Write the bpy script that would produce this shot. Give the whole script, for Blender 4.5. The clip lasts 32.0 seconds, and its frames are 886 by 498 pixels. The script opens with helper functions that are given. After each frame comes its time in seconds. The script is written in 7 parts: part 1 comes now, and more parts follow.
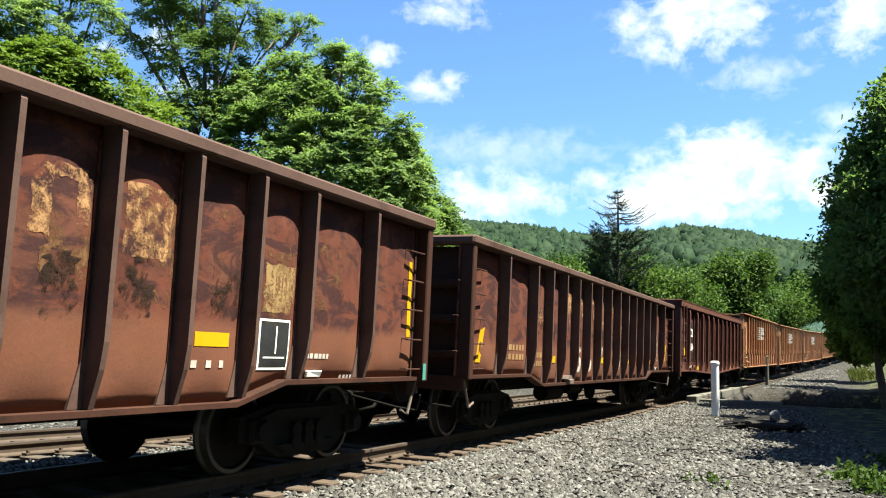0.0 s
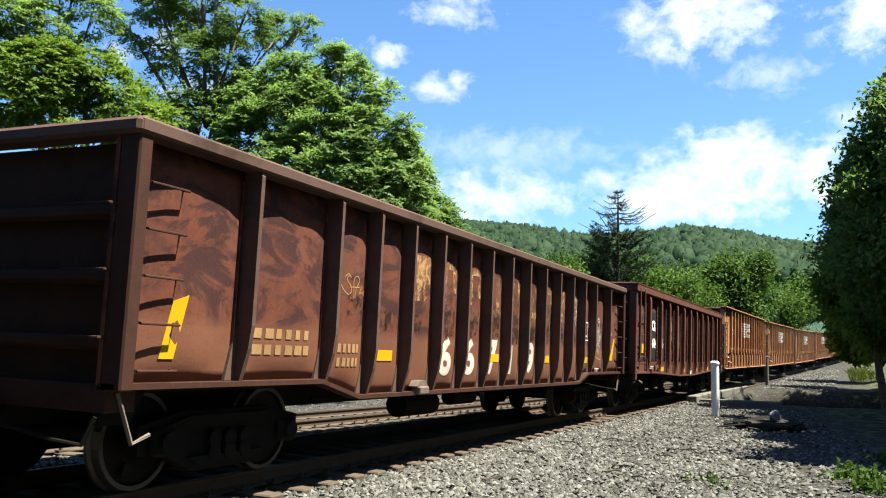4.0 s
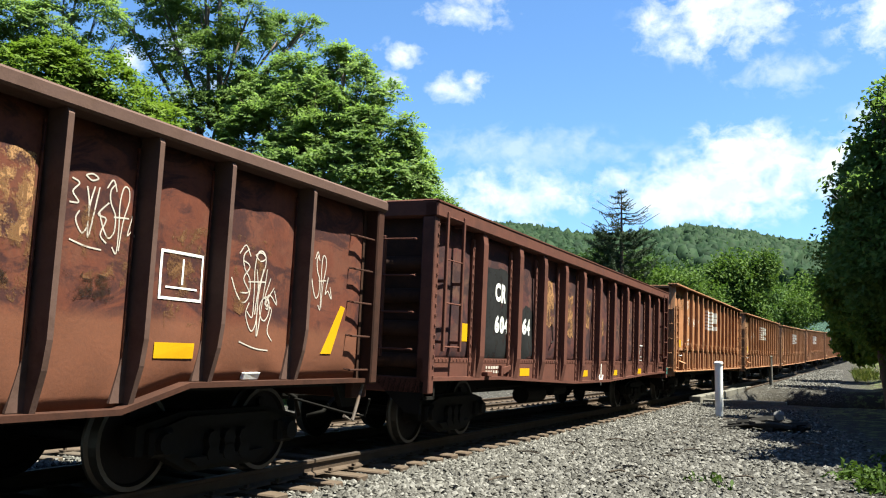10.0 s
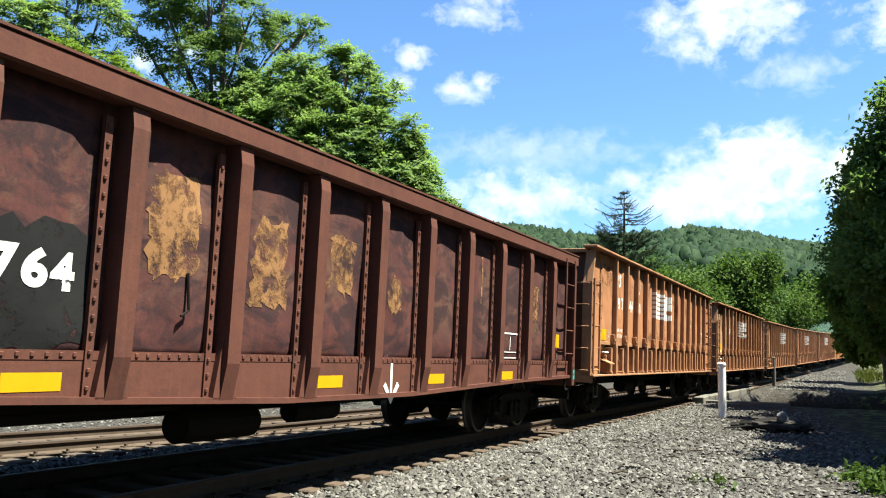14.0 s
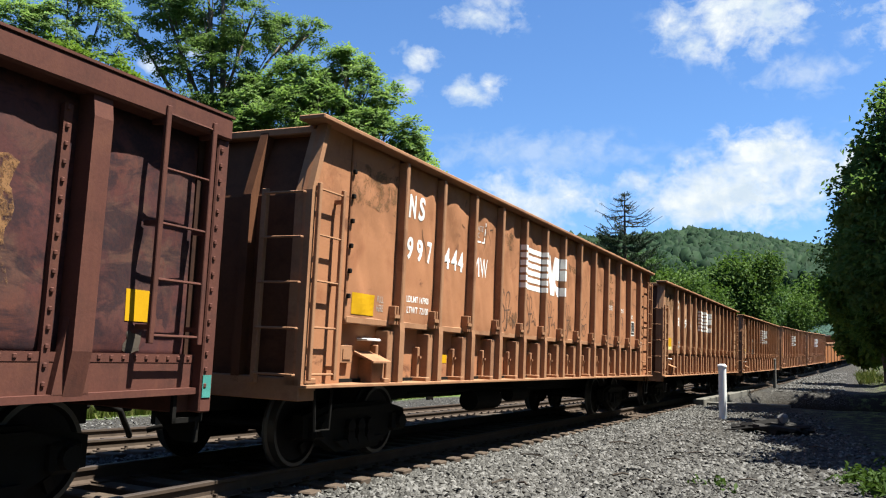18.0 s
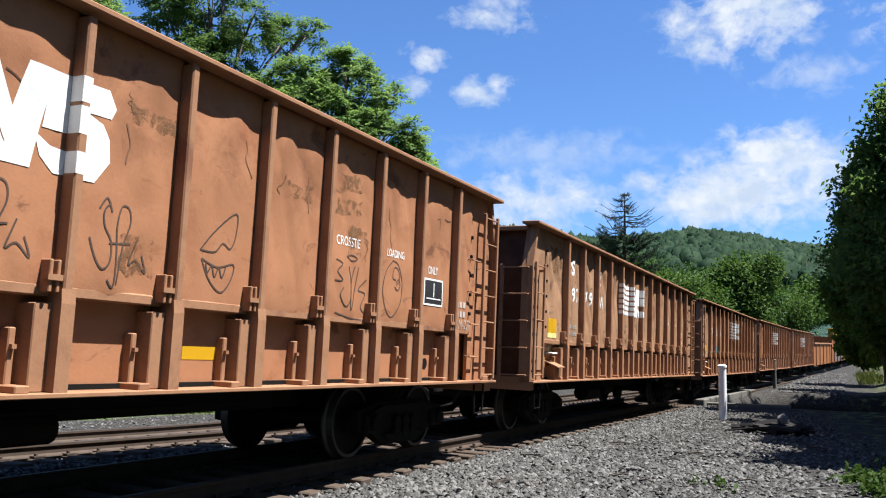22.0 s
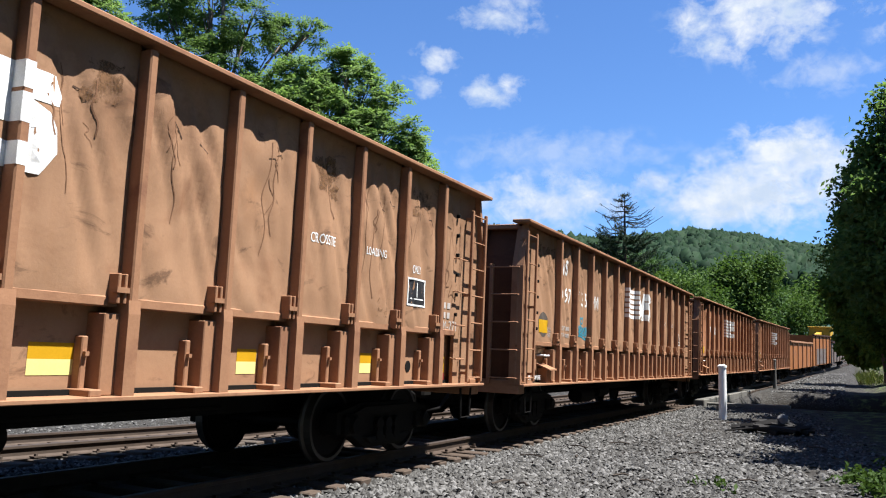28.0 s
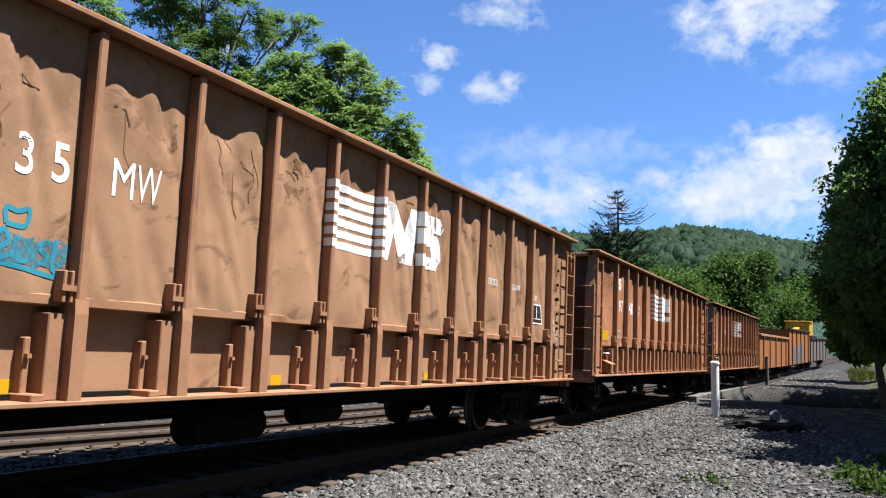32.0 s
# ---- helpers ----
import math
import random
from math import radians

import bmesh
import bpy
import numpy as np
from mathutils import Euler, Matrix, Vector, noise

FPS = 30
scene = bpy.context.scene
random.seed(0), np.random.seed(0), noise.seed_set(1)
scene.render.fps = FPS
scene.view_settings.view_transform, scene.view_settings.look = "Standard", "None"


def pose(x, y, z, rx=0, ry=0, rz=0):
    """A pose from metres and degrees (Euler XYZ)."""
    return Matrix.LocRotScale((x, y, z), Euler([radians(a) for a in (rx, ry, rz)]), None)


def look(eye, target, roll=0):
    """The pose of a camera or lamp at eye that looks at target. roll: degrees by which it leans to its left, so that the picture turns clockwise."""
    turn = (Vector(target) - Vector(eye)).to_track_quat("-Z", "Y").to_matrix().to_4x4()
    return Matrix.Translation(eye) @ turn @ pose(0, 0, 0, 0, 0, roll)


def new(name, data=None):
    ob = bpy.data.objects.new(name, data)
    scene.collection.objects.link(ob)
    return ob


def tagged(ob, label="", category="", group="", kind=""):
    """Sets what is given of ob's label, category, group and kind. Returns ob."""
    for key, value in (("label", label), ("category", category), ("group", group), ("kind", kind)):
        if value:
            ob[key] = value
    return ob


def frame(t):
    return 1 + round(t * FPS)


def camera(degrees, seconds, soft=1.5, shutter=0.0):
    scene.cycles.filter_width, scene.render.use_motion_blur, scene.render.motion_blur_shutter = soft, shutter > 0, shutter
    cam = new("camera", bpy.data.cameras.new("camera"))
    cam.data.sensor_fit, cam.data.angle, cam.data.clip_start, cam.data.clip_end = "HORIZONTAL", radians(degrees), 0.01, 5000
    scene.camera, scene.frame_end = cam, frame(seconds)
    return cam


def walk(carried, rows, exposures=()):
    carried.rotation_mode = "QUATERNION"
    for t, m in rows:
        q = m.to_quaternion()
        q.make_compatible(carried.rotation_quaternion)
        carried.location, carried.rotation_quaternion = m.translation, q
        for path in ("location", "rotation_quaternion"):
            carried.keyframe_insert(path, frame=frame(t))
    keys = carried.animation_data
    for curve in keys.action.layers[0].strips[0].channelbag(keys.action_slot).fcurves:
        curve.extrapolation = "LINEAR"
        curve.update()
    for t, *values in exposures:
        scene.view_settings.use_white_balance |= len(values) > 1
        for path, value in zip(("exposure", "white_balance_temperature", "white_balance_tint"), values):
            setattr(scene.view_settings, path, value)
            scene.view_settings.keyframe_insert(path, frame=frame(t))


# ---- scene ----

# ------------------------------------------------------------------ camera and its small drift
EYE = (0.0, 0.0, 1.23)
cam = camera(54.49, 32.0, soft=1.15)


def aim(dx=0.0, dy=0.0):
    """The camera's pose when the view has drifted by small angles (degrees to the left and up)."""
    yaw, pitch = radians(24.896 + dx), radians(7.157 + dy)
    way = Vector((-math.sin(yaw) * math.cos(pitch), math.cos(yaw) * math.cos(pitch), math.sin(pitch)))
    return look(EYE, Vector(EYE) + way * 10, 1.297)


PX = 0.0365
DRIFT = [(0, 0, 0), (4, 0, 0), (5.5, 1.5, 0), (6, 2.8, 0), (8, 4.5, 0), (10, 6.2, 0), (12, 8, .5), (13, 9.5, 1), (14, 11, 1.7),
         (15.5, 11.6, 2.4), (17, 12, 4), (18, 12, 5), (22, 12, 5.7), (26, 12, 6), (28.4, 12, 6), (28.6, 11, 5.5), (28.9, 3, 1.2), (29.1, 1, 0.4), (29.5, 0, 0), (32, 0, 0)]
walk(cam, [(t, aim(x * PX, y * PX)) for t, x, y in DRIFT],
     exposures=[(0.0, 2.29, 6800, -1), (4.0, 2.21, 6800, -1), (6.0, 2.13, 6700, -1), (9.0, 2.15, 6700, -1), (13.5, 2.25, 6750, -1), (17.0, 1.94, 6600, 0), (19.0, 1.68, 6050, 9), (25.0, 1.65, 5950, 9), (32.0, 1.70, 6000, 10)])

# ------------------------------------------------------------------ world, sun
SUN = Vector((1.0, 0.30, 2.25)).normalized()
world = bpy.data.worlds.new("sky")
scene.world = world
world.use_nodes = True
wn = world.node_tree.nodes
sky = wn.new("ShaderNodeTexSky")
sky.sky_type = "NISHITA"
sky.sun_disc = False
sky.sun_elevation = math.asin(SUN.z)
sky.sun_rotation = math.atan2(SUN.x, SUN.y)
sky.air_density, sky.dust_density, sky.ozone_density = 1.0, 0.2, 2.2
wn["Background"].inputs[1].default_value = 0.043
deep = wn.new("ShaderNodeMix")
deep.data_type, deep.blend_type = "RGBA", "MULTIPLY"
deep.inputs[0].default_value = 1.0
deep.inputs[7].default_value = (0.74, 0.95, 1.26, 1)
world.node_tree.links.new(sky.outputs[0], deep.inputs[6])
world.node_tree.links.new(deep.outputs[2], wn["Background"].inputs[0])
sun = new("sun", bpy.data.lights.new("sun", "SUN"))
sun.data.energy, sun.data.angle, sun.data.color = 5.0, radians(0.53), (1.0, 0.95, 0.87)
sun.matrix_world = look((0, 0, 60), Vector((0, 0, 60)) - SUN)

# ------------------------------------------------------------------ the line of the railway
S0, KAP, GZ, CANT = 19.45, 0.000906, 0.0001733, 0.0234
XC = -6.35
KNOTS = (0.0, 3.5, 7, 11, 14, 18, 22, 26, 29, 32)
RUN = (0.0, 5.577, 12.279, 20.971, 28.305, 38.677, 49.82, 61.891, 71.17, 80.91)


def spline(xs, ys):
    n = len(xs)
    h = np.diff(xs)
    a, b = np.zeros((n, n)), np.zeros(n)
    a[0, 0] = a[-1, -1] = 1
    for i in range(1, n - 1):
        a[i, i - 1:i + 2] = h[i - 1], 2 * (h[i - 1] + h[i]), h[i]
        b[i] = 6 * ((ys[i + 1] - ys[i]) / h[i] - (ys[i] - ys[i - 1]) / h[i - 1])
    m = np.linalg.solve(a, b)

    def at(t):
        k = int(np.clip(np.searchsorted(xs, t) - 1, 0, n - 2))
        p, q, w = xs[k + 1] - t, t - xs[k], h[k]
        return m[k] * p ** 3 / 6 / w + m[k + 1] * q ** 3 / 6 / w + (ys[k] / w - m[k] * w / 6) * p + (ys[k + 1] / w - m[k + 1] * w / 6) * q
    return at


travelled = spline(np.array(KNOTS, float), np.array(RUN, float))


def rise(s):
    q = max(s - S0, 0.0)
    return GZ * q * q if q < 110 else GZ * (110 * 110 + 220 * (q - 110))


def along(s, off=0.0):
    """A place on the line, off metres to the right of the centre of the near track."""
    q = max(s - S0, 0.0)
    a = KAP * q
    x, y = XC + (1 - math.cos(a)) / KAP, (S0 + math.sin(a) / KAP if s > S0 else s)
    return Vector((x + off * math.cos(a), y - off * math.sin(a), rise(s)))


def on_track(s_front, length):
    """The pose of a wagon whose front end stands at s_front."""
    p, q = along(s_front + 1.9), along(s_front + length - 1.9)
    ahead = (q - p).normalized()
    right = ahead.cross(Vector((0, 0, 1))).normalized()
    up = right.cross(ahead)
    m = Matrix((right, ahead, up)).transposed().to_4x4()
    return Matrix.Translation((p + q) / 2) @ m @ Matrix.Rotation(CANT, 4, "Y")


# ------------------------------------------------------------------ materials
def node_mat(name):
    m = bpy.data.materials.new(name)
    m.use_nodes = True
    nt = m.node_tree
    return m, nt, nt.nodes["Principled BSDF"]


def add(nt, kind, **inputs):
    n = nt.nodes.new(kind)
    for k, v in inputs.items():
        n.inputs[k.replace("_", " ")].default_value = v
    return n


def link(nt, a, b):
    nt.links.new(a, b)


def coords(nt, scale=(1, 1, 1), space="Object"):
    tc = nt.nodes.new("ShaderNodeTexCoord")
    mp = nt.nodes.new("ShaderNodeMapping")
    mp.inputs["Scale"].default_value = scale
    link(nt, tc.outputs[space], mp.inputs["Vector"])
    return mp.outputs["Vector"]


def noise_of(nt, vec, scale, detail=6.0, rough=0.6, distort=0.0):
    n = add(nt, "ShaderNodeTexNoise", Scale=scale, Detail=detail, Roughness=rough, Distortion=distort)
    link(nt, vec, n.inputs["Vector"])
    return n.outputs["Fac"]


def ramp(nt, fac, stops):
    r = nt.nodes.new("ShaderNodeValToRGB")
    e = r.color_ramp.elements
    while len(e) < len(stops):
        e.new(0.5)
    for el, (p, c) in zip(e, stops):
        el.position = p
        el.color = (*c, 1) if len(c) == 3 else c
    link(nt, fac, r.inputs["Fac"])
    return r.outputs["Color"]


def grey(nt, fac, lo, hi):
    return ramp(nt, fac, [(lo, (0, 0, 0)), (hi, (1, 1, 1))])


def mix(nt, fac, a, b, kind="MIX"):
    m = nt.nodes.new("ShaderNodeMix")
    m.data_type, m.blend_type = "RGBA", kind
    for sock, v in ((m.inputs[0], fac), (m.inputs[6], a), (m.inputs[7], b)):
        if isinstance(v, (int, float)):
            sock.default_value = v
        elif isinstance(v, tuple):
            sock.default_value = (*v, 1)
        else:
            link(nt, v, sock)
    return m.outputs[2]


def math_node(nt, op, a, b=0.0):
    m = nt.nodes.new("ShaderNodeMath")
    m.operation = op
    for sock, v in ((m.inputs[0], a), (m.inputs[1], b)):
        if isinstance(v, (int, float)):
            sock.default_value = v
        else:
            link(nt, v, sock)
    return m.outputs[0]


def bump(nt, bsdf, height, strength, dist=0.01):
    b = add(nt, "ShaderNodeBump", Strength=strength, Distance=dist)
    link(nt, height, b.inputs["Height"])
    link(nt, b.outputs["Normal"], bsdf.inputs["Normal"])


def plain(name, colour, rough=0.7, metal=0.0, vary=0.25, scale=6.0, relief=0.3):
    """A painted or raw surface with two scales of grime."""
    m, nt, b = node_mat(name)
    v = coords(nt)
    big, fine = noise_of(nt, v, scale * 0.35), noise_of(nt, v, scale * 6)
    dark = tuple(c * (1 - vary) for c in colour)
    light = tuple(min(1, c * (1 + vary * 0.6)) for c in colour)
    c1 = ramp(nt, big, [(0.3, dark), (0.7, light)])
    c2 = mix(nt, 0.35, c1, ramp(nt, fine, [(0.35, dark), (0.65, light)]))
    link(nt, c2, b.inputs["Base Color"])
    b.inputs["Roughness"].default_value, b.inputs["Metallic"].default_value = rough, metal
    b.inputs["Specular IOR Level"].default_value = 0.12
    bump(nt, b, fine, relief, 0.004)
    return m


def rusty(name, base, dark, rust, pale, streak=0.6, stain=0.5, rough=0.75, pale_amount=0.0, lower=None, worn=None, soot=None):
    """Weathered wagon paint: rust bloom, dark smoke stains, vertical streaks, a washed lower half."""
    m, nt, b = node_mat(name)
    tc = nt.nodes.new("ShaderNodeTexCoord")
    info = nt.nodes.new("ShaderNodeObjectInfo")
    shift = nt.nodes.new("ShaderNodeVectorMath")
    shift.operation = "MULTIPLY_ADD"
    shift.inputs[1].default_value = (1, 1, 1)
    link(nt, tc.outputs["Object"], shift.inputs[0])
    rnd = math_node(nt, "MULTIPLY", info.outputs["Random"], 37.0)
    cx = nt.nodes.new("ShaderNodeCombineXYZ")
    link(nt, rnd, cx.inputs[1])
    link(nt, cx.outputs[0], shift.inputs[2])
    v = shift.outputs[0]

    def scaled(sc):
        mp = nt.nodes.new("ShaderNodeMapping")
        mp.inputs["Scale"].default_value = sc
        link(nt, v, mp.inputs["Vector"])
        return mp.outputs["Vector"]
    big = noise_of(nt, scaled((1, 1, 1)), 1.1, 7, 0.62, 0.4)
    mid = noise_of(nt, scaled((1, 1, 1)), 4.2, 8, 0.68, 0.8)
    fine = noise_of(nt, scaled((1, 1, 1)), 38, 4, 0.7)
    runs = noise_of(nt, scaled((1, 7, 0.55)), 1.6, 6, 0.6, 0.3)
    col = ramp(nt, big, [(0.30, dark), (0.44, base), (0.58, base), (0.74, rust)])
    blot = noise_of(nt, scaled((1, 0.8, 1.5)), 2.3, 8, 0.66, 0.6)
    col = mix(nt, math_node(nt, "MULTIPLY", grey(nt, blot, 0.49, 0.66), stain), col, dark)
    col = mix(nt, math_node(nt, "MULTIPLY", grey(nt, mid, 0.55, 0.70), stain * 0.8), col, rust)
    col = mix(nt, math_node(nt, "MULTIPLY", grey(nt, runs, 0.50, 0.72), streak), col, rust)
    sep = nt.nodes.new("ShaderNodeSeparateXYZ")
    link(nt, tc.outputs["Object"], sep.inputs[0])
    if worn:
        tint, z0, z1, amount = worn
        band = math_node(nt, "MULTIPLY", grey(nt, math_node(nt, "MULTIPLY", sep.outputs[2], 0.25), z0 / 4 - 0.06, z0 / 4 + 0.06), math_node(nt, "SUBTRACT", 1.0, grey(nt, math_node(nt, "MULTIPLY", sep.outputs[2], 0.25), z1 / 4 - 0.06, z1 / 4 + 0.06)))
        flake = math_node(nt, "ADD", math_node(nt, "MULTIPLY", noise_of(nt, scaled((1, 1, 0.8)), 1.5, 3, 0.5), 0.6), math_node(nt, "MULTIPLY", noise_of(nt, scaled((1, 1, 1)), 7.0, 8, 0.72, 0.5), 0.4))
        col = mix(nt, math_node(nt, "MULTIPLY", math_node(nt, "MULTIPLY", grey(nt, flake, 0.475, 0.55), band), amount), col, mix(nt, mid, tuple(c * 0.6 for c in tint), tint))
    if soot:
        tint, lo, hi = soot
        smoke = noise_of(nt, scaled((1, 0.75, 1.5)), 2.1, 8, 0.66, 0.9)
        col = mix(nt, math_node(nt, "MULTIPLY", grey(nt, smoke, lo, hi), 0.85), col, mix(nt, mid, tuple(c * 0.7 for c in tint), tint))
    if lower:
        zz = math_node(nt, "ADD", sep.outputs[2], math_node(nt, "MULTIPLY", mid, 0.16))
        wash = math_node(nt, "SUBTRACT", 1.0, grey(nt, math_node(nt, "MULTIPLY", zz, 0.25), 0.385, 0.415))
        col = mix(nt, math_node(nt, "MULTIPLY", wash, 0.85), col, mix(nt, mid, tuple(c * 0.8 for c in lower), lower))
    col = mix(nt, 0.22, col, ramp(nt, fine, [(0.3, dark), (0.7, rust)]))
    b.inputs["Specular IOR Level"].default_value = 0.12
    link(nt, col, b.inputs["Base Color"])
    r = math_node(nt, "ADD", math_node(nt, "MULTIPLY", mid, 0.25), rough - 0.12)
    link(nt, r, b.inputs["Roughness"])
    hgt = math_node(nt, "ADD", math_node(nt, "MULTIPLY", mid, 0.7), math_node(nt, "MULTIPLY", fine, 0.3))
    bump(nt, b, hgt, 0.35, 0.012)
    return m


M_BROWN = rusty("rust_brown_paint", (0.094, 0.029, 0.018), (0.038, 0.016, 0.015), (0.133, 0.040, 0.022), (0.431, 0.268, 0.204), 0.5, 0.75, 0.78, lower=(0.152, 0.062, 0.036), soot=((0.017, 0.010, 0.014), 0.475, 0.56), worn=((0.133, 0.056, 0.037), 1.7, 2.5, 0.6))
M_BROWN_STEEL = rusty("rust_brown_stake", (0.039, 0.016, 0.011), (0.015, 0.008, 0.006), (0.059, 0.024, 0.015), (0.245, 0.195, 0.148), 0.5, 0.5)
M_BROWN_STAKE = rusty("bleached_brown_stake", (0.085, 0.050, 0.042), (0.040, 0.022, 0.017), (0.095, 0.055, 0.042), (0.245, 0.195, 0.148), 0.4, 0.5)
M_MAROON = rusty("maroon_paint", (0.067, 0.026, 0.026), (0.022, 0.016, 0.019), (0.114, 0.037, 0.025), (0.421, 0.326, 0.317), 0.5, 0.7, worn=((0.114, 0.064, 0.046), 1.6, 2.65, 0.8), soot=((0.018, 0.014, 0.019), 0.455, 0.555))
M_MAROON_STEEL = rusty("maroon_stake", (0.087, 0.033, 0.025), (0.044, 0.021, 0.018), (0.119, 0.048, 0.031), (0.380, 0.365, 0.283), 0.4, 0.5)
M_ORANGE = rusty("faded_orange_paint", (0.320, 0.148, 0.074), (0.209, 0.081, 0.040), (0.304, 0.135, 0.065), (0.416, 0.314, 0.259), 0.30, 0.28, 0.7, worn=((0.209, 0.095, 0.048), 2.6, 3.5, 0.5), soot=((0.108, 0.049, 0.030), 0.60, 0.68))
M_TANPAINT = rusty("bleached_orange_paint", (0.297, 0.171, 0.097), (0.190, 0.094, 0.051), (0.284, 0.152, 0.079), (0.379, 0.323, 0.268), 0.30, 0.32, 0.7, worn=((0.190, 0.106, 0.059), 2.6, 3.5, 0.55), soot=((0.090, 0.051, 0.032), 0.585, 0.67))
M_ORANGE_STEEL = rusty("faded_orange_stake", (0.279, 0.144, 0.076), (0.149, 0.065, 0.038), (0.310, 0.164, 0.090), (0.466, 0.421, 0.381), 0.5, 0.4, 0.7)
M_ORANGE_DEEP = rusty("deep_orange_paint", (0.245, 0.092, 0.028), (0.136, 0.047, 0.017), (0.286, 0.115, 0.040), (0.408, 0.340, 0.272), 0.4, 0.35)
M_GREYCAR = rusty("grey_wagon_paint", (0.129, 0.115, 0.105), (0.061, 0.044, 0.037), (0.149, 0.081, 0.047), (0.408, 0.340, 0.272), 0.5, 0.4)
# End plates: rust and orange paint darkened to hold the shade of the ends.
M_SHADED_ENDRUST = rusty("shaded_rusted_end_plate", (0.032, 0.015, 0.010), (0.011, 0.007, 0.007), (0.068, 0.028, 0.015), (0.450, 0.336, 0.252), 0.5, 0.6, 0.8)
M_TIE_END = rusty("shaded_orange_end_plate", (0.095, 0.038, 0.018), (0.045, 0.018, 0.010), (0.120, 0.050, 0.024), (0.3, 0.24, 0.18), 0.5, 0.5, 0.8)
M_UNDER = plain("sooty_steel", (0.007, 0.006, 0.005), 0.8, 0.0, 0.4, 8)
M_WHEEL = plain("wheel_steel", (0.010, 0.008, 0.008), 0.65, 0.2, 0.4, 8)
M_TREAD = plain("polished_steel", (0.075, 0.068, 0.062), 0.45, 0.6, 0.2, 20)
M_YELLOW = plain("yellow_reflector", (0.449, 0.245, 0.006), 0.6, 0.0, 0.12, 9, 0.1)
M_PALE_YELLOW = plain("bleached_yellow_reflector", (0.62, 0.55, 0.20), 0.6, 0.0, 0.15, 9, 0.1)
M_WHITE = plain("white_lettering", (0.70, 0.69, 0.66), 0.7, 0.0, 0.2, 14, 0.1)
M_WHITE_WORN = plain("worn_white_lettering", (0.42, 0.37, 0.33), 0.75, 0.0, 0.35, 14, 0.1)
M_BLACK = plain("black_paint_patch", (0.022, 0.022, 0.024), 0.75, 0.0, 0.5, 7, 0.2)
M_BLUE = plain("blue_spray_paint", (0.035, 0.20, 0.27), 0.65, 0.0, 0.2, 9, 0.1)
M_MARKER = plain("faded_dark_marker", (0.085, 0.055, 0.042), 0.8, 0.0, 0.4, 20, 0.1)
M_DIRTLINE = plain("faint_dirty_line", (0.185, 0.095, 0.052), 0.85, 0.0, 0.3, 20, 0.1)
M_RED = plain("faded_red_paint", (0.22, 0.03, 0.022), 0.7, 0.0, 0.3, 9, 0.1)
# Stone for under the train, with the shade there put into its colour.
M_SHADED_STONE = plain("shade_dark_stone", (0.022, 0.019, 0.017), 0.9, 0.0, 0.5, 9)
M_SCUFF = plain("dark_scuff", (0.07, 0.04, 0.026), 0.85, 0.0, 0.4, 20, 0.1)
M_TEAL = plain("teal_tag_paint", (0.06, 0.22, 0.19), 0.7, 0.0, 0.3, 14, 0.1)
M_TAN = plain("tan_paint_patch", (0.26, 0.15, 0.07), 0.8, 0.0, 0.4, 9, 0.2)


def ghost_paint(name, colour, cover):
    """Old paint worn through in flakes, the sheet showing between."""
    m, nt, b = node_mat(name)
    v = coords(nt)
    n1, n2, n3 = noise_of(nt, v, 3.0, 3, 0.5, 0.4), noise_of(nt, v, 8, 7, 0.66, 0.5), noise_of(nt, v, 60, 3)
    link(nt, mix(nt, n2, tuple(c * 0.55 for c in colour), colour), b.inputs["Base Color"])
    b.inputs["Roughness"].default_value = 0.85
    b.inputs["Specular IOR Level"].default_value = 0.1
    f = math_node(nt, "ADD", math_node(nt, "MULTIPLY", n1, 0.35), math_node(nt, "ADD", math_node(nt, "MULTIPLY", n2, 0.50), math_node(nt, "MULTIPLY", n3, 0.2)))
    link(nt, grey(nt, f, cover - 0.05, cover + 0.06), b.inputs["Alpha"])
    return m


M_GHOST = ghost_paint("flaked_cream_lettering", (0.37, 0.20, 0.095), 0.545)
M_GHOST_TAN = ghost_paint("flaked_tan_paint", (0.150, 0.075, 0.036), 0.575)
M_TAN_FLAKED = ghost_paint("flaked_tan_stencil", (0.30, 0.19, 0.085), 0.49)
M_GHOST_OCHRE = ghost_paint("flaked_ochre_paint", (0.26, 0.135, 0.062), 0.52)
M_BLACK_WORN = ghost_paint("worn_black_patch_paint", (0.016, 0.016, 0.017), 0.43)
M_GRIME_LIGHT = ghost_paint("road_dirt_stain", (0.20, 0.105, 0.052), 0.56)
M_BLUE_MIST = ghost_paint("blue_overspray", (0.06, 0.21, 0.27), 0.52)
M_GREYWASH = ghost_paint("grey_marker_trace", (0.10, 0.080, 0.064), 0.44)
M_GRIME = ghost_paint("smoke_stain", (0.022, 0.013, 0.010), 0.555)
M_RAIL = plain("rail_steel", (0.070, 0.051, 0.039), 0.75, 0.0, 0.3, 14)
# Near-track rail and sleeper: darker copies with the train's shade in their colour.
M_RAIL_SHADED = plain("shaded_rail_steel", (0.060, 0.042, 0.031), 0.75, 0.0, 0.3, 14)
M_TIE_SHADED = plain("shaded_sleeper_timber", (0.075, 0.054, 0.040), 0.9, 0.0, 0.5, 9)
M_RAILTOP = plain("worn_rail_head", (0.050, 0.038, 0.032), 0.6, 0.1, 0.2, 20)
M_TIE = plain("weathered_sleeper_timber", (0.082, 0.064, 0.050), 0.9, 0.0, 0.5, 9)
M_POST = plain("white_post_paint", (0.722, 0.713, 0.694), 0.6, 0.0, 0.14, 7)
M_CONCRETE = plain("stained_concrete", (0.129, 0.119, 0.102), 0.9, 0.0, 0.4, 4)
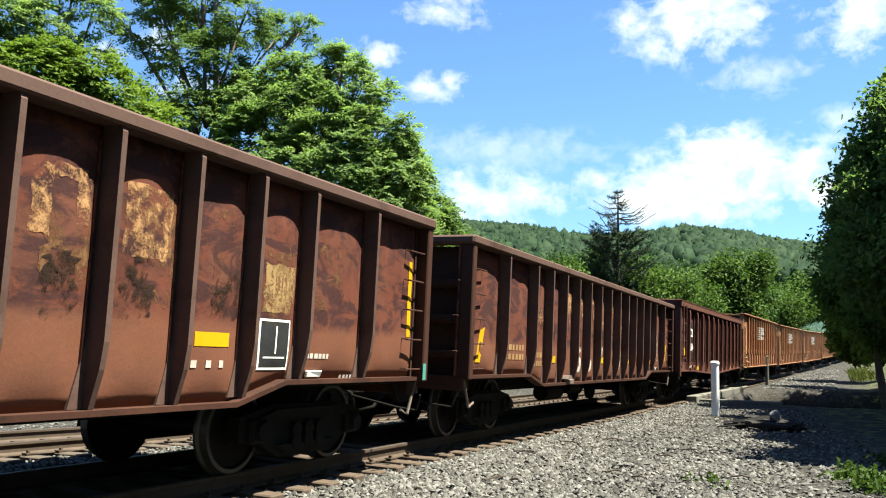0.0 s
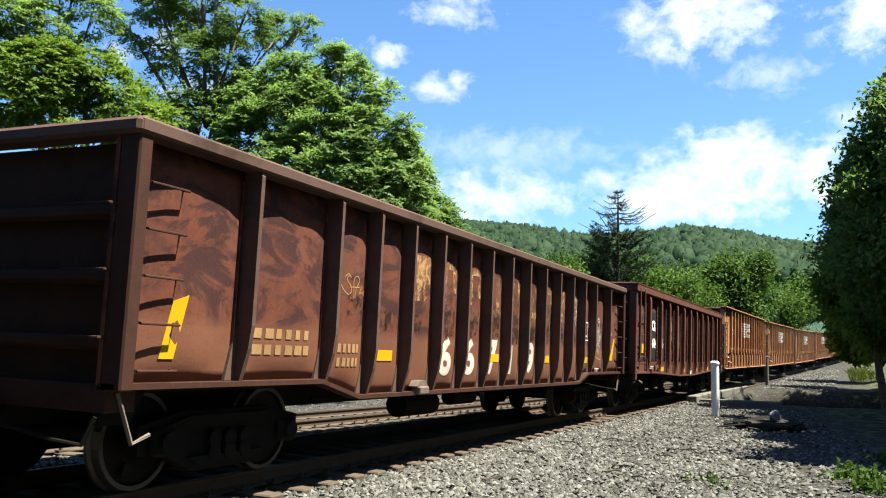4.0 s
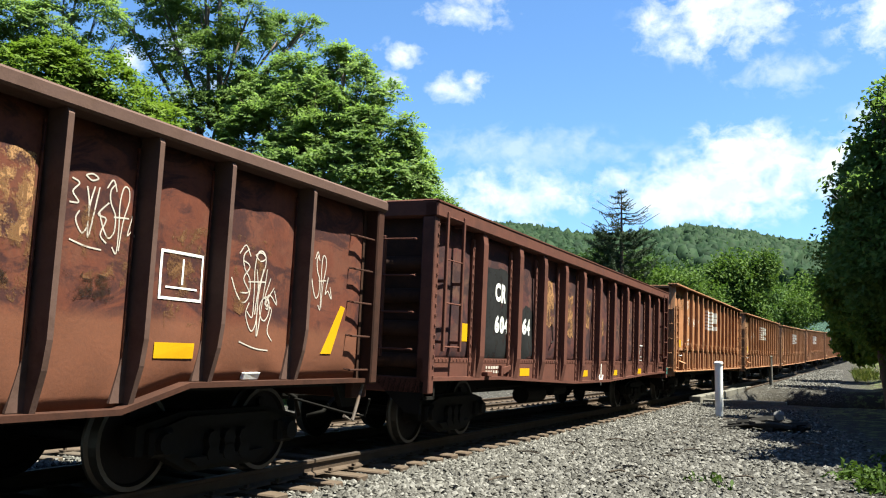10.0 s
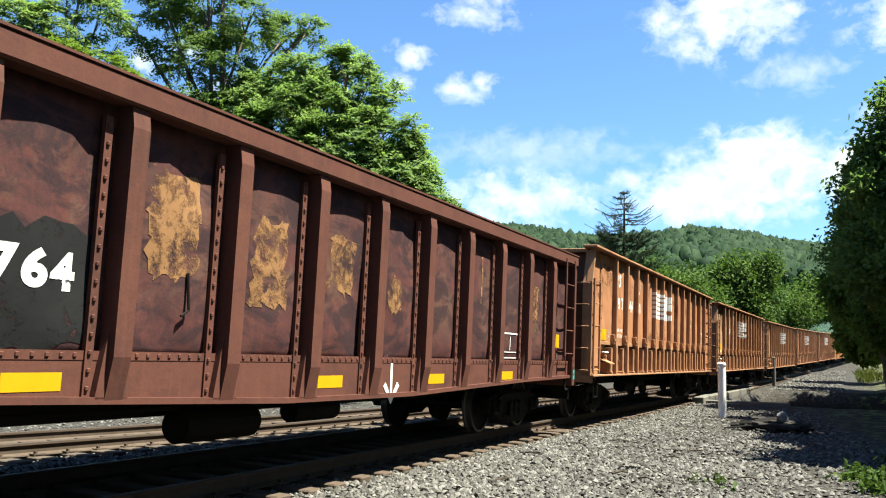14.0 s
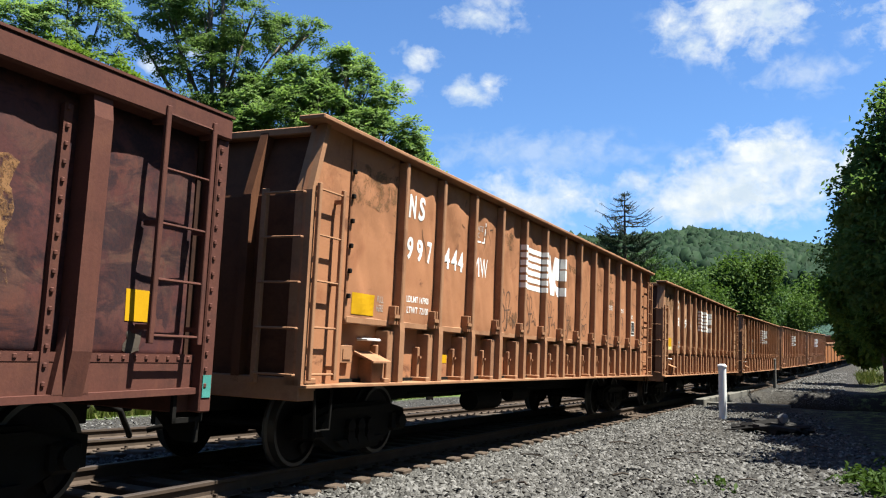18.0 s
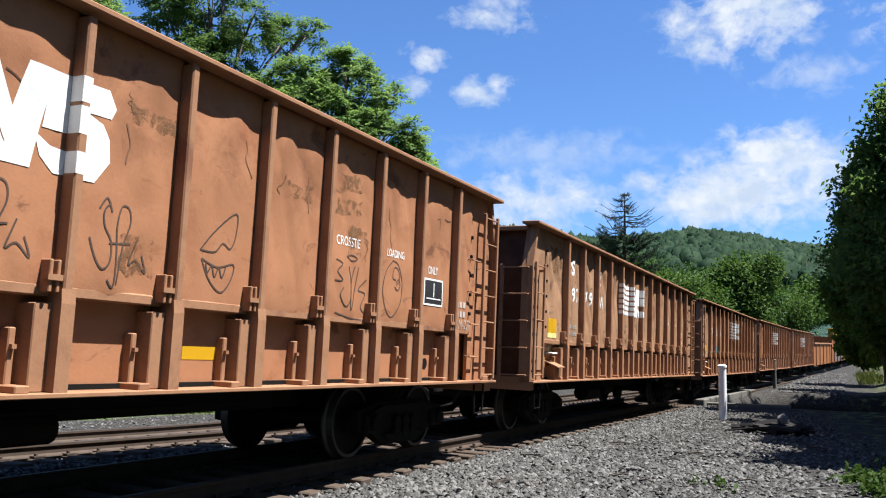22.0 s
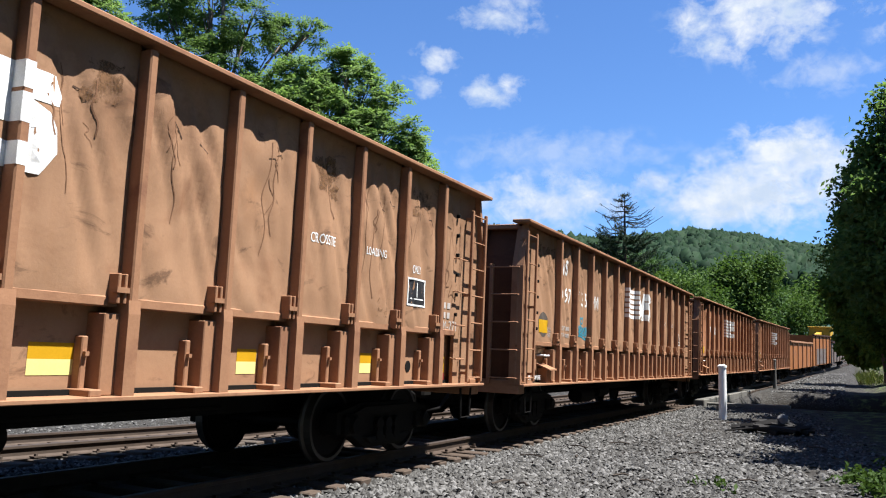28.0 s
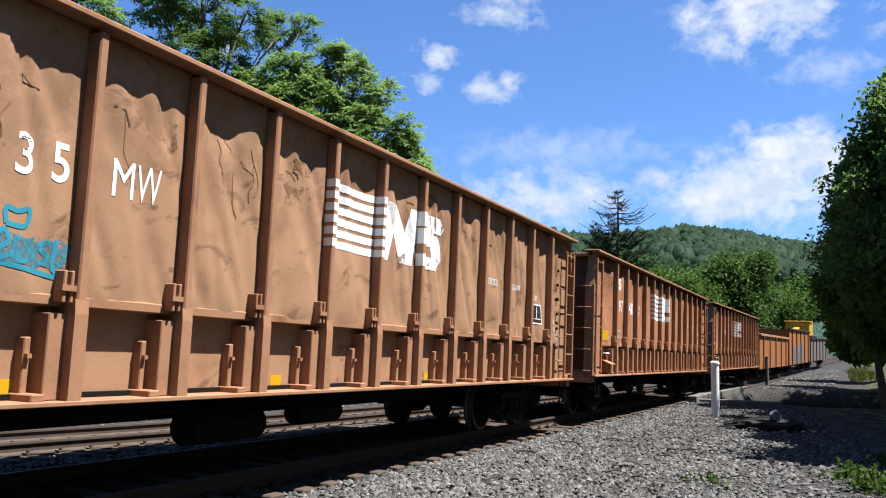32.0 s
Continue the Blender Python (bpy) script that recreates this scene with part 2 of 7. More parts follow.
M_BARK = plain("bark", (0.12, 0.095, 0.075), 0.95, 0.0, 0.5, 9, 0.8)
M_DEADWOOD = plain("dead_dark_wood", (0.055, 0.043, 0.034), 0.95, 0.0, 0.4, 9, 0.6)
M_SCRAP = plain("tarred_scrap", (0.03, 0.027, 0.025), 0.85, 0.0, 0.4, 9)
M_STONE_PALE = plain("pale_stone", (0.143, 0.139, 0.135), 0.9, 0.0, 0.3, 9)
M_MACHINE = plain("yellow_machine_paint", (0.422, 0.245, 0.027), 0.6, 0.0, 0.3, 5)


def leafy(name, colours, trans=0.35, gloss=0.10):
    m, nt, b = node_mat(name)
    geo = nt.nodes.new("ShaderNodeNewGeometry")
    n = noise_of(nt, coords(nt), 0.55, 3)
    c1 = ramp(nt, geo.outputs["Random Per Island"], [(i / max(1, len(colours) - 1), c) for i, c in enumerate(colours)])
    c2 = mix(nt, grey(nt, n, 0.35, 0.65), mix(nt, 1.0, c1, (0.72, 0.78, 0.72), "MULTIPLY"), c1)
    link(nt, c2, b.inputs["Base Color"])
    b.inputs["Roughness"].default_value = 0.65
    b.inputs["Specular IOR Level"].default_value = gloss
    t = nt.nodes.new("ShaderNodeBsdfTranslucent")
    link(nt, mix(nt, 1.0, c2, (1.0, 1.06, 0.72), "MULTIPLY"), t.inputs["Color"])
    ms = nt.nodes.new("ShaderNodeMixShader")
    ms.inputs[0].default_value = trans
    link(nt, b.outputs[0], ms.inputs[1])
    link(nt, t.outputs[0], ms.inputs[2])
    link(nt, ms.outputs[0], nt.nodes["Material Output"].inputs[0])
    return m


M_LEAF = leafy("leaves_bright", [(0.125, 0.188, 0.058), (0.170, 0.245, 0.075), (0.225, 0.305, 0.102)], 0.56)
M_LEAF_YOUNG = leafy("leaves_yellow_green", [(0.108, 0.165, 0.024), (0.158, 0.220, 0.036)], 0.45)
M_LEAF_MID = leafy("leaves_mid", [(0.085, 0.138, 0.042), (0.120, 0.182, 0.054), (0.160, 0.226, 0.070)], 0.56)
M_LEAF_DARK = leafy("leaves_dark", [(0.055, 0.098, 0.020), (0.100, 0.160, 0.030), (0.150, 0.215, 0.042)], 0.5)
M_LEAF_FAR = leafy("leaves_far_bright", [(0.046, 0.083, 0.018), (0.071, 0.116, 0.025), (0.095, 0.145, 0.033)], 0.35, 0.1)
M_LEAF_FAR_MID = leafy("leaves_far_mid", [(0.029, 0.060, 0.017), (0.046, 0.083, 0.022), (0.066, 0.112, 0.028)], 0.33, 0.1)
M_NEEDLE = leafy("conifer_needles", [(0.026, 0.041, 0.025), (0.040, 0.058, 0.030)], 0.15)
M_GRASS = leafy("grass_blades", [(0.049, 0.068, 0.013), (0.082, 0.097, 0.020), (0.119, 0.112, 0.037)], 0.3)
M_WEED = leafy("weed_leaves", [(0.036, 0.064, 0.013), (0.060, 0.094, 0.020)], 0.3)
# Bluish greens carry a trace of distance haze in the leaf colour.
M_WOODS = leafy("far_woods_leaves", [(0.014, 0.028, 0.016), (0.020, 0.037, 0.020), (0.028, 0.048, 0.025)], 0.15, 0.03)


def stone_mat():
    m, nt, b = node_mat("ballast_stone")
    geo = nt.nodes.new("ShaderNodeNewGeometry")
    c = ramp(nt, geo.outputs["Random Per Island"], [(0.0, (0.0264, 0.0239, 0.0214)), (0.35, (0.0692, 0.0642, 0.0579)), (0.7, (0.1069, 0.1006, 0.0924)), (1.0, (0.2076, 0.1950, 0.1824))])
    fine = noise_of(nt, coords(nt), 45, 4)
    link(nt, mix(nt, 0.3, c, ramp(nt, fine, [(0.3, (0.0377, 0.0352, 0.0314)), (0.7, (0.1384, 0.1321, 0.1220))])), b.inputs["Base Color"])
    b.inputs["Roughness"].default_value = 0.9
    b.inputs["Specular IOR Level"].default_value = 0.08
    bump(nt, b, fine, 0.4, 0.004)
    return m


M_STONE = stone_mat()


def ground_mat():
    m, nt, b = node_mat("gravel_and_grass_ground")
    v = coords(nt)
    sep = nt.nodes.new("ShaderNodeSeparateXYZ")
    link(nt, v, sep.inputs[0])
    vor = nt.nodes.new("ShaderNodeTexVoronoi")
    vor.inputs["Scale"].default_value = 17.0
    link(nt, v, vor.inputs["Vector"])
    sc = nt.nodes.new("ShaderNodeSeparateColor")
    link(nt, vor.outputs["Color"], sc.inputs[0])
    big, mid, fine = noise_of(nt, v, 0.5), noise_of(nt, v, 3.0), noise_of(nt, v, 30)
    stone = ramp(nt, sc.outputs[0], [(0.0, (0.0258, 0.0240, 0.0221)), (0.4, (0.0645, 0.0608, 0.0553)), (0.8, (0.1013, 0.0964, 0.0890)), (1.0, (0.1658, 0.1597, 0.1474))])
    stone = mix(nt, grey(nt, vor.outputs["Distance"], 0.0, 0.75), stone, (0.0184, 0.0160, 0.0141))
    dirt = ramp(nt, mid, [(0.3, (0.0276, 0.0227, 0.0184)), (0.7, (0.0614, 0.0540, 0.0443))])
    stone = mix(nt, math_node(nt, "MULTIPLY", grey(nt, big, 0.48, 0.68), 0.45), stone, dirt)
    grass = ramp(nt, mid, [(0.25, (0.0498, 0.0830, 0.0208)), (0.55, (0.0996, 0.1369, 0.0373)), (0.8, (0.1826, 0.1826, 0.0747))])
    edge = math_node(nt, "ADD", sep.outputs[0], math_node(nt, "MULTIPLY", math_node(nt, "SUBTRACT", big, 0.5), 1.6))
    left = math_node(nt, "SUBTRACT", 1.0, grey(nt, math_node(nt, "ADD", math_node(nt, "MULTIPLY", edge, 0.01), 0.5), 0.340, 0.346))
    # Slants the dark soil's edge along the tree shade, painting that shade in.
    lean = math_node(nt, "MULTIPLY", math_node(nt, "MINIMUM", math_node(nt, "MAXIMUM", math_node(nt, "SUBTRACT", sep.outputs[1], 14.0), 0.0), 24.0), 0.125)
    lean = math_node(nt, "MULTIPLY", lean, math_node(nt, "SUBTRACT", 1.0, grey(nt, math_node(nt, "MULTIPLY", sep.outputs[1], 0.01), 0.46, 0.50)))
    right = grey(nt, math_node(nt, "ADD", math_node(nt, "MULTIPLY", math_node(nt, "ADD", edge, lean), 0.01), 0.5), 0.503, 0.522)
    # Band under and left of the train: its shadow is painted into the stone.
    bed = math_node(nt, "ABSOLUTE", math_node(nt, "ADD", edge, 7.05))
    bed_shade = math_node(nt, "SUBTRACT", 1.0, grey(nt, math_node(nt, "MULTIPLY", bed, 0.1), 0.135, 0.185))
    stone = mix(nt, math_node(nt, "MULTIPLY", bed_shade, 0.9), stone, (0.0141, 0.0116, 0.0100))
    col = mix(nt, left, stone, grass)
    col = mix(nt, right, col, mix(nt, grey(nt, mid, 0.5, 0.62), (0.0291, 0.0241, 0.0183), grass))
    # Low ground in the gully is painted near black, its shade put into the colour.
    gully_shade = math_node(nt, "SUBTRACT", 1.0, grey(nt, math_node(nt, "ADD", math_node(nt, "MULTIPLY", sep.outputs[2], 0.2), 0.5), 0.32, 0.42))
    col = mix(nt, gully_shade, col, (0.022, 0.018, 0.013))
    link(nt, col, b.inputs["Base Color"])
    b.inputs["Roughness"].default_value = 0.95
    b.inputs["Specular IOR Level"].default_value = 0.08
    h = math_node(nt, "ADD", math_node(nt, "MULTIPLY", vor.outputs["Distance"], -0.8), math_node(nt, "MULTIPLY", fine, 0.3))
    bump(nt, b, h, 0.9, 0.03)
    return m


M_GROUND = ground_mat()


def forest_mat():
    m, nt, b = node_mat("distant_forest")
    v = coords(nt)
    geo = nt.nodes.new("ShaderNodeNewGeometry")
    fine, mid, big = noise_of(nt, v, 1.3, 5, 0.7), noise_of(nt, v, 0.22, 4), noise_of(nt, v, 0.03)
    c = ramp(nt, mid, [(0.3, (0.020, 0.042, 0.022)), (0.5, (0.032, 0.064, 0.028)), (0.72, (0.055, 0.092, 0.034))])
    c = mix(nt, grey(nt, fine, 0.38, 0.62), mix(nt, 1.0, c, (0.45, 0.5, 0.45), "MULTIPLY"), c)
    # The blue mixed in is distance haze put into the base colour.
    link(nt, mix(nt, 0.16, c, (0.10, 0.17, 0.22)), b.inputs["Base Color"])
    b.inputs["Roughness"].default_value = 0.9
    b.inputs["Specular IOR Level"].default_value = 0.1
    bump(nt, b, fine, 1.0, 1.2)
    return m


M_FOREST = forest_mat()


def cloud_mat():
    """Cloud sheet: a soft edge broken by noise; the cloud gives off the scattered daylight that it shows."""
    m, nt, b = node_mat("cloud_vapour")
    nt.nodes.remove(b)
    tc = nt.nodes.new("ShaderNodeTexCoord")
    info = nt.nodes.new("ShaderNodeObjectInfo")
    ln = nt.nodes.new("ShaderNodeVectorMath")
    ln.operation = "LENGTH"
    link(nt, tc.outputs["Object"], ln.inputs[0])
    off = nt.nodes.new("ShaderNodeVectorMath")
    off.operation = "MULTIPLY_ADD"
    geo = nt.nodes.new("ShaderNodeVectorMath")
    geo.operation = "MULTIPLY"
    link(nt, tc.outputs["Object"], geo.inputs[0])
    link(nt, info.outputs["Color"], geo.inputs[1])
    cx = nt.nodes.new("ShaderNodeCombineXYZ")
    link(nt, math_node(nt, "MULTIPLY", info.outputs["Random"], 91.0), cx.inputs[2])
    link(nt, geo.outputs[0], off.inputs[0])
    off.inputs[1].default_value = (1, 1, 1)
    link(nt, cx.outputs[0], off.inputs[2])
    sepc = nt.nodes.new("ShaderNodeSeparateColor")
    link(nt, info.outputs["Color"], sepc.inputs[0])
    n1 = noise_of(nt, off.outputs[0], 1.7, 9, 0.58, 0.25)
    n2 = noise_of(nt, off.outputs[0], 1.3, 6, 0.6)
    body = math_node(nt, "ADD", math_node(nt, "SUBTRACT", sepc.outputs[2], ln.outputs["Value"]), math_node(nt, "MULTIPLY", math_node(nt, "SUBTRACT", n1, 0.5), 2.2))
    edge = math_node(nt, "SUBTRACT", 1.0, ln.outputs["Value"])
    a = math_node(nt, "MULTIPLY", grey(nt, body, -0.05, 0.75), grey(nt, edge, 0.02, 0.35))
    a = math_node(nt, "MULTIPLY", a, info.outputs["Alpha"])
    em = nt.nodes.new("ShaderNodeEmission")
    # Blue-grey patches paint the clouds' own shading into what they give off.
    link(nt, mix(nt, grey(nt, n2, 0.35, 0.62), (0.70, 0.79, 0.92), (1.0, 1.0, 1.0)), em.inputs["Color"])
    em.inputs["Strength"].default_value = 0.295
    tr = nt.nodes.new("ShaderNodeBsdfTransparent")
    ms = nt.nodes.new("ShaderNodeMixShader")
    link(nt, a, ms.inputs[0])
    link(nt, tr.outputs[0], ms.inputs[1])
    link(nt, em.outputs[0], ms.inputs[2])
    link(nt, ms.outputs[0], nt.nodes["Material Output"].inputs[0])
    return m


M_CLOUD = cloud_mat()

# ------------------------------------------------------------------ mesh tools
class Geo:
    """Collects simple solids into one mesh."""

    def __init__(self):
        self.v, self.f, self.mi = [], [], []

    def put(self, verts, faces, mi=0):
        n = len(self.v)
        self.v += [tuple(p) for p in verts]
        self.f += [tuple(i + n for i in f) for f in faces]
        self.mi += [mi] * len(faces)
        return self

    def box(self, x0, x1, y0, y1, z0, z1, c=0.0, mi=0):
        if c <= 0:
            v = [(x, y, z) for x in (x0, x1) for y in (y0, y1) for z in (z0, z1)]
            return self.put(v, [(0, 1, 3, 2), (4, 6, 7, 5), (0, 4, 5, 1), (2, 3, 7, 6), (0, 2, 6, 4), (1, 5, 7, 3)], mi)
        c = min(c, (x1 - x0) / 3, (y1 - y0) / 3, (z1 - z0) / 3)
        v, idx = [], {}
        for i, (a, b) in enumerate(((x0, 1), (x1, -1))):
            for j, (d, e) in enumerate(((y0, 1), (y1, -1))):
                for k, (g, h) in enumerate(((z0, 1), (z1, -1))):
                    for w, p in enumerate(((a, d + e * c, g + h * c), (a + b * c, d, g + h * c), (a + b * c, d + e * c, g))):
                        idx[i, j, k, w] = len(v)
                        v.append(p)
        I, f = idx, []
        for i in (0, 1):
            q = [I[i, 0, 0, 0], I[i, 0, 1, 0], I[i, 1, 1, 0], I[i, 1, 0, 0]]
            f.append(q if i == 0 else q[::-1])
            q = [I[0, i, 0, 1], I[1, i, 0, 1], I[1, i, 1, 1], I[0, i, 1, 1]]
            f.append(q if i == 0 else q[::-1])
            q = [I[0, 0, i, 2], I[0, 1, i, 2], I[1, 1, i, 2], I[1, 0, i, 2]]
            f.append(q if i == 0 else q[::-1])
        for i in (0, 1):
            for j in (0, 1):
                flip = (i + j) % 2
                q = [I[i, j, 0, 0], I[i, j, 1, 0], I[i, j, 1, 1], I[i, j, 0, 1]]
                f.append(q[::-1] if flip else q)
                q = [I[i, 0, j, 0], I[i, 1, j, 0], I[i, 1, j, 2], I[i, 0, j, 2]]
                f.append(q if flip == 0 else q[::-1])
                q = [I[0, i, j, 1], I[1, i, j, 1], I[1, i, j, 2], I[0, i, j, 2]]
                f.append(q[::-1] if flip == 0 else q)
        for i in (0, 1):
            for j in (0, 1):
                for k in (0, 1):
                    q = [I[i, j, k, 0], I[i, j, k, 1], I[i, j, k, 2]]
                    f.append(q if (i + j + k) % 2 else q[::-1])
        return self.put(v, f, mi)

    def prism(self, pts, a0, a1, axis="x", mi=0):
        """A polygon in the plane across the axis, drawn out from a0 to a1. For x the points are (y, z); for y (x, z); for z (x, y)."""
        def at(p, a):
            return {"x": (a, p[0], p[1]), "y": (p[0], a, p[1]), "z": (p[0], p[1], a)}[axis]
        n = len(pts)
        area = sum(pts[i][0] * pts[(i + 1) % n][1] - pts[(i + 1) % n][0] * pts[i][1] for i in range(n))
        if (area < 0) != (axis == "y"):
            pts = pts[::-1]
        v = [at(p, a0) for p in pts] + [at(p, a1) for p in pts]
        f = [tuple(range(n))[::-1], tuple(range(n, 2 * n))]
        f += [(i, (i + 1) % n, n + (i + 1) % n, n + i) for i in range(n)]
        return self.put(v, f, mi)

    def tube(self, path, r, n=6, r2=None, mi=0):
        path = [Vector(p) for p in path]
        rings, prev = [], None
        for i, p in enumerate(path):
            d = (path[min(i + 1, len(path) - 1)] - path[max(i - 1, 0)]).normalized()
            a = d.orthogonal().normalized() if prev is None else (prev - d * prev.dot(d)).normalized()
            prev = a
            b = d.cross(a)
            w = r if r2 is None else r + (r2 - r) * i / (len(path) - 1)
            rings.append([p + (a * math.cos(2 * math.pi * k / n) + b * math.sin(2 * math.pi * k / n)) * w for k in range(n)])
        v = [q for ring in rings for q in ring]
        f = [(i * n + k, i * n + (k + 1) % n, (i + 1) * n + (k + 1) % n, (i + 1) * n + k) for i in range(len(path) - 1) for k in range(n)]
        f += [tuple(range(n))[::-1], tuple(range((len(path) - 1) * n, len(path) * n))]
        return self.put(v, f, mi)

    def lathe(self, profile, n=32, centre=(0, 0, 0)):
        """Profile of (x, radius, material) turned round the x axis."""
        cx, cy, cz = centre
        v = [(cx + x, cy + r * math.cos(2 * math.pi * k / n), cz + r * math.sin(2 * math.pi * k / n)) for x, r, _ in profile for k in range(n)]
        m = len(self.v)
        self.v += v
        for i in range(len(profile) - 1):
            for k in range(n):
                self.f.append(tuple(m + q for q in (i * n + k, (i + 1) * n + k, (i + 1) * n + (k + 1) % n, i * n + (k + 1) % n)))
                self.mi.append(profile[i][2])
        return self

    def mesh(self, name, *mats, smooth=False):
        me = bpy.data.meshes.new(name)
        me.from_pydata(self.v, [], self.f)
        for mt in mats:
            me.materials.append(mt)
        if len(mats) > 1:
            me.polygons.foreach_set("material_index", self.mi)
        if smooth:
            me.polygons.foreach_set("use_smooth", [True] * len(self.f))
        me.update()
        return me


def fine(me, size):
    """Cuts the faces of a flat mark until no edge is longer than size."""
    bm = bmesh.new()
    bm.from_mesh(me)
    bmesh.ops.triangulate(bm, faces=bm.faces[:])
    for _ in range(5):
        longest = [e for e in bm.edges if e.calc_length() > size]
        if not longest:
            break
        bmesh.ops.subdivide_edges(bm, edges=longest, cuts=1)
        bmesh.ops.triangulate(bm, faces=bm.faces[:])
    bm.to_mesh(me)
    bm.free()


def part(name, geo, material, parent, label="", at=None, turn=0.0, smooth=False):
    """One mesh under a thing or part."""
    me = geo.mesh(name, *(material if isinstance(material, tuple) else (material,)), smooth=smooth) if isinstance(geo, Geo) else geo
    ob = new(name, me)
    ob.parent = parent
    if at is not None:
        ob.location = at
    if turn:
        ob.rotation_euler = (0, 0, turn)
    return tagged(ob, label)


def thing(name, geo, material, label, category, group="", kind="", at=None, smooth=False):
    me = geo.mesh(name, *(material if isinstance(material, tuple) else (material,)), smooth=smooth) if isinstance(geo, Geo) else geo
    ob = new(name, me)
    if at is not None:
        ob.location = at
    return tagged(ob, label, category, group, kind)


def lettering(body, width, height, parent, x, y, z, material, label="", name="lettering", depth=0.0, slant=0.0, bold=0.0):
    """Painted characters on a wagon's side; y, z is the lower corner of their field."""
    cu = bpy.data.curves.new(name, "FONT")
    cu.body, cu.size, cu.extrude, cu.resolution_u, cu.shear = body, 1.0, depth, 5, slant
    cu.offset = bold
    tmp = new(name, cu)
    bpy.context.view_layer.update()
    me = bpy.data.meshes.new_from_object(tmp)
    bpy.data.objects.remove(tmp)
    co = np.empty(len(me.vertices) * 3)
    me.vertices.foreach_get("co", co)
    co = co.reshape(-1, 3)
    lo, hi = co.min(0), co.max(0)
    co[:, 0] = (co[:, 0] - lo[0]) / (hi[0] - lo[0]) * width
    co[:, 1] = (co[:, 1] - lo[1]) / (hi[1] - lo[1]) * height
    me.vertices.foreach_set("co", co.ravel())
    fine(me, 0.05)
    co = np.empty(len(me.vertices) * 3)
    me.vertices.foreach_get("co", co)
    co = co.reshape(-1, 3)
    me.materials.append(material)
    place = lay_on(parent, [(c + x, y + a, z + b) for a, b, c in co])
    me.vertices.foreach_set("co", np.array(place).ravel())
    me.update()
    ob = new(name, me)
    ob.parent = parent
    return tagged(ob, label)


def stroke(points, x, w=0.018, t=0.0):
    """A painted line on a side, as one thin ribbon through (y, z) points."""
    pts = [p for i, p in enumerate(points) if i == 0 or math.hypot(p[0] - points[i - 1][0], p[1] - points[i - 1][1]) > 1e-4]
    v = []
    for i, (a, b) in enumerate(pts):
        c, d = pts[max(i - 1, 0)]
        e, f = pts[min(i + 1, len(pts) - 1)]
        n = math.hypot(e - c, f - d) or 1
        py, pz = -(f - d) / n * w / 2, (e - c) / n * w / 2
        v += [(x, a + py, b + pz), (x, a - py, b - pz)]
    return Geo().put(v, [(2 * i, 2 * i + 1, 2 * i + 3, 2 * i + 2) for i in range(len(pts) - 1)])


def arc(cy, cz, ry, rz, a0, a1, n=10):
    return [(cy + ry * math.cos(radians(a0 + (a1 - a0) * i / n)), cz + rz * math.sin(radians(a0 + (a1 - a0) * i / n))) for i in range(n + 1)]


PANELS = {}


def panel_depth(y, z, spec):
    """How far a pressed sheet stands out at a place: a bulge, dents and creases."""
    y0, y1, zb, zt, bulge, seed, dent, crease = spec
    u, w = (y - y0) / (y1 - y0), (z - zb(y)) / (zt - zb(y))
    u, w = min(1.0, max(0.0, u)), min(1.0, max(0.0, w))
    off = Vector((seed * 7.31, seed * 3.17, seed * 1.73))
    b = bulge * (1 - abs(2 * u - 1) ** 2.6) * (1 - abs(2 * w - 1) ** 8)
    d = min(0.0, noise.noise(Vector((0, y * 1.7, z * 0.8)) + off)) * dent * 2.2 + noise.noise(Vector((0, y * 4.5, z * 3)) + off) * dent * 0.3
    if crease:
        d += 0.045 * noise.noise(Vector((1.7, y * 2.6, z * 1.2)) + off) * min(1.0, max(0.0, (w - 0.62) * 5))
        n = noise.noise(Vector((0.3, y * 3.1 + z * 1.1, z * 0.55)) + off)
        d -= crease * max(0.0, 1 - abs(n) * 3.6) * (0.5 + 0.7 * w)
        d += crease * 0.7 * noise.noise(Vector((0.9, y * 5.0, z * 2.0)) + off) * max(0.0, w - 0.55) * 2
    return b + d * (1 - abs(2 * u - 1) ** 5) * (1 - abs(2 * w - 1) ** 12)


def sheet_panel(y0, y1, zb, zt, bulge, seed, dent=0.02, ny=12, nz=20, thick=0.02, crease=0.0, root=None, x0=0.0):
    """A pressed side sheet between two stakes. zb gives the lower edge at a place along the wagon."""
    spec = (y0, y1, zb, zt, bulge, seed, dent, crease)
    if root is not None:
        PANELS.setdefault(root.name, []).append((x0, spec, ny, nz))
    g, v, f = Geo(), [], []
    for layer in (0, 1):
        for i in range(ny + 1):
            for j in range(nz + 1):
                y = y0 + (y1 - y0) * i / ny
                z = zb(y) + (zt - zb(y)) * j / nz
                v.append((panel_depth(y, z, spec) if layer == 0 else -thick, y, z))
    m = (ny + 1) * (nz + 1)
    for i in range(ny):
        for j in range(nz):
            a = i * (nz + 1) + j
            f.append((a, a + nz + 1, a + nz + 2, a + 1))
    rim = [i * (nz + 1) for i in range(ny + 1)] + [ny * (nz + 1) + j for j in range(1, nz + 1)]
    rim += [i * (nz + 1) + nz for i in range(ny - 1, -1, -1)] + [j for j in range(nz - 1, 0, -1)]
    for a, b in zip(rim, rim[1:] + rim[:1]):
        f.append((b, a, a + m, b + m))
    return g.put(v, f)


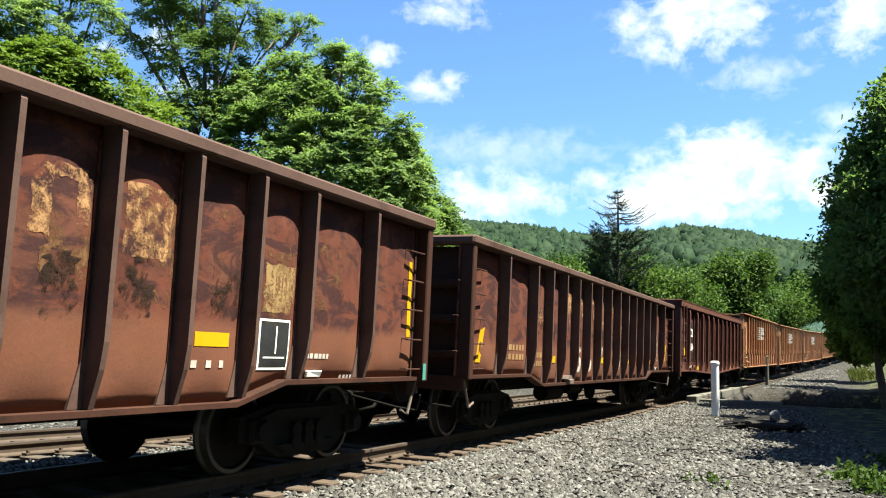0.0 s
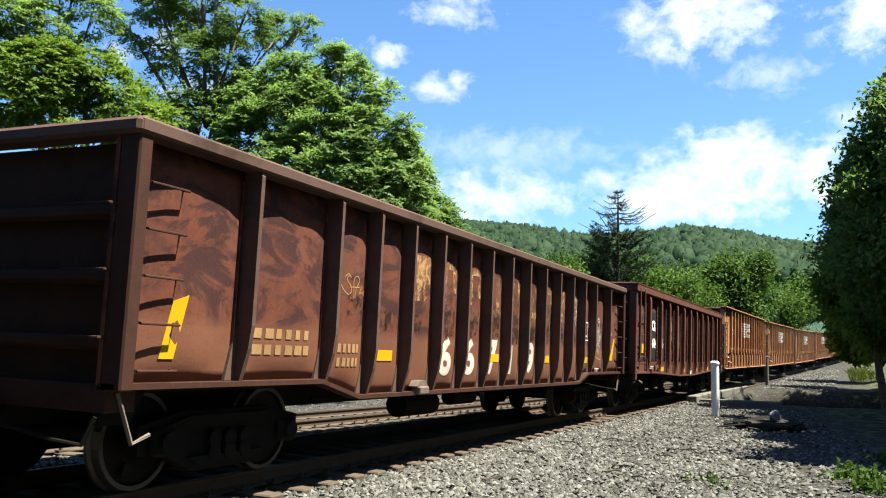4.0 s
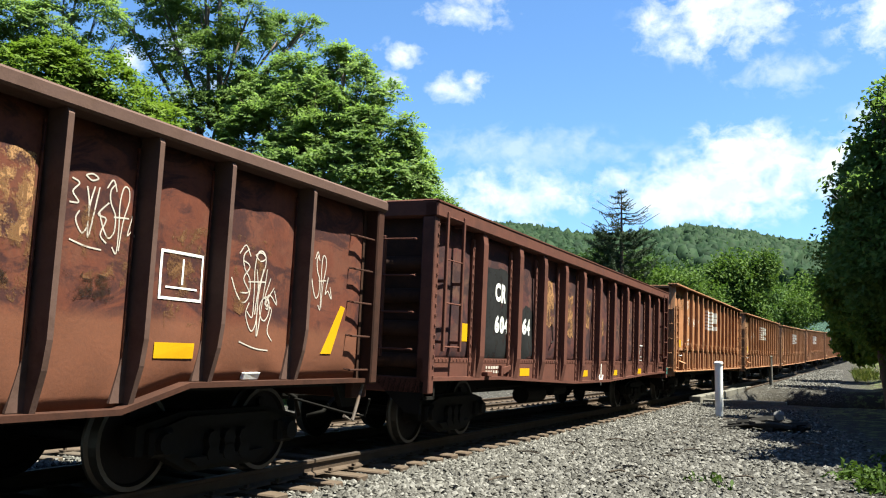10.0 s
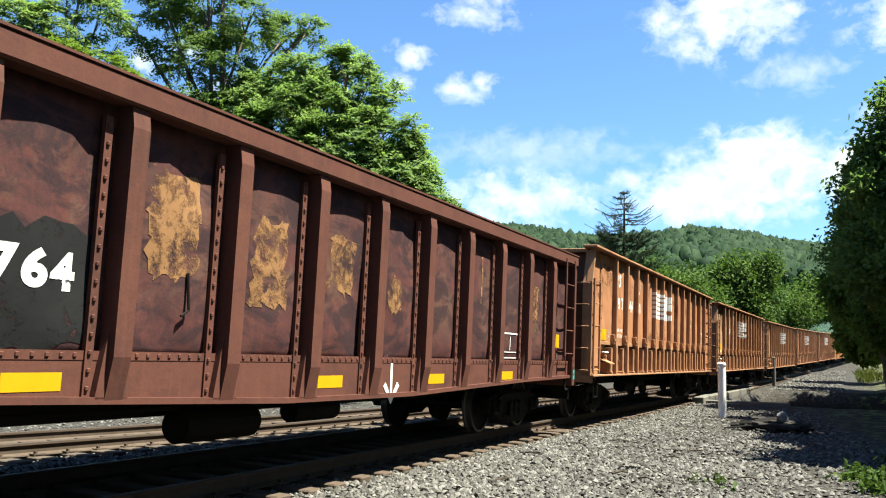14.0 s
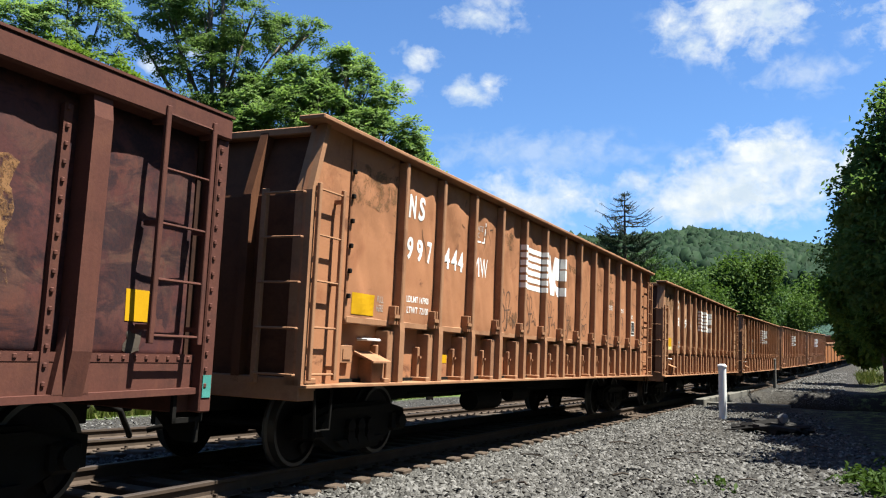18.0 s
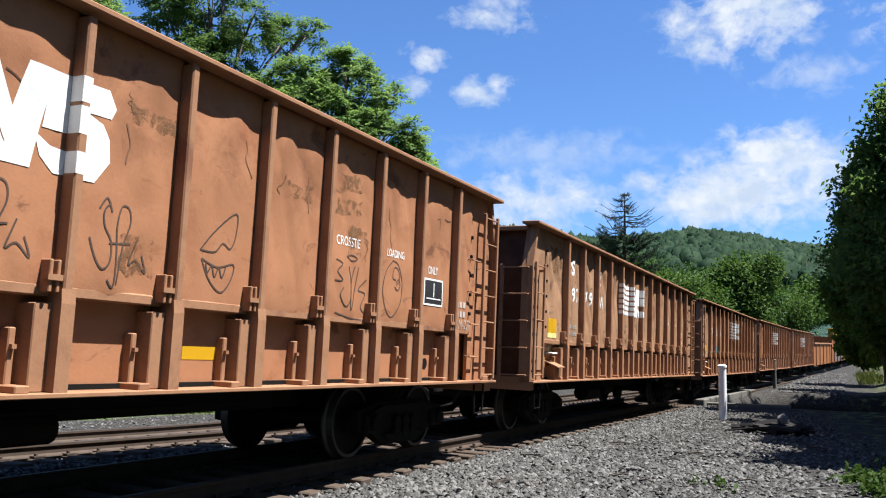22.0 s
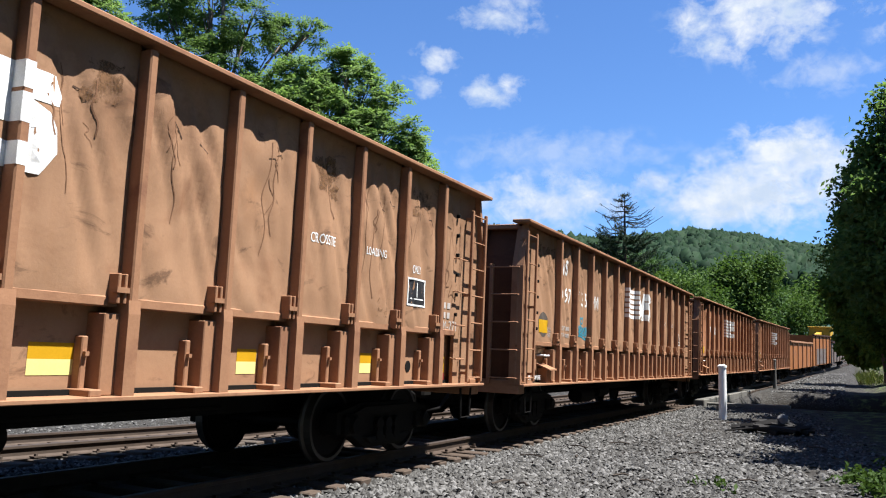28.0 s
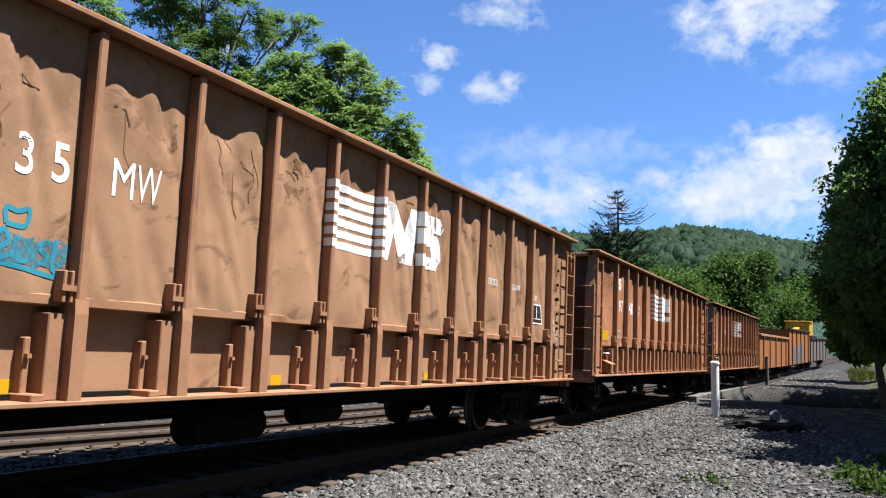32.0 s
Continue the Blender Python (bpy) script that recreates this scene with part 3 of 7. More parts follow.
def sheet_at(y, z, spec, ny, nz):
    """Where the pressed sheet's own facets stand at a place."""
    y0, y1, zb, zt = spec[:4]
    u = min(max((y - y0) / (y1 - y0), 0.0), 1.0) * ny
    i = min(int(u), ny - 1)
    out = []
    for k in (i, i + 1):
        yk = y0 + (y1 - y0) * k / ny
        w = min(max((z - zb(yk)) / (zt - zb(yk)), 0.0), 1.0) * nz
        j = min(int(w), nz - 1)
        d = [panel_depth(yk, zb(yk) + (zt - zb(yk)) * q / nz, spec) for q in (j, j + 1)]
        out.append(d[0] + (d[1] - d[0]) * (w - j))
    return out[0] + (out[1] - out[0]) * (u - i)


def lay_on(root, verts, lift=0.0035):
    """Moves painted marks out on to the bulged sheets: x is measured from the sheet."""
    out = []
    for x, y, z in verts:
        best = None
        for x0, spec, ny, nz in PANELS.get(root.name, ()):
            if spec[0] - 0.12 <= y <= spec[1] + 0.12 and spec[2](y) - 0.05 <= z <= spec[3] + 0.05:
                gap = max(spec[0] - y, y - spec[1], 0.0)
                if best is None or gap < best[0]:
                    best = (gap, x0 + sheet_at(y, z, spec, ny, nz))
        out.append(((best[1] if best else 1.46) + lift + x, y, z))
    return out


def mark(name, geo, mat, root, label="", cut=0.0):
    """A painted mark on a wagon's sheets; its x counts from the sheet."""
    if cut:
        me = geo.mesh(name)
        fine(me, cut)
        geo.v, geo.f = [tuple(v.co) for v in me.vertices], [tuple(p.vertices) for p in me.polygons]
        geo.mi = [0] * len(geo.f)
        bpy.data.meshes.remove(me)
    geo.v = lay_on(root, geo.v)
    return part(name, geo, mat, root, label)


def patch(y0, y1, z0, z1, n=6, m=6, ragged=0.0, seed=0):
    """A painted field as a fine sheet of squares, its edge ragged where worn."""
    rng = random.Random(seed)
    g = Geo()
    v = []
    for i in range(n + 1):
        for j in range(m + 1):
            y, z = y0 + (y1 - y0) * i / n, z0 + (z1 - z0) * j / m
            if ragged and (i in (0, n) or j in (0, m)):
                y += rng.uniform(-ragged, ragged)
                z += rng.uniform(-ragged, ragged)
            v.append((0.0, y, z))
    return g.put(v, [(i * (m + 1) + j, (i + 1) * (m + 1) + j, (i + 1) * (m + 1) + j + 1, i * (m + 1) + j + 1) for i in range(n) for j in range(m)])


# ------------------------------------------------------------------ wagons
def wheelset_mesh():
    g = Geo()
    for sx in (1, -1):
        pr = [(0.66, 0.0, 0), (0.66, 0.12, 0), (0.69, 0.14, 0), (0.71, 0.36, 0), (0.685, 0.40, 0), (0.685, 0.485, 1), (0.715, 0.485, 1), (0.735, 0.455, 1),
              (0.82, 0.448, 1), (0.82, 0.405, 0), (0.785, 0.38, 0), (0.76, 0.16, 0), (0.85, 0.12, 0), (0.85, 0.0, 0)]
        g.lathe([(sx * x, r, k) for x, r, k in pr], 36)
    g.tube([(-1.05, 0, 0), (1.05, 0, 0)], 0.075, 12)
    g.box(0.79, 0.83, -0.04, 0.04, 0.22, 0.34)
    g.v = [(x, y * 0.94, z * 0.94) for x, y, z in g.v]
    return g.mesh("wheelset", M_WHEEL, M_TREAD)


def side_frame_mesh():
    g = Geo()
    pts = [(-1.13, 0.60), (-1.13, 0.36), (-0.80, 0.33), (-0.46, 0.17), (0.46, 0.17), (0.80, 0.33), (1.13, 0.36), (1.13, 0.60), (0.62, 0.70), (-0.62, 0.70)]
    g.prism(pts, 0.92, 1.06)
    g.prism([(-0.40, 0.22), (0.40, 0.22), (0.55, 0.30), (-0.55, 0.30)], 1.06, 1.11)
    g.prism([(-0.95, 0.56), (0.95, 0.56), (0.58, 0.66), (-0.58, 0.66)], 1.06, 1.11)
    for y in (-0.22, 0.0, 0.22):
        for k in (0, 2):
            g.lathe([(1.0, 0, 0), (1.0, 0.085, 0), (1.12, 0.085, 0), (1.12, 0, 0)], 8, (0, y, 0.32 + k * 0.06))
    for y in (-0.89, 0.89):
        g.box(0.98, 1.14, y - 0.14, y + 0.14, 0.34, 0.58, 0.03)
        g.lathe([(1.14, 0.10, 0), (1.19, 0.09, 0), (1.19, 0.0, 0)], 12, (0, y, 0.457))
    return g.mesh("side_frame", M_UNDER)


WHEELSET, SIDE_FRAME = wheelset_mesh(), side_frame_mesh()
ROLLING = []


def running_gear(root, half, roll=True, dz=0.0):
    """Two trucks, centre sill, couplers, brake gear."""
    for end in (-1, 1):
        yc = end * (half - 1.9)
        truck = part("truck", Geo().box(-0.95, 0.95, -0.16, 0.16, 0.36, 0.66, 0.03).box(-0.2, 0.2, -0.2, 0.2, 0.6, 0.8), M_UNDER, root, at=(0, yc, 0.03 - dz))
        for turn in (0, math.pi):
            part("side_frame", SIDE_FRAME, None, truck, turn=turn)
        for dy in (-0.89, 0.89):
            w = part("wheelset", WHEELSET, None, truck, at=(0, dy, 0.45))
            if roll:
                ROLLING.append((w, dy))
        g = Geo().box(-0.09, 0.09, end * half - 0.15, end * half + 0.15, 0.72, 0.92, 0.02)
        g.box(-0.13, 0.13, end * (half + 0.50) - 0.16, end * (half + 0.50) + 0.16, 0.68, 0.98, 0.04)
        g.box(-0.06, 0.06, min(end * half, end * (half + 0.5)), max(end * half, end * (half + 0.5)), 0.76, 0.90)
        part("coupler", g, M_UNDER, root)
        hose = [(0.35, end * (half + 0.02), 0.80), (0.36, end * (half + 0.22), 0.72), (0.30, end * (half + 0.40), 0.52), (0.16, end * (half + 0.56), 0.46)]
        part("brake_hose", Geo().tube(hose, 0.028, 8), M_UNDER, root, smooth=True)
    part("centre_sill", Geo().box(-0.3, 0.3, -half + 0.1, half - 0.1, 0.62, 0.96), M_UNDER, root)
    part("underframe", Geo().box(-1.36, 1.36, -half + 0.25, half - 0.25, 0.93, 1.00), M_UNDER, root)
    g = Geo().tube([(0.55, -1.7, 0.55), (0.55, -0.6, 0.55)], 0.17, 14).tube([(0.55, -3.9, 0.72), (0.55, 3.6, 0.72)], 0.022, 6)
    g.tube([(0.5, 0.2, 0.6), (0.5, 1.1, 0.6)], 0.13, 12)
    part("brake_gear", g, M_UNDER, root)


def grab_iron(y0, y1, z, x, r=0.011):
    return Geo().tube([(x, y0, z), (x + 0.075, y0, z - 0.012), (x + 0.075, y1, z - 0.012), (x, y1, z)], r, 6)


def stirrup(root, y0, y1, x, zt, zb, mat):
    part("stirrup_step", Geo().tube([(x, y0, zt), (x, y0 + 0.03, zb), (x, y1 - 0.03, zb), (x, y1, zt)], 0.017, 6), mat, root)


def ladder(root, y0, y1, z0, z1, n, x, mat, off=0.09, turn=0.0):
    """A side ladder: two stiles, rungs as pieces."""
    g = Geo().box(x + off - 0.02, x + off + 0.02, y0, y0 + 0.05, z0, z1, 0.006).box(x + off - 0.02, x + off + 0.02, y1 - 0.05, y1, z0, z1, 0.006)
    for z in (z0 + 0.12, (z0 + z1) / 2, z1 - 0.12):
        for y in (y0 + 0.025, y1 - 0.025):
            g.box(x - 0.01, x + off, y - 0.02, y + 0.02, z - 0.02, z + 0.02)
    lad = part("ladder", g, mat, root)
    rung = Geo().tube([(x + off, y0 + 0.02, 0), (x + off, y1 - 0.02, 0)], 0.012, 6).mesh("rung", mat)
    for k in range(n):
        part("rung", rung, None, lad, at=(0, 0, z0 + 0.06 + (z1 - z0 - 0.12) * k / (n - 1)))


def end_ladder(root, x0, x1, zs, y, mat):
    """Rungs across the end of a wagon, beside its corner."""
    s = -1 if y < 0 else 1
    g = Geo().box(x0 - 0.03, x0 + 0.03, y - 0.03, y + 0.03, zs[0] - 0.1, zs[-1] + 0.05, 0.006)
    lad = part("end_ladder", g, mat, root)
    rung = Geo().tube([(x0, y, 0), (x0, y + s * 0.03, 0), (x1, y + s * 0.03, 0), (x1, y, 0)], 0.012, 6).mesh("rung", mat)
    for z in zs:
        part("rung", rung, None, lad, at=(0, 0, z))


def tie_wagon(label, roll=True, dz=0.0):
    """High-sided tie gondola in faded orange. Its front end is at -y."""
    L, H = 16.07, 8.035
    root = tagged(new("gondola_wagon"), label, "freight wagon", "wagons of the train")
    running_gear(root, H, roll, dz)
    P, ST = (M_TANPAINT if 10 < TIE_SEED[0] < 40 else M_ORANGE), M_ORANGE_STEEL
    stakes = [1.93 + 1.0586 * k for k in range(13)]
    edges = [0.80] + stakes + [15.32]
    for side in (0, math.pi):
        # backing sheet and lower inset sheet
        part("side_sheet", Geo().box(1.28, 1.30, -H + 0.3, H - 0.3, 1.0, 3.61), P, root, turn=side)
        part("lower_sheet", Geo().box(1.30, 1.33, -H + 0.75, H - 0.75, 0.955, 1.60), P, root, turn=side)
        part("top_chord", Geo().box(1.30, 1.612, -H, H + 0.02, 3.598, 3.648, 0.01), ST, root, turn=side)
        part("side_sill", Geo().box(1.30, 1.59, -H, H, 0.925, 0.96, 0.006), ST, root, turn=side)
        for a, b in (((-H, 0), (1, 0)), ((H, 0), (-1, 0))):
            s = b[0]
            y = a[0]
            pts = [(y, 0.95), (y, 2.88), (y + s * 0.20, 3.598), (y + s * 0.80, 3.598), (y + s * 0.80, 0.95)]
            part("corner_sheet", Geo().prism(pts, 1.40, 1.45), P, root, turn=side)
            part("corner_post", Geo().prism([(y, 0.95), (y, 2.88), (y + s * 0.20, 3.598), (y + s * 0.27, 3.598), (y + s * 0.07, 2.86), (y + s * 0.07, 0.95)], 1.45, 1.52), ST, root, turn=side)
        for k, (a, b) in enumerate(zip(edges, edges[1:])):
            g = sheet_panel(a - H + 0.03, b - H - 0.03, lambda y: 1.60, 3.592, 0.022, 100 + k + (50 if side else 0) + TIE_SEED[0], 0.022, 10 if side else 24, 16 if side else 40, crease=TIE_SEED[1], root=None if side else root, x0=1.455)
            part("panel_lip", Geo().box(1.315, 1.462, a - H + 0.06, b - H - 0.06, 1.595, 1.675, 0.01), ST, root, turn=side)
            part("panel", g, P, root, at=(1.455, 0, 0) if not side else (-1.455, 0, 0), turn=side, smooth=True)
    g = Geo().box(1.32, 1.570, -0.040, 0.040, 1.60, 3.56, 0.012)
    g.prism([(1.31, 0.95), (1.580, 0.95), (1.580, 1.55), (1.570, 1.65), (1.31, 1.65)], -0.058, 0.058, "y")
    stake = g.mesh("stake", ST)
    latch = Geo().box(1.44, 1.55, -0.15, -0.12, 1.62, 1.84, 0.006).box(1.44, 1.55, -0.085, -0.058, 1.62, 1.84, 0.006).box(1.50, 1.565, -0.17, -0.05, 1.70, 1.74).mesh("door_latch", ST)
    bar = Geo().box(1.325, 1.41, -0.30, -0.245, 1.0, 1.38, 0.008).box(1.40, 1.44, -0.29, -0.255, 1.24, 1.27).box(1.32, 1.555, -0.33, -0.22, 0.955, 1.01, 0.008).mesh("lock_bar", ST)
    gusset = Geo().box(1.32, 1.50, -0.20, -0.052, 0.96, 1.55, 0.008).mesh("stake_gusset", ST)
    for v in stakes:
        part("stake", stake, None, root, at=(0, v - H, 0))
        part("stake", stake, None, root, at=(0, H - v, 0), turn=math.pi)
        part("door_latch", latch, None, root, at=(0, v - H, 0))
        part("lock_bar", bar, None, root, at=(0, v - H, 0))
        part("stake_gusset", gusset, None, root, at=(0, v - H, 0))
    # hinge bolts and step details in the end bays
    bolt = Geo().box(1.42, 1.495, -0.02, 0.02, 0.0, 0.05, 0.008).mesh("hinge_bolt", M_UNDER)
    for z in [1.86 + 0.27 * k for k in range(6)]:
        for v in (0.86, 15.24):
            part("hinge_bolt", bolt, None, root, at=(0, v - H, z))
    part("placard_holder", Geo().box(1.325, 1.39, 0.90 - H, 1.14 - H, 1.17, 1.36, 0.005).box(1.39, 1.40, 0.94 - H, 1.10 - H, 1.21, 1.32), ST, root)
    part("lamp_bracket", Geo().box(1.32, 1.47, 1.32 - H, 1.62 - H, 1.42, 1.45, 0.008), M_POST, root, "pale steel bar")
    g = Geo().prism([(1.32, 1.28), (1.60, 1.18), (1.60, 1.20), (1.32, 1.31)], 1.25 - H, 1.66 - H, "y").box(1.32, 1.50, 1.40 - H, 1.68 - H, 0.96, 1.22, 0.01)
    part("retainer_box", g, ST, root)
    ladder(root, -H + 0.06, -H + 0.56, 1.0, 2.96 if TIE_SEED[0] < 30 else 3.46, 5 if TIE_SEED[0] < 30 else 6, 1.46, ST)
    ladder(root, H - 0.56, H - 0.04, 0.98, 3.36, 7, 1.46, ST)
    for k in range(4):
        part("grab_iron", grab_iron(15.16 - H, 15.44 - H, 1.30 + 0.45 * k, 1.46), ST, root)
    for end in (-1, 1):
        y = end * H
        prof = [(y - end * 0.12, 0.95), (y - end * 0.12, 2.86), (y - end * 0.36, 3.56), (y - end * 0.42, 3.56), (y - end * 0.18, 2.86), (y - end * 0.18, 0.95)]
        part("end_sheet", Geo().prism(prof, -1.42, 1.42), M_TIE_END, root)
        post = [(y, 0.95), (y, 2.86), (y - end * 0.22, 3.56), (y - end * 0.34, 3.56), (y - end * 0.12, 2.86), (y - end * 0.12, 0.95)]
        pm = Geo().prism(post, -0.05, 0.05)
        # Light painted by material: shaded posts dark, the sunlit corner post bright.
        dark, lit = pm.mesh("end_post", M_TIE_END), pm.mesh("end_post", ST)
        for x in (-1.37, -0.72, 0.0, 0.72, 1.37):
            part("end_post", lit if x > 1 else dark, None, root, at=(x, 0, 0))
        part("end_beam", Geo().box(-1.5, 1.5, min(y, y - end * 0.3), max(y, y - end * 0.3), 0.80, 1.02, 0.01), ST, root)
        part("end_chord", Geo().box(-1.34, 1.34, min(y - end * 0.22, y - end * 0.44), max(y - end * 0.22, y - end * 0.44), 3.52, 3.60, 0.01), ST, root)
        end_ladder(root, 0.98, 1.46, [1.05, 1.5, 1.95, 2.4, 2.85], y + end * 0.03, ST)
        ya, yb = (y + 0.28, y + 0.60) if end < 0 else (y - 0.62, y - 0.28)
        stirrup(root, ya, yb, 1.50, 0.90, 0.50, M_UNDER)
    return root


TIE_SEED = [0, 0.012]


def yellow(root, v0, v1, z0, z1, H, label="yellow reflective marker", x=None):
    g = patch(v0 - H, v1 - H, z0, z1, 5, 4)
    if x is not None:
        g.v = [(x, b, c) for a, b, c in g.v]
        return part("reflector", g, M_YELLOW, root, label)
    g.v = [(0.001, b, c) for a, b, c in g.v]
    return mark("reflector", g, M_YELLOW, root, label)


def bars(root, v, z, w, h, rows, cols, H, mat, x=None):
    """Small stencilled lines too worn to read."""
    rng = random.Random(int(v * 100))
    for r in range(rows):
        g = Geo()
        for c in range(cols):
            if rng.random() < 0.9:
                y = v - H + w * c / cols
                g.box(x or 0.0, (x or 0.0) + 0.002, y, y + w / cols * rng.uniform(0.5, 0.82), z + h * r / rows, z + h * (r + 0.62) / rows)
        if g.v:
            (part if x else mark)("stencil_line", g, mat, root)


def flat(pieces, step=0.0005):
    """Flat painted polygons given as (y, z) outlines, each a hair above the last."""
    g = Geo()
    for k, pts in enumerate(pieces):
        area = sum(pts[i][0] * pts[(i + 1) % len(pts)][1] - pts[(i + 1) % len(pts)][0] * pts[i][1] for i in range(len(pts)))
        pts = pts if area > 0 else pts[::-1]
        g.put([(k * step, p, q) for p, q in pts], [tuple(range(len(pts)))])
    return g


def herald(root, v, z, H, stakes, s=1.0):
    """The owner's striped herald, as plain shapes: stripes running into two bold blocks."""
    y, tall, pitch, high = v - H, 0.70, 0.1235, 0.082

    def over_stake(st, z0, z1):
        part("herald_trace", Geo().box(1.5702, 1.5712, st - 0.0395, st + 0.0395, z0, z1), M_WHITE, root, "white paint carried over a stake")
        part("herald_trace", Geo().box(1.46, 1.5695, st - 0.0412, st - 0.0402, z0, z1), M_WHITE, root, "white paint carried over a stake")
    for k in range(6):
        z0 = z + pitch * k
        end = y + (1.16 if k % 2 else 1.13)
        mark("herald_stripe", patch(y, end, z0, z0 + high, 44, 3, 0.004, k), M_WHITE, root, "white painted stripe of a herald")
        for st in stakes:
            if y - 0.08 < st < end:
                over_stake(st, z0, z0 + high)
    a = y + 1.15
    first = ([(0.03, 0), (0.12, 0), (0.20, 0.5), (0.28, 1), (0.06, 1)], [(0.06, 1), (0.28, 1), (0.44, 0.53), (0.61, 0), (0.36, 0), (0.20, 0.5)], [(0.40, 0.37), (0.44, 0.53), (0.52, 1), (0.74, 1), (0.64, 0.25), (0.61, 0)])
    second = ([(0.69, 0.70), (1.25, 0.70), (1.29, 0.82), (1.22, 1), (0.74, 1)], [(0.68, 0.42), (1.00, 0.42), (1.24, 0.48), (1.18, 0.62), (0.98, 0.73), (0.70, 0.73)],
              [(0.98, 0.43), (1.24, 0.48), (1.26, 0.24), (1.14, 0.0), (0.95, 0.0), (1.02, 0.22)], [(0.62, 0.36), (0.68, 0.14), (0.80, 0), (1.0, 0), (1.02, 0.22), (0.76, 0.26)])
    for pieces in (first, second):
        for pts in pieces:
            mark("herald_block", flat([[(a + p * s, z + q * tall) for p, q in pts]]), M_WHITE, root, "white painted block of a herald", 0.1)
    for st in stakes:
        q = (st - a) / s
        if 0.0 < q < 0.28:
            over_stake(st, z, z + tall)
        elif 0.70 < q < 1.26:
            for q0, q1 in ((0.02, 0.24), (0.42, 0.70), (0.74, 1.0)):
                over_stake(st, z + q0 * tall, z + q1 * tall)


def stencil_box(root, v0, v1, z0, z1, H, dark=True):
    """A framed maintenance stencil."""
    y0, y1 = v0 - H, v1 - H
    if dark:
        mark("stencil_field", patch(y0, y1, z0, z1, 8, 8), M_BLACK, root, "black stencil field")
    g, t = Geo(), 0.022
    for a, b, c, d in ((y0 - t, y1 + t, z0 - t, z0), (y0 - t, y1 + t, z1, z1 + t), (y0 - t, y0, z0, z1), (y1, y1 + t, z0, z1), ((y0 + y1) / 2 - 0.01, (y0 + y1) / 2 + 0.01, z0 + 0.3 * (z1 - z0), z1 - 0.1 * (z1 - z0)),
                       (y0 + 0.05, y1 - 0.05, z0 + 0.2 * (z1 - z0), z0 + 0.2 * (z1 - z0) + 0.015)):
        g.put([(0.002, a, c), (0.002, b, c), (0.002, b, d), (0.002, a, d)], [(0, 1, 2, 3)])
    mark("stencil_frame", g, M_WHITE, root, "white stencil frame", 0.08)


def tie_wagon_marks(root, digits, logo, yellows, sticker, words, shift=0.0, broad=1.0):
    H = 8.035
    stakes = [1.93 + 1.0586 * k - H for k in range(13)]
    lettering("N", 0.165, 0.285, root, 0, 2.15 - H, 2.945, M_WHITE, "white initial", bold=0.035)
    lettering("S", 0.165, 0.295, root, 0, 2.41 - H, 2.95, M_WHITE, "white initial", bold=0.03)
    for d, v, w in zip(digits, (2.165, 2.435, 2.69, 3.195, 3.43, 3.665), (0.16, 0.16, 0.145, 0.19, 0.19, 0.19)):
        lettering(d, w if not shift else 0.15, 0.28, root, 0, v + (shift * 1.2 if v > 3.6 else shift * 0.6 if v > 3.3 else 0.0) - H, 2.435, M_WHITE, "white numeral of the road number", "numeral", bold=0.028 if not shift else 0.012)
    lettering("M", 0.22, 0.28, root, 0, 4.21 + shift - H, 2.43, M_WHITE, "white letter")
    lettering("W", 0.24, 0.28, root, 0, 4.46 + shift - H, 2.43, M_WHITE, "white letter")
    if words:
        lettering("PLATE", 0.24, 0.075, root, 0, 4.26 - H, 3.10, M_WHITE_WORN, "white stencilled word")
        lettering("C", 0.05, 0.075, root, 0, 4.36 - H, 3.0, M_WHITE_WORN, "white stencilled letter")
        for y0, y1, z0, z1 in ((4.19, 4.26, 2.93, 2.955), (4.30, 4.46, 2.93, 2.955), (4.49, 4.57, 2.93, 2.955), (4.19, 4.212, 2.955, 3.02), (4.19, 4.212, 3.05, 3.15), (4.19, 4.212, 3.18, 3.235), (4.548, 4.57, 2.955, 3.02), (4.548, 4.57, 3.05, 3.15), (4.548, 4.57, 3.18, 3.235)):
            mark("stencil_frame", patch(y0 - H, y1 - H, z0, z1, 2, 2), M_WHITE, root)
    if digits == "997444":
        lettering("LDLMT 147900", 0.57, 0.078, root, 0, 2.225 - H, 1.918, M_WHITE, "white stencilled load limit", bold=0.012)
        lettering("LTWT  72100", 0.56, 0.080, root, 0, 2.235 - H, 1.785, M_WHITE, "white stencilled light weight", bold=0.012)
    else:
        for word, z in (("LDLMT", 1.918), ("LTWT", 1.785)):
            lettering(word, 0.25, 0.078, root, 0, 2.225 - H, z, M_WHITE_WORN, "worn white stencilled word", bold=0.012)
            bars(root, 2.52, z, 0.28, 0.12, 1, 6, H, M_WHITE_WORN)
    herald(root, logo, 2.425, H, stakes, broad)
    lettering("CROSSTIE", 0.46, 0.10, root, 0, 11.74 - H, 2.42, M_WHITE, "white stencilled word")
    lettering("LOADING", 0.42, 0.09, root, 0, 12.82 - H, 2.42, M_WHITE, "white stencilled word")
    lettering("ONLY", 0.24, 0.10, root, 0, 13.92 - H, 2.32, M_WHITE, "white stencilled word")
    bars(root, 14.82, 1.82, 0.3, 0.26, 2, 3, H, M_WHITE_WORN)
    stencil_box(root, 13.83, 14.32, 1.94, 2.24, H)
    if shift:
        mark("old_marker_trace", flat([arc((sticker[0] + sticker[1]) / 2 - H, sticker[3] - 0.08, 0.27, 0.22, 0, 350, 22)]), M_GREYWASH, root, "grey trace of an older round marker", 0.06).location.x = -0.001
    lettering("M-271", 0.40, 0.13, root, 0, 14.90 - H, 1.66, M_WHITE_WORN, "worn white characters")
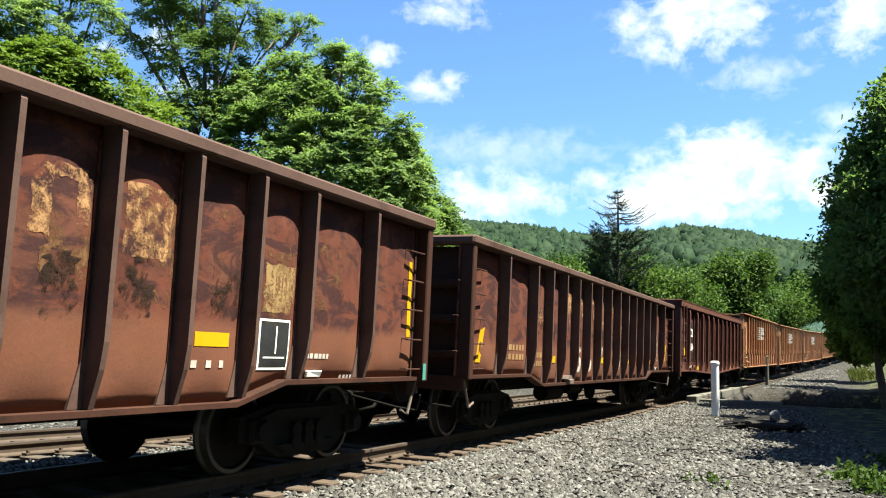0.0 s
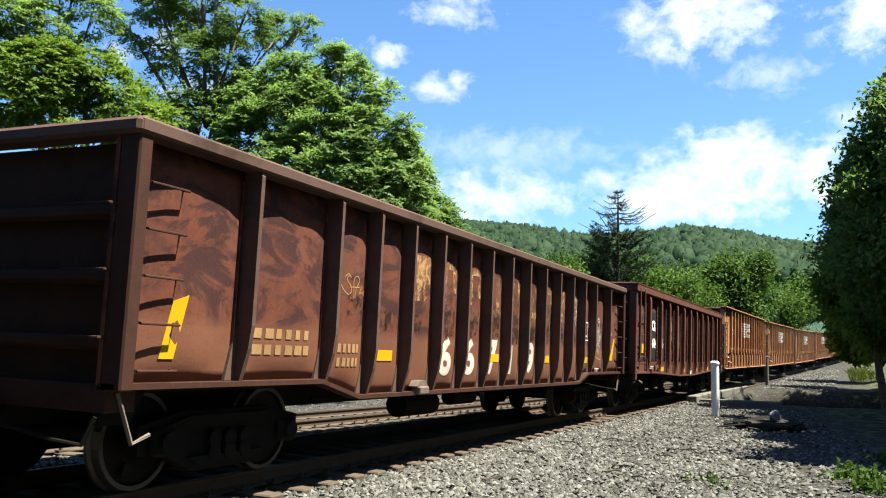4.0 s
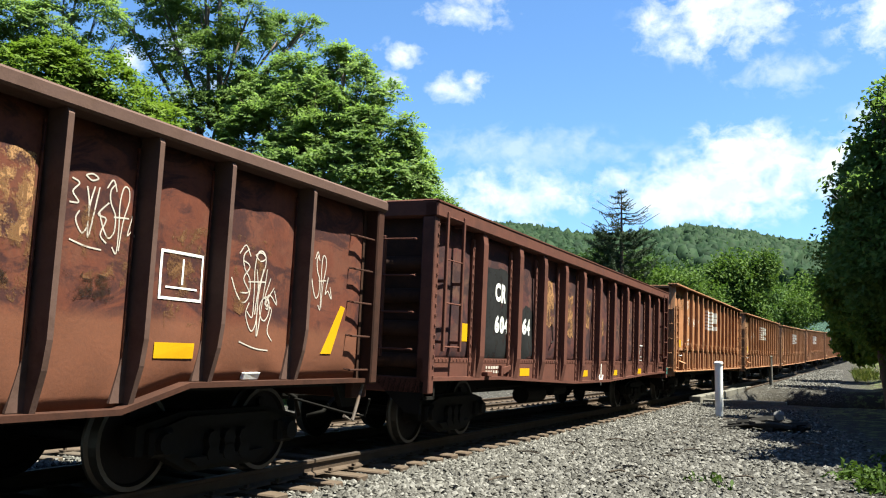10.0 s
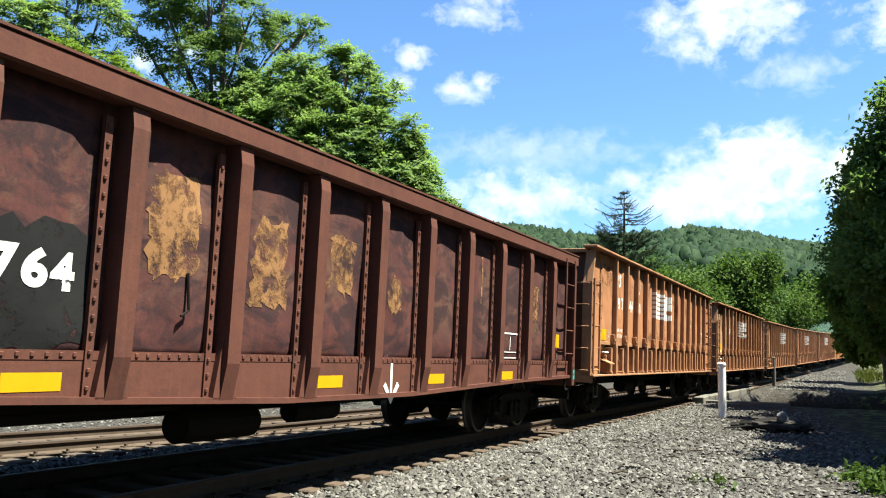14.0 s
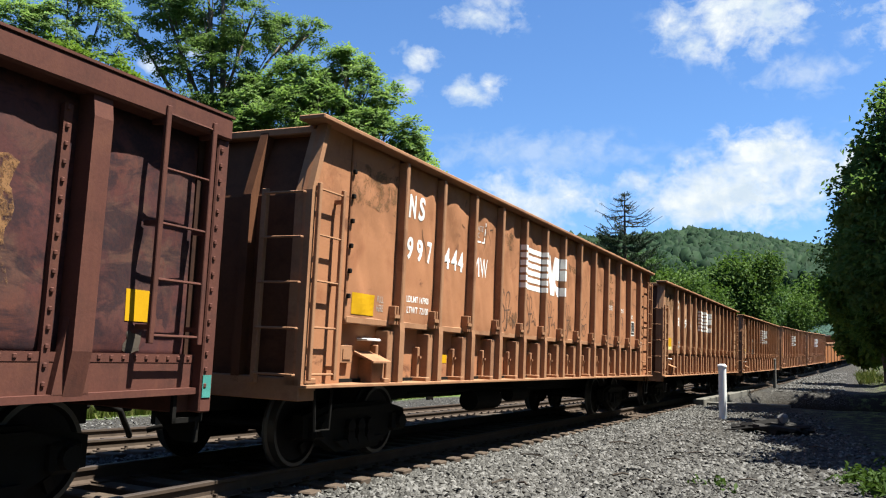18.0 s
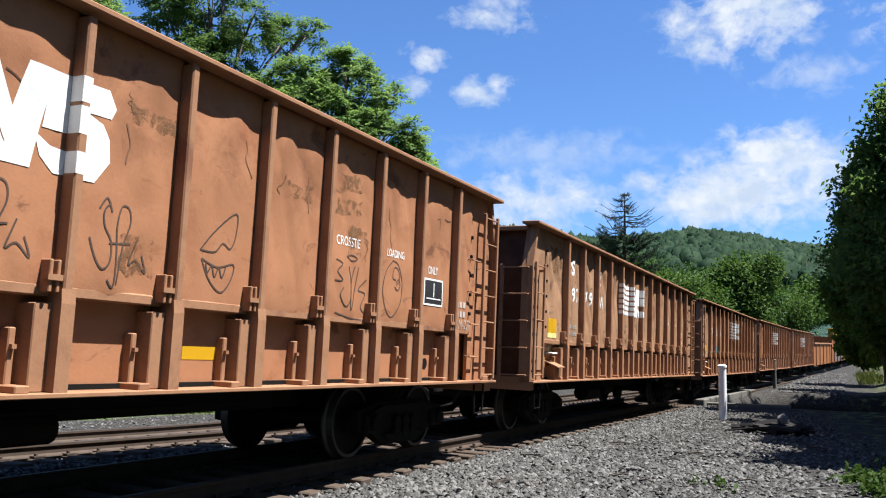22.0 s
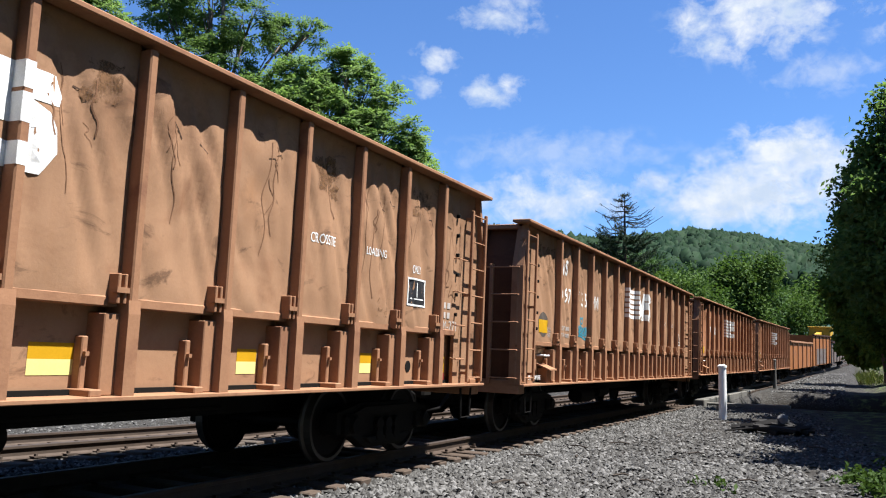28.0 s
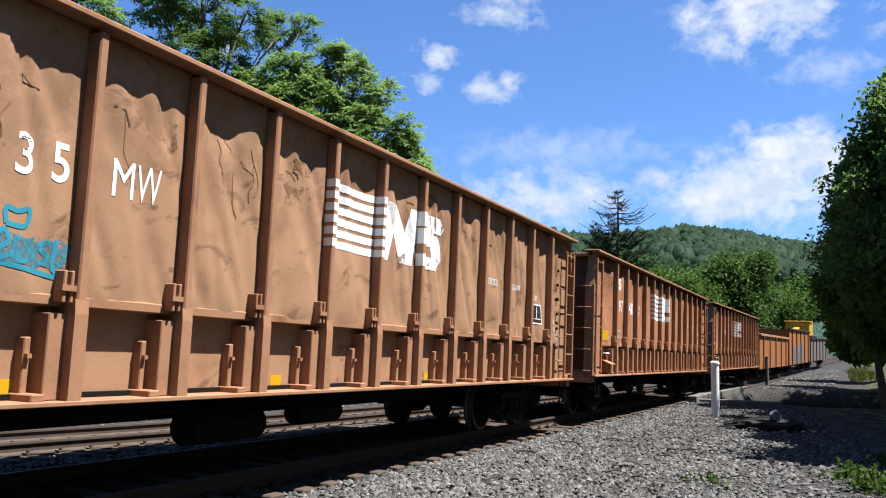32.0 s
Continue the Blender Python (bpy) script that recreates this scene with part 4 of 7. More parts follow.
    lettering("PULL", 0.14, 0.075, root, 0, 1.50 - H, 1.86, M_WHITE_WORN, "small white word")
    lettering("HERE", 0.14, 0.075, root, 0, 1.50 - H, 1.76, M_WHITE_WORN, "small white word")
    lettering("PULL", 0.14, 0.075, root, 0, 14.64 - H, 1.82, M_WHITE_WORN, "small white word")
    lettering("HERE", 0.14, 0.075, root, 0, 14.64 - H, 1.72, M_WHITE_WORN, "small white word")
    if shift:
        lettering("2IN AF COMP SHOE", 0.62, 0.075, root, -0.006, 0.56 - H, 1.02, M_WHITE, "small white words", bold=0.01)
    part("tag_box", Geo().box(1.33, 1.365, 13.72 - H, 13.98 - H, 1.22, 1.30, 0.008), M_GREYCAR, root, "grey sensor box")
    part("drain_hole", Geo().lathe([(1.33, 0.07, 0), (1.336, 0.07, 0), (1.336, 0.0, 0)], 14, (0, 14.18 - H, 1.18)), M_UNDER, root)
    mark("rust_bleed", patch(0.86 - H, 1.86 - H, 2.9, 3.36, 8, 6, 0.03, 9), M_GRIME_LIGHT, root)
    yellow(root, sticker[0], sticker[1], sticker[2], sticker[3], H)
    for v0, v1 in yellows:
        low, high = {"997444": (1.185, 1.295), "997479": (1.21, 1.325), "997535": (0.965, 1.10)}.get(digits, (1.15, 1.27))
        yellow(root, v0, v1, low, high, H, x=1.333)
        if digits == "997479":
            pale = patch(v0 - H, v1 - H, low - 0.11, low, 3, 3)
            pale.v = [(1.333, b, c) for a, b, c in pale.v]
            part("faded_marker", pale, M_PALE_YELLOW, root, "bleached pale yellow half of a marker")
    if digits == "997479":
        mark("faded_marker", patch(sticker[0] - H, sticker[1] - H, sticker[2] - 0.09, sticker[2], 6, 4), M_PALE_YELLOW, root, "bleached pale yellow half of a marker")
    yellow(root, 14.72, 15.25, 1.10, 1.32, H, x=1.333)


def belly_wagon(label, seed, front=True):
    """Rust-brown gondola with a dropped middle and bulged panels between thin stakes."""
    L, H = 15.95, 7.975
    root = tagged(new("gondola_wagon"), label, "freight wagon", "wagons of the train")
    running_gear(root, H)
    P, ST = M_BROWN, M_BROWN_STEEL
    drop = [(0.0, 1.0), (2.80, 1.0), (3.55, 0.82), (12.28, 0.82), (13.0, 1.0), (15.95, 1.0)]

    def zb(y):
        return float(np.interp(y + H, [p[0] for p in drop], [p[1] for p in drop]))
    stakes = [1.505] + [2.905 + 0.8634 * k for k in range(13)] + [14.515]
    edges = [0.06] + stakes + [15.89]
    for side in (0, math.pi):
        pts = [(v - H, z) for v, z in drop] + [(H, 2.90), (-H, 2.90)]
        part("side_sheet", Geo().prism(pts, 1.34, 1.38), P, root, turn=side)
        part("top_chord", Geo().box(1.36, 1.605, -H - 0.02, H + 0.02, 2.89, 3.012, 0.02), M_BROWN_STAKE, root, turn=side)
        g = Geo()
        for (v0, z0), (v1, z1) in zip(drop, drop[1:]):
            g.prism([(v0 - H, z0 - 0.03), (v1 - H, z1 - 0.03), (v1 - H, z1 + 0.015), (v0 - H, z0 + 0.015)], 1.36, 1.52)
        part("bottom_flange", g, ST, root, turn=side)
        for k, (a, b) in enumerate(zip(edges, edges[1:])):
            g = sheet_panel(a - H + 0.03, b - H - 0.03, lambda y: zb(y if not side else y) + 0.015, 2.89, 0.065, seed + k + (60 if side else 0), 0.022, root=None if side else root, x0=1.40)
            part("panel", g, P, root, at=(1.40 if not side else -1.40, 0, 0), turn=side, smooth=True)
        for v in stakes:
            z = zb(v - H)
            g = Geo().prism([(1.36, z), (1.48, z), (1.56, z + 0.30), (1.585, z + 0.5), (1.590, 2.85), (1.57, 2.888), (1.36, 2.888)], v - H - 0.025, v - H + 0.025, "y")
            g.prism([(v - H - 0.16, z + 0.02), (v - H - 0.025, z + 0.02), (v - H - 0.025, z + 0.55)], 1.38, 1.43)
            part("stake", g, M_BROWN_STAKE, root, turn=side)
            part("panel_edge", Geo().box(1.36, 1.43, v - H - 0.075, v - H - 0.06, z + 0.30, 2.80), P, root, turn=side)
    for end in (-1, 1):
        y = end * H
        part("corner_post", Geo().box(1.38, 1.58, min(y, y - end * 0.14), max(y, y - end * 0.14), 0.96, 2.888, 0.015), ST, root)
        part("corner_post", Geo().box(-1.58, -1.38, min(y, y - end * 0.14), max(y, y - end * 0.14), 0.96, 2.888, 0.015), ST, root)
        part("end_sheet", Geo().box(-1.44, 1.44, min(y - end * 0.16, y - end * 0.22), max(y - end * 0.16, y - end * 0.22), 0.9, 2.86), M_SHADED_ENDRUST, root)
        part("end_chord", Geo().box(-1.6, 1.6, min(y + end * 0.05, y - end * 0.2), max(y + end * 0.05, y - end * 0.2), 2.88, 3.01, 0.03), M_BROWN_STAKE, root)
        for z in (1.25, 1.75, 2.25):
            part("end_rib", Geo().box(-1.40, 1.40, min(y - end * 0.16, y - end * 0.04), max(y - end * 0.16, y - end * 0.04), z, z + 0.11, 0.03), M_SHADED_ENDRUST, root)
        for z in (1.35, 1.85, 2.35):
            part("end_rung", Geo().tube([(0.95, y, z), (0.95, y + end * 0.07, z), (1.40, y + end * 0.07, z), (1.40, y, z)], 0.012, 6), ST, root)
        part("end_beam", Geo().box(-1.45, 1.45, min(y, y - end * 0.3), max(y, y - end * 0.3), 0.80, 1.0, 0.01), ST, root)
        part("uncoupling_lever", Geo().tube([(1.45, y + end * 0.08, 0.78), (1.38, y + end * 0.12, 0.58), (1.1, y + end * 0.14, 0.60), (0.3, y + end * 0.2, 0.72)], 0.016, 6), M_UNDER, root)
        part("corner_gusset", Geo().prism([(y, 0.96), (y - end * 0.5, 0.96), (y - end * 0.35, 0.70), (y - end * 0.05, 0.70)], 1.30, 1.36), M_UNDER, root)
        a, b = (0.20, 0.62) if end < 0 else (L - 0.52, L - 0.10)
        for k in range(5):
            part("grab_iron", grab_iron(a - H, b - H, 1.12 + 0.36 * k, 1.46), ST, root)
        ya, yb = (y + 0.10, y + 0.46) if end < 0 else (y - 0.46, y - 0.10)
        part("stirrup_step", Geo().tube([(1.46, yb if end > 0 else ya, 0.95), (1.46, (ya + yb) / 2, 0.56), (1.46, ya if end > 0 else yb, 0.62)], 0.018, 6), M_GREYCAR, root, "worn pale step bar")
    return root


def rivet_wagon(label):
    """Maroon riveted gondola, fish-bellied side plate, pressed stakes."""
    L, H = 15.85, 7.925
    root = tagged(new("gondola_wagon"), label, "freight wagon", "wagons of the train")
    running_gear(root, H)
    P, ST = M_MAROON, M_MAROON_STEEL
    drop = [(0.0, 0.98), (2.6, 0.965), (6.6, 0.83), (9.2, 0.82), (13.2, 0.93), (15.85, 0.97)]

    def zb(v):
        return float(np.interp(v, [p[0] for p in drop], [p[1] for p in drop]))
    stakes = [1.70] + [3.24 + 1.25 * k for k in range(10)]
    edges = [0.10] + stakes + [15.75]
    for side in (0, math.pi):
        part("top_chord", Geo().box(1.40, 1.600, -H, H, 3.06, 3.255, 0.02).box(1.38, 1.61, -H, H, 3.255, 3.275), ST, root, turn=side)
        pts = [(v - H, z) for v, z in drop] + [(H, 1.24), (-H, 1.24)]
        part("side_plate", Geo().prism(pts, 1.40, 1.475), ST, root, turn=side)
        part("bottom_angle", Geo().prism([(v - H, z - 0.02) for v, z in drop] + [(v - H, z + 0.03) for v, z in drop[::-1]], 1.40, 1.53), ST, root, turn=side)
        part("side_sheet", Geo().box(1.36, 1.42, -H + 0.05, H - 0.05, 1.2, 3.08), P, root, turn=side)
        for k, (a, b) in enumerate(zip(edges, edges[1:])):
            g = sheet_panel(a - H + 0.02, b - H - 0.02, lambda y: 1.20, 3.06, 0.045, 300 + k + (60 if side else 0), 0.03, root=None if side else root, x0=1.42)
            part("panel", g, P, root, at=(1.42 if not side else -1.42, 0, 0), turn=side, smooth=True)
        g = Geo()
        for k in range(int(L / 0.115)):
            y = -H + 0.1 + k * 0.115
            g.box(1.475, 1.488, y, y + 0.032, 1.215, 1.247, 0.01)
        g.box(1.475, 1.479, -H + 0.05, H - 0.05, 1.195, 1.26)
        part("rivet_line", g, ST, root, turn=side)
    for v in stakes:
        z = zb(v)
        for side in (0, math.pi):
            y = v - H if not side else v - H
            g = Geo().prism([(1.40, z + 0.01), (1.53, z + 0.01), (1.585, z + 0.32), (1.590, 2.90), (1.565, 3.055), (1.40, 3.055)], y - 0.10, y + 0.07, "y")
            g.prism([(y - 0.19, z + 0.02), (y + 0.12, z + 0.02), (y + 0.07, z + 0.55), (y - 0.10, z + 0.55)], 1.47, 1.53)
            part("stake", g, ST, root, turn=side)
        g = Geo().box(1.455, 1.492, v - H - 0.27, v - H - 0.20, z + 0.02, 2.95)
        k = z + 0.08
        while k < 2.91:
            g.box(1.49, 1.507, v - H - 0.252, v - H - 0.222, k, k + 0.034, 0.01)
            k += 0.125
        part("rivet_strip", g, ST, root)
    for end in (-1, 1):
        y = end * H
        part("end_sheet", Geo().box(-1.44, 1.44, min(y - end * 0.16, y - end * 0.22), max(y - end * 0.16, y - end * 0.22), 0.9, 3.14), M_SHADED_ENDRUST, root)
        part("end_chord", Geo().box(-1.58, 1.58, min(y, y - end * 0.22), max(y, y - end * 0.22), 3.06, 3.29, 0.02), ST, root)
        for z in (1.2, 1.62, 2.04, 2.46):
            part("end_rib", Geo().tube([(-1.36, y - end * 0.14, z), (1.36, y - end * 0.14, z)], 0.10, 10), M_SHADED_ENDRUST, root, smooth=True)
        for x in (1.48, -1.48):
            g = Geo().box(x - 0.09, x + 0.09, min(y, y - end * 0.14), max(y, y - end * 0.14), 0.8, 3.058, 0.012)
            k = 1.0
            while k < 2.95 and x > 0:
                g.box(x + 0.09, x + 0.104, y - end * 0.10 - 0.016, y - end * 0.10 + 0.016, k, k + 0.034, 0.01)
                k += 0.13
            part("corner_post", g, ST, root)
        part("corner_plate", Geo().prism([(0.75, 0.98), (1.46, 0.98), (1.46, 0.55), (1.25, 0.55)], min(y, y - end * 0.05), max(y, y - end * 0.05), "y"), M_UNDER, root)
        part("end_beam", Geo().box(-1.45, 1.45, min(y, y - end * 0.3), max(y, y - end * 0.3), 0.80, 1.0, 0.01), ST, root)
        end_ladder(root, 0.86, 1.34, [1.35, 1.82, 2.29, 2.76], y + end * 0.05, ST)
        a, b = (0.28, 0.86) if end < 0 else (L - 0.80, L - 0.22)
        ladder(root, a - H, b - H, 1.34, 3.16, 4 if end < 0 else 5, 1.47, ST, 0.13)
        g = Geo().box(1.46, 1.49, min(y + end * 0, y - end * 0.35), max(y, y - end * 0.35), 0.72, 0.76).box(1.46, 1.49, min(y, y - end * 0.04), max(y, y - end * 0.04), 0.72, 0.95).box(1.46, 1.49, min(y - end * 0.31, y - end * 0.35), max(y - end * 0.31, y - end * 0.35), 0.72, 0.95)
        part("stirrup_step", g, M_UNDER, root)
    return root


def low_wagon(label, length, height, mat, steel):
    """A plainer wagon far down the train."""
    H = length / 2
    root = tagged(new("gondola_wagon"), label, "freight wagon", "wagons of the train")
    running_gear(root, H, False)
    for side in (0, math.pi):
        part("side_sheet", Geo().box(1.40, 1.46, -H, H, 0.78, height), mat, root, turn=side)
        part("top_chord", Geo().box(1.36, 1.56, -H, H, height - 0.04, height + 0.10, 0.02), steel, root, turn=side)
        for k in range(5):
            y = -H + length * (k + 0.5) / 5
            part("stake", Geo().box(1.46, 1.54, y - 0.06, y + 0.06, 0.8, height, 0.01), steel, root, turn=side)
    for y in (-H, H - 0.06):
        part("end_sheet", Geo().box(-1.4, 1.4, y, y + 0.06, 0.78, height), mat, root)
    return root


# the train, front to rear: start of each wagon along the line at the clip's beginning
TRAIN = []
wagon_a = belly_wagon("rust-brown gondola wagon with old lettering ghosts and a yellow marker", 11)
TRAIN.append((wagon_a, -6.10, 15.95))
wagon_b = belly_wagon("rust-brown gondola wagon with large white worn numerals", 211)
TRAIN.append((wagon_b, 11.20, 15.95))
wagon_c = rivet_wagon("maroon riveted gondola wagon with black patch and white stencilled number")
TRAIN.append((wagon_c, 28.50, 15.85))
TIES = (("997444", 6.21, [(3.34, 3.71), (6.48, 6.84), (9.68, 10.13), (12.5, 13.0)], (0.95, 1.44, 1.70, 1.935), True, 0.012), ("997479", 6.21, [(3.56, 3.80), (8.66, 9.08), (10.85, 11.13), (13.01, 13.26)], (1.03, 1.53, 1.80, 2.055), True, 0.042),
        ("997535", 7.27, [(3.50, 3.86), (6.60, 6.78), (9.96, 10.19)], (1.01, 1.49, 1.83, 2.055), False, 0.038), ("997541", 6.21, [(3.3, 3.6), (9, 9.4)], (0.97, 1.42, 1.72, 1.95), True, 0.015),
        ("997428", 6.21, [(3.3, 3.6), (9, 9.4)], (0.97, 1.42, 1.72, 1.95), True, 0.015))
TIE_LABELS = ("faded orange high-sided tie gondola wagon with white herald", "faded orange tie gondola wagon with wrinkled bulging panels", "faded orange tie gondola wagon with a blue painted tag",
              "faded orange tie gondola wagon, sun-bleached sides", "faded orange tie gondola wagon near the rear of the train")
ties, SPRING = [], {}
for i, (digits, logo, yel, stick, words, crease) in enumerate(TIES):
    TIE_SEED[0], TIE_SEED[1] = i * 17, crease
    lift = (0.035, 0.0, -0.045, 0.0, 0.0)[i]
    w = tie_wagon(TIE_LABELS[i], i < 4, lift)
    tie_wagon_marks(w, digits, logo, yel, stick, words, 0.10 if i == 2 else 0.0, 1.28 if i == 2 else 1.0)
    ties.append(w)
    SPRING[w.name] = lift
    TRAIN.append((w, 45.69 + 17.755 * i, 16.07))
wagon_i = low_wagon("deep orange low gondola wagon at the rear", 16.6, 2.75, M_ORANGE_DEEP, M_ORANGE_STEEL)
TRAIN.append((wagon_i, 134.2, 16.6))
wagon_j = low_wagon("rust and grey patched gondola wagon at the rear", 16.4, 3.5, M_ORANGE_DEEP, M_BROWN_STEEL)
TRAIN.append((wagon_j, 152.0, 16.4))
part("repair_patch", Geo().box(1.462, 1.470, -5.5, 3.0, 0.85, 2.3), M_GREYCAR, wagon_j, "grey primer repair patch")
wagon_k = low_wagon("grey gondola wagon carrying machinery at the rear", 16.0, 2.9, M_GREYCAR, M_BROWN_STEEL)
TRAIN.append((wagon_k, 169.8, 16.0))


# marks on the brown and maroon wagons
HB = 7.975
yellow(wagon_a, 11.74, 12.19, 1.31, 1.43, HB)
yellow(wagon_a, 15.56, 15.67, 1.50, 2.43, HB, "tall yellow strip beside the grab irons")
stencil_box(wagon_a, 12.63, 13.08, 1.13, 1.56, HB)
mark("stencil_patch", patch(12.64 - HB, 13.14 - HB, 1.64, 2.10, 8, 8, 0.015, 3), M_TAN_FLAKED, wagon_a, "faded tan stencil patch", 0.06)
bars(wagon_a, 11.72, 1.13, 0.42, 0.10, 1, 5, HB, M_WHITE_WORN)
bars(wagon_a, 13.42, 1.22, 0.4, 0.08, 1, 6, HB, M_WHITE_WORN)
bars(wagon_a, 14.1, 1.0, 0.3, 0.08, 1, 4, HB, M_WHITE_WORN)
mark("tag_box", Geo().box(0.0, 0.035, 13.44 - HB, 13.69 - HB, 1.03, 1.10, 0.008), M_POST, wagon_a, "pale sensor box")
for d, v0, v1 in (("6", 5.67, 6.08), ("6", 6.53, 6.95), ("7", 7.39, 7.80), ("1", 8.33, 8.46), ("9", 9.19, 9.62)):
    lettering(d, v1 - v0, 0.53, wagon_b, 0, v0 - HB, 1.015, M_WHITE_WORN, "large worn white numeral", "numeral", bold=0.04)
for v0, v1 in ((3.92, 4.39), (7.42, 7.90), (10.02, 10.48), (12.62, 13.08)):
    yellow(wagon_b, v0, v1, 1.205, 1.33, HB).location.x = 0.002
mark("reflector", Geo().prism([(0.50 - HB, 1.20), (0.66 - HB, 1.20), (0.78 - HB, 1.72), (0.60 - HB, 1.66)], 0, 0.003), M_YELLOW, wagon_b, "bent yellow marker")
mark("reflector", Geo().prism([(14.98 - HB, 1.27), (15.16 - HB, 1.27), (15.38 - HB, 1.76), (15.30 - HB, 1.78)], 0, 0.003), M_YELLOW, wagon_b, "bent yellow marker")
stencil_box(wagon_b, 12.64, 13.13, 1.69, 2.04, HB, False)
bars(wagon_b, 1.70, 1.25, 0.95, 0.30, 2, 6, HB, M_TAN)
bars(wagon_b, 3.14, 1.14, 0.46, 0.30, 2, 5, HB, M_TAN)
mark("tag_box", Geo().box(0.0, 0.035, 13.75 - HB, 13.98 - HB, 1.02, 1.09, 0.008), M_POST, wagon_b, "pale sensor box")

HC = 7.925
mark("paint_patch", patch(1.92 - HC, 2.98 - HC, 1.27, 2.62, 8, 10, 0.05, 1), M_BLACK_WORN, wagon_c, "black repainted patch", 0.06)
mark("paint_patch", patch(3.34 - HC, 4.26 - HC, 1.27, 2.10, 8, 8, 0.05, 2), M_BLACK_WORN, wagon_c, "black repainted patch", 0.06)
for k, (v0, v1, z0, z1) in enumerate(((4.75, 5.30, 1.85, 2.70), (6.05, 6.55, 1.7, 2.5), (7.3, 7.8, 1.9, 2.5), (8.6, 8.9, 1.8, 2.2), (13.5, 13.9, 1.7, 2.5))):
    mark("paint_patch", patch(v0 - HC, v1 - HC, z0, z1, 8, 10, 0.05, 20 + k), M_GHOST_OCHRE, wagon_c, "worn tan remnant of old lettering", 0.07)
for d, v, z, w in (("C", 2.43, 2.13, 0.20), ("R", 2.67, 2.12, 0.21), ("6", 2.42, 1.65, 0.19), ("0", 2.64, 1.645, 0.19), ("4", 2.85, 1.64, 0.19), ("7", 3.43, 1.67, 0.20), ("6", 3.66, 1.665, 0.21), ("4", 3.89, 1.66, 0.22)):
    lettering(d, w, 0.285 if d in "CR" else 0.27, wagon_c, 0.003, v - HC, z, M_WHITE, "white stencilled character", bold=0.045)
yellow(wagon_c, 1.10, 1.50, 1.49, 1.74, HC)
yellow(wagon_c, 14.95, 15.28, 1.50, 1.74, HC)
for v0, z in ((3.58, 0.985), (7.19, 0.935), (9.72, 0.935), (12.28, 0.955)):
    yellow(wagon_c, v0, v0 + 0.47, z, z + 0.125, HC, x=1.478)
part("arrow_mark", Geo().prism([(8.70 - HC, 1.19), (8.75 - HC, 1.19), (8.76 - HC, 0.84), (8.71 - HC, 0.84)], 1.478, 1.481)
     .prism([(8.55 - HC, 0.93), (8.60 - HC, 0.97), (8.74 - HC, 0.80), (8.88 - HC, 0.97), (8.93 - HC, 0.93), (8.74 - HC, 0.72)], 1.478, 1.481), M_WHITE, wagon_c, "white painted arrow")
bars(wagon_c, 2.1, 1.04, 0.6, 0.13, 2, 6, HC, M_WHITE_WORN, 1.477)
lettering("642B", 0.42, 0.14, wagon_c, 0.008, 14.75 - HC, 0.98, M_WHITE_WORN, "worn white characters")
part("jacking_lug", Geo().box(1.475, 1.58, 1.95 - HC, 2.12 - HC, 1.0, 1.07, 0.01), M_MAROON_STEEL, wagon_c)
part("side_bracket", Geo().prism([(2.66 - HC, 1.12), (3.02 - HC, 1.16), (3.02 - HC, 1.10), (2.72 - HC, 1.02)], 1.50, 1.53).box(1.475, 1.53, 2.62 - HC, 2.70 - HC, 0.98, 1.16), M_MAROON_STEEL, wagon_c)
mark("hanging_hook", Geo().tube([(0.01, 5.2 - HC, 1.9), (0.03, 5.22 - HC, 1.6), (0.03, 5.14 - HC, 1.55)], 0.012, 6), M_UNDER, wagon_c)

HT0 = 8.035
stencil_box(wagon_c, 12.28, 12.97, 1.30, 1.66, HC, False)
mark("paint_drip", stroke([(11.38 - HC, 2.92), (11.38 - HC + 0.015, (2.06 + 2.92) / 2), (11.38 - HC - 0.01, 2.06)], 0, 0.045), M_GHOST, wagon_c, "long pale paint drip")


def worn_shape(root, v, z, w, h, H, kind, seed, mat):
    """A ghost of an old painted letter, flaked: its bars as fractions of the field."""
    y = v - H
    bars_of = {"arch": ((0.0, 0.30, 0.1, 0.96), (0.3, 0.9, 0.84, 1.0), (0.72, 1.0, 0.3, 0.9)), "pair": ((0.0, 0.30, 0.05, 1.0), (0.66, 1.0, 0.0, 0.95)),
               "bar": ((0.42, 0.72, 0.0, 1.0),), "edge": ((0.0, 0.34, 0.0, 1.0), (0.4, 0.95, 0.0, 0.2)), "field": ((0.0, 1.0, 0.0, 1.0),)}[kind]
    for k, (a, b, c, d) in enumerate(bars_of):
        mark("faded_letter", patch(y + a * w, y + b * w, z + c * h, z + d * h, 6, 8, 0.012, seed + k), mat, root, "faded cream ghost of an old letter", 0.07).location.x = 0.0005 * k


for k, v in enumerate((10.04, 10.88, 9.05, 8.2, 7.3, 6.4, 5.5)):
    worn_shape(wagon_a, v, 1.97, 0.53, 0.56, HB, ("arch", "field", "field", "pair", "edge", "field", "bar")[k], 60 + 9 * k, M_GHOST)
for k, (v, w, h) in enumerate(((4.84, 0.50, 0.58), (5.68, 0.52, 0.58), (6.56, 0.54, 0.58), (7.45, 0.50, 0.56), (8.33, 0.50, 0.56), (9.17, 0.54, 0.52), (10.03, 0.54, 0.56), (10.88, 0.54, 0.60))):
    worn_shape(wagon_b, v, 1.96, w, h, HB, ("field", "arch", "arch", "bar", "pair", "edge", "arch", "field")[k], 180 + 9 * k, M_GHOST)
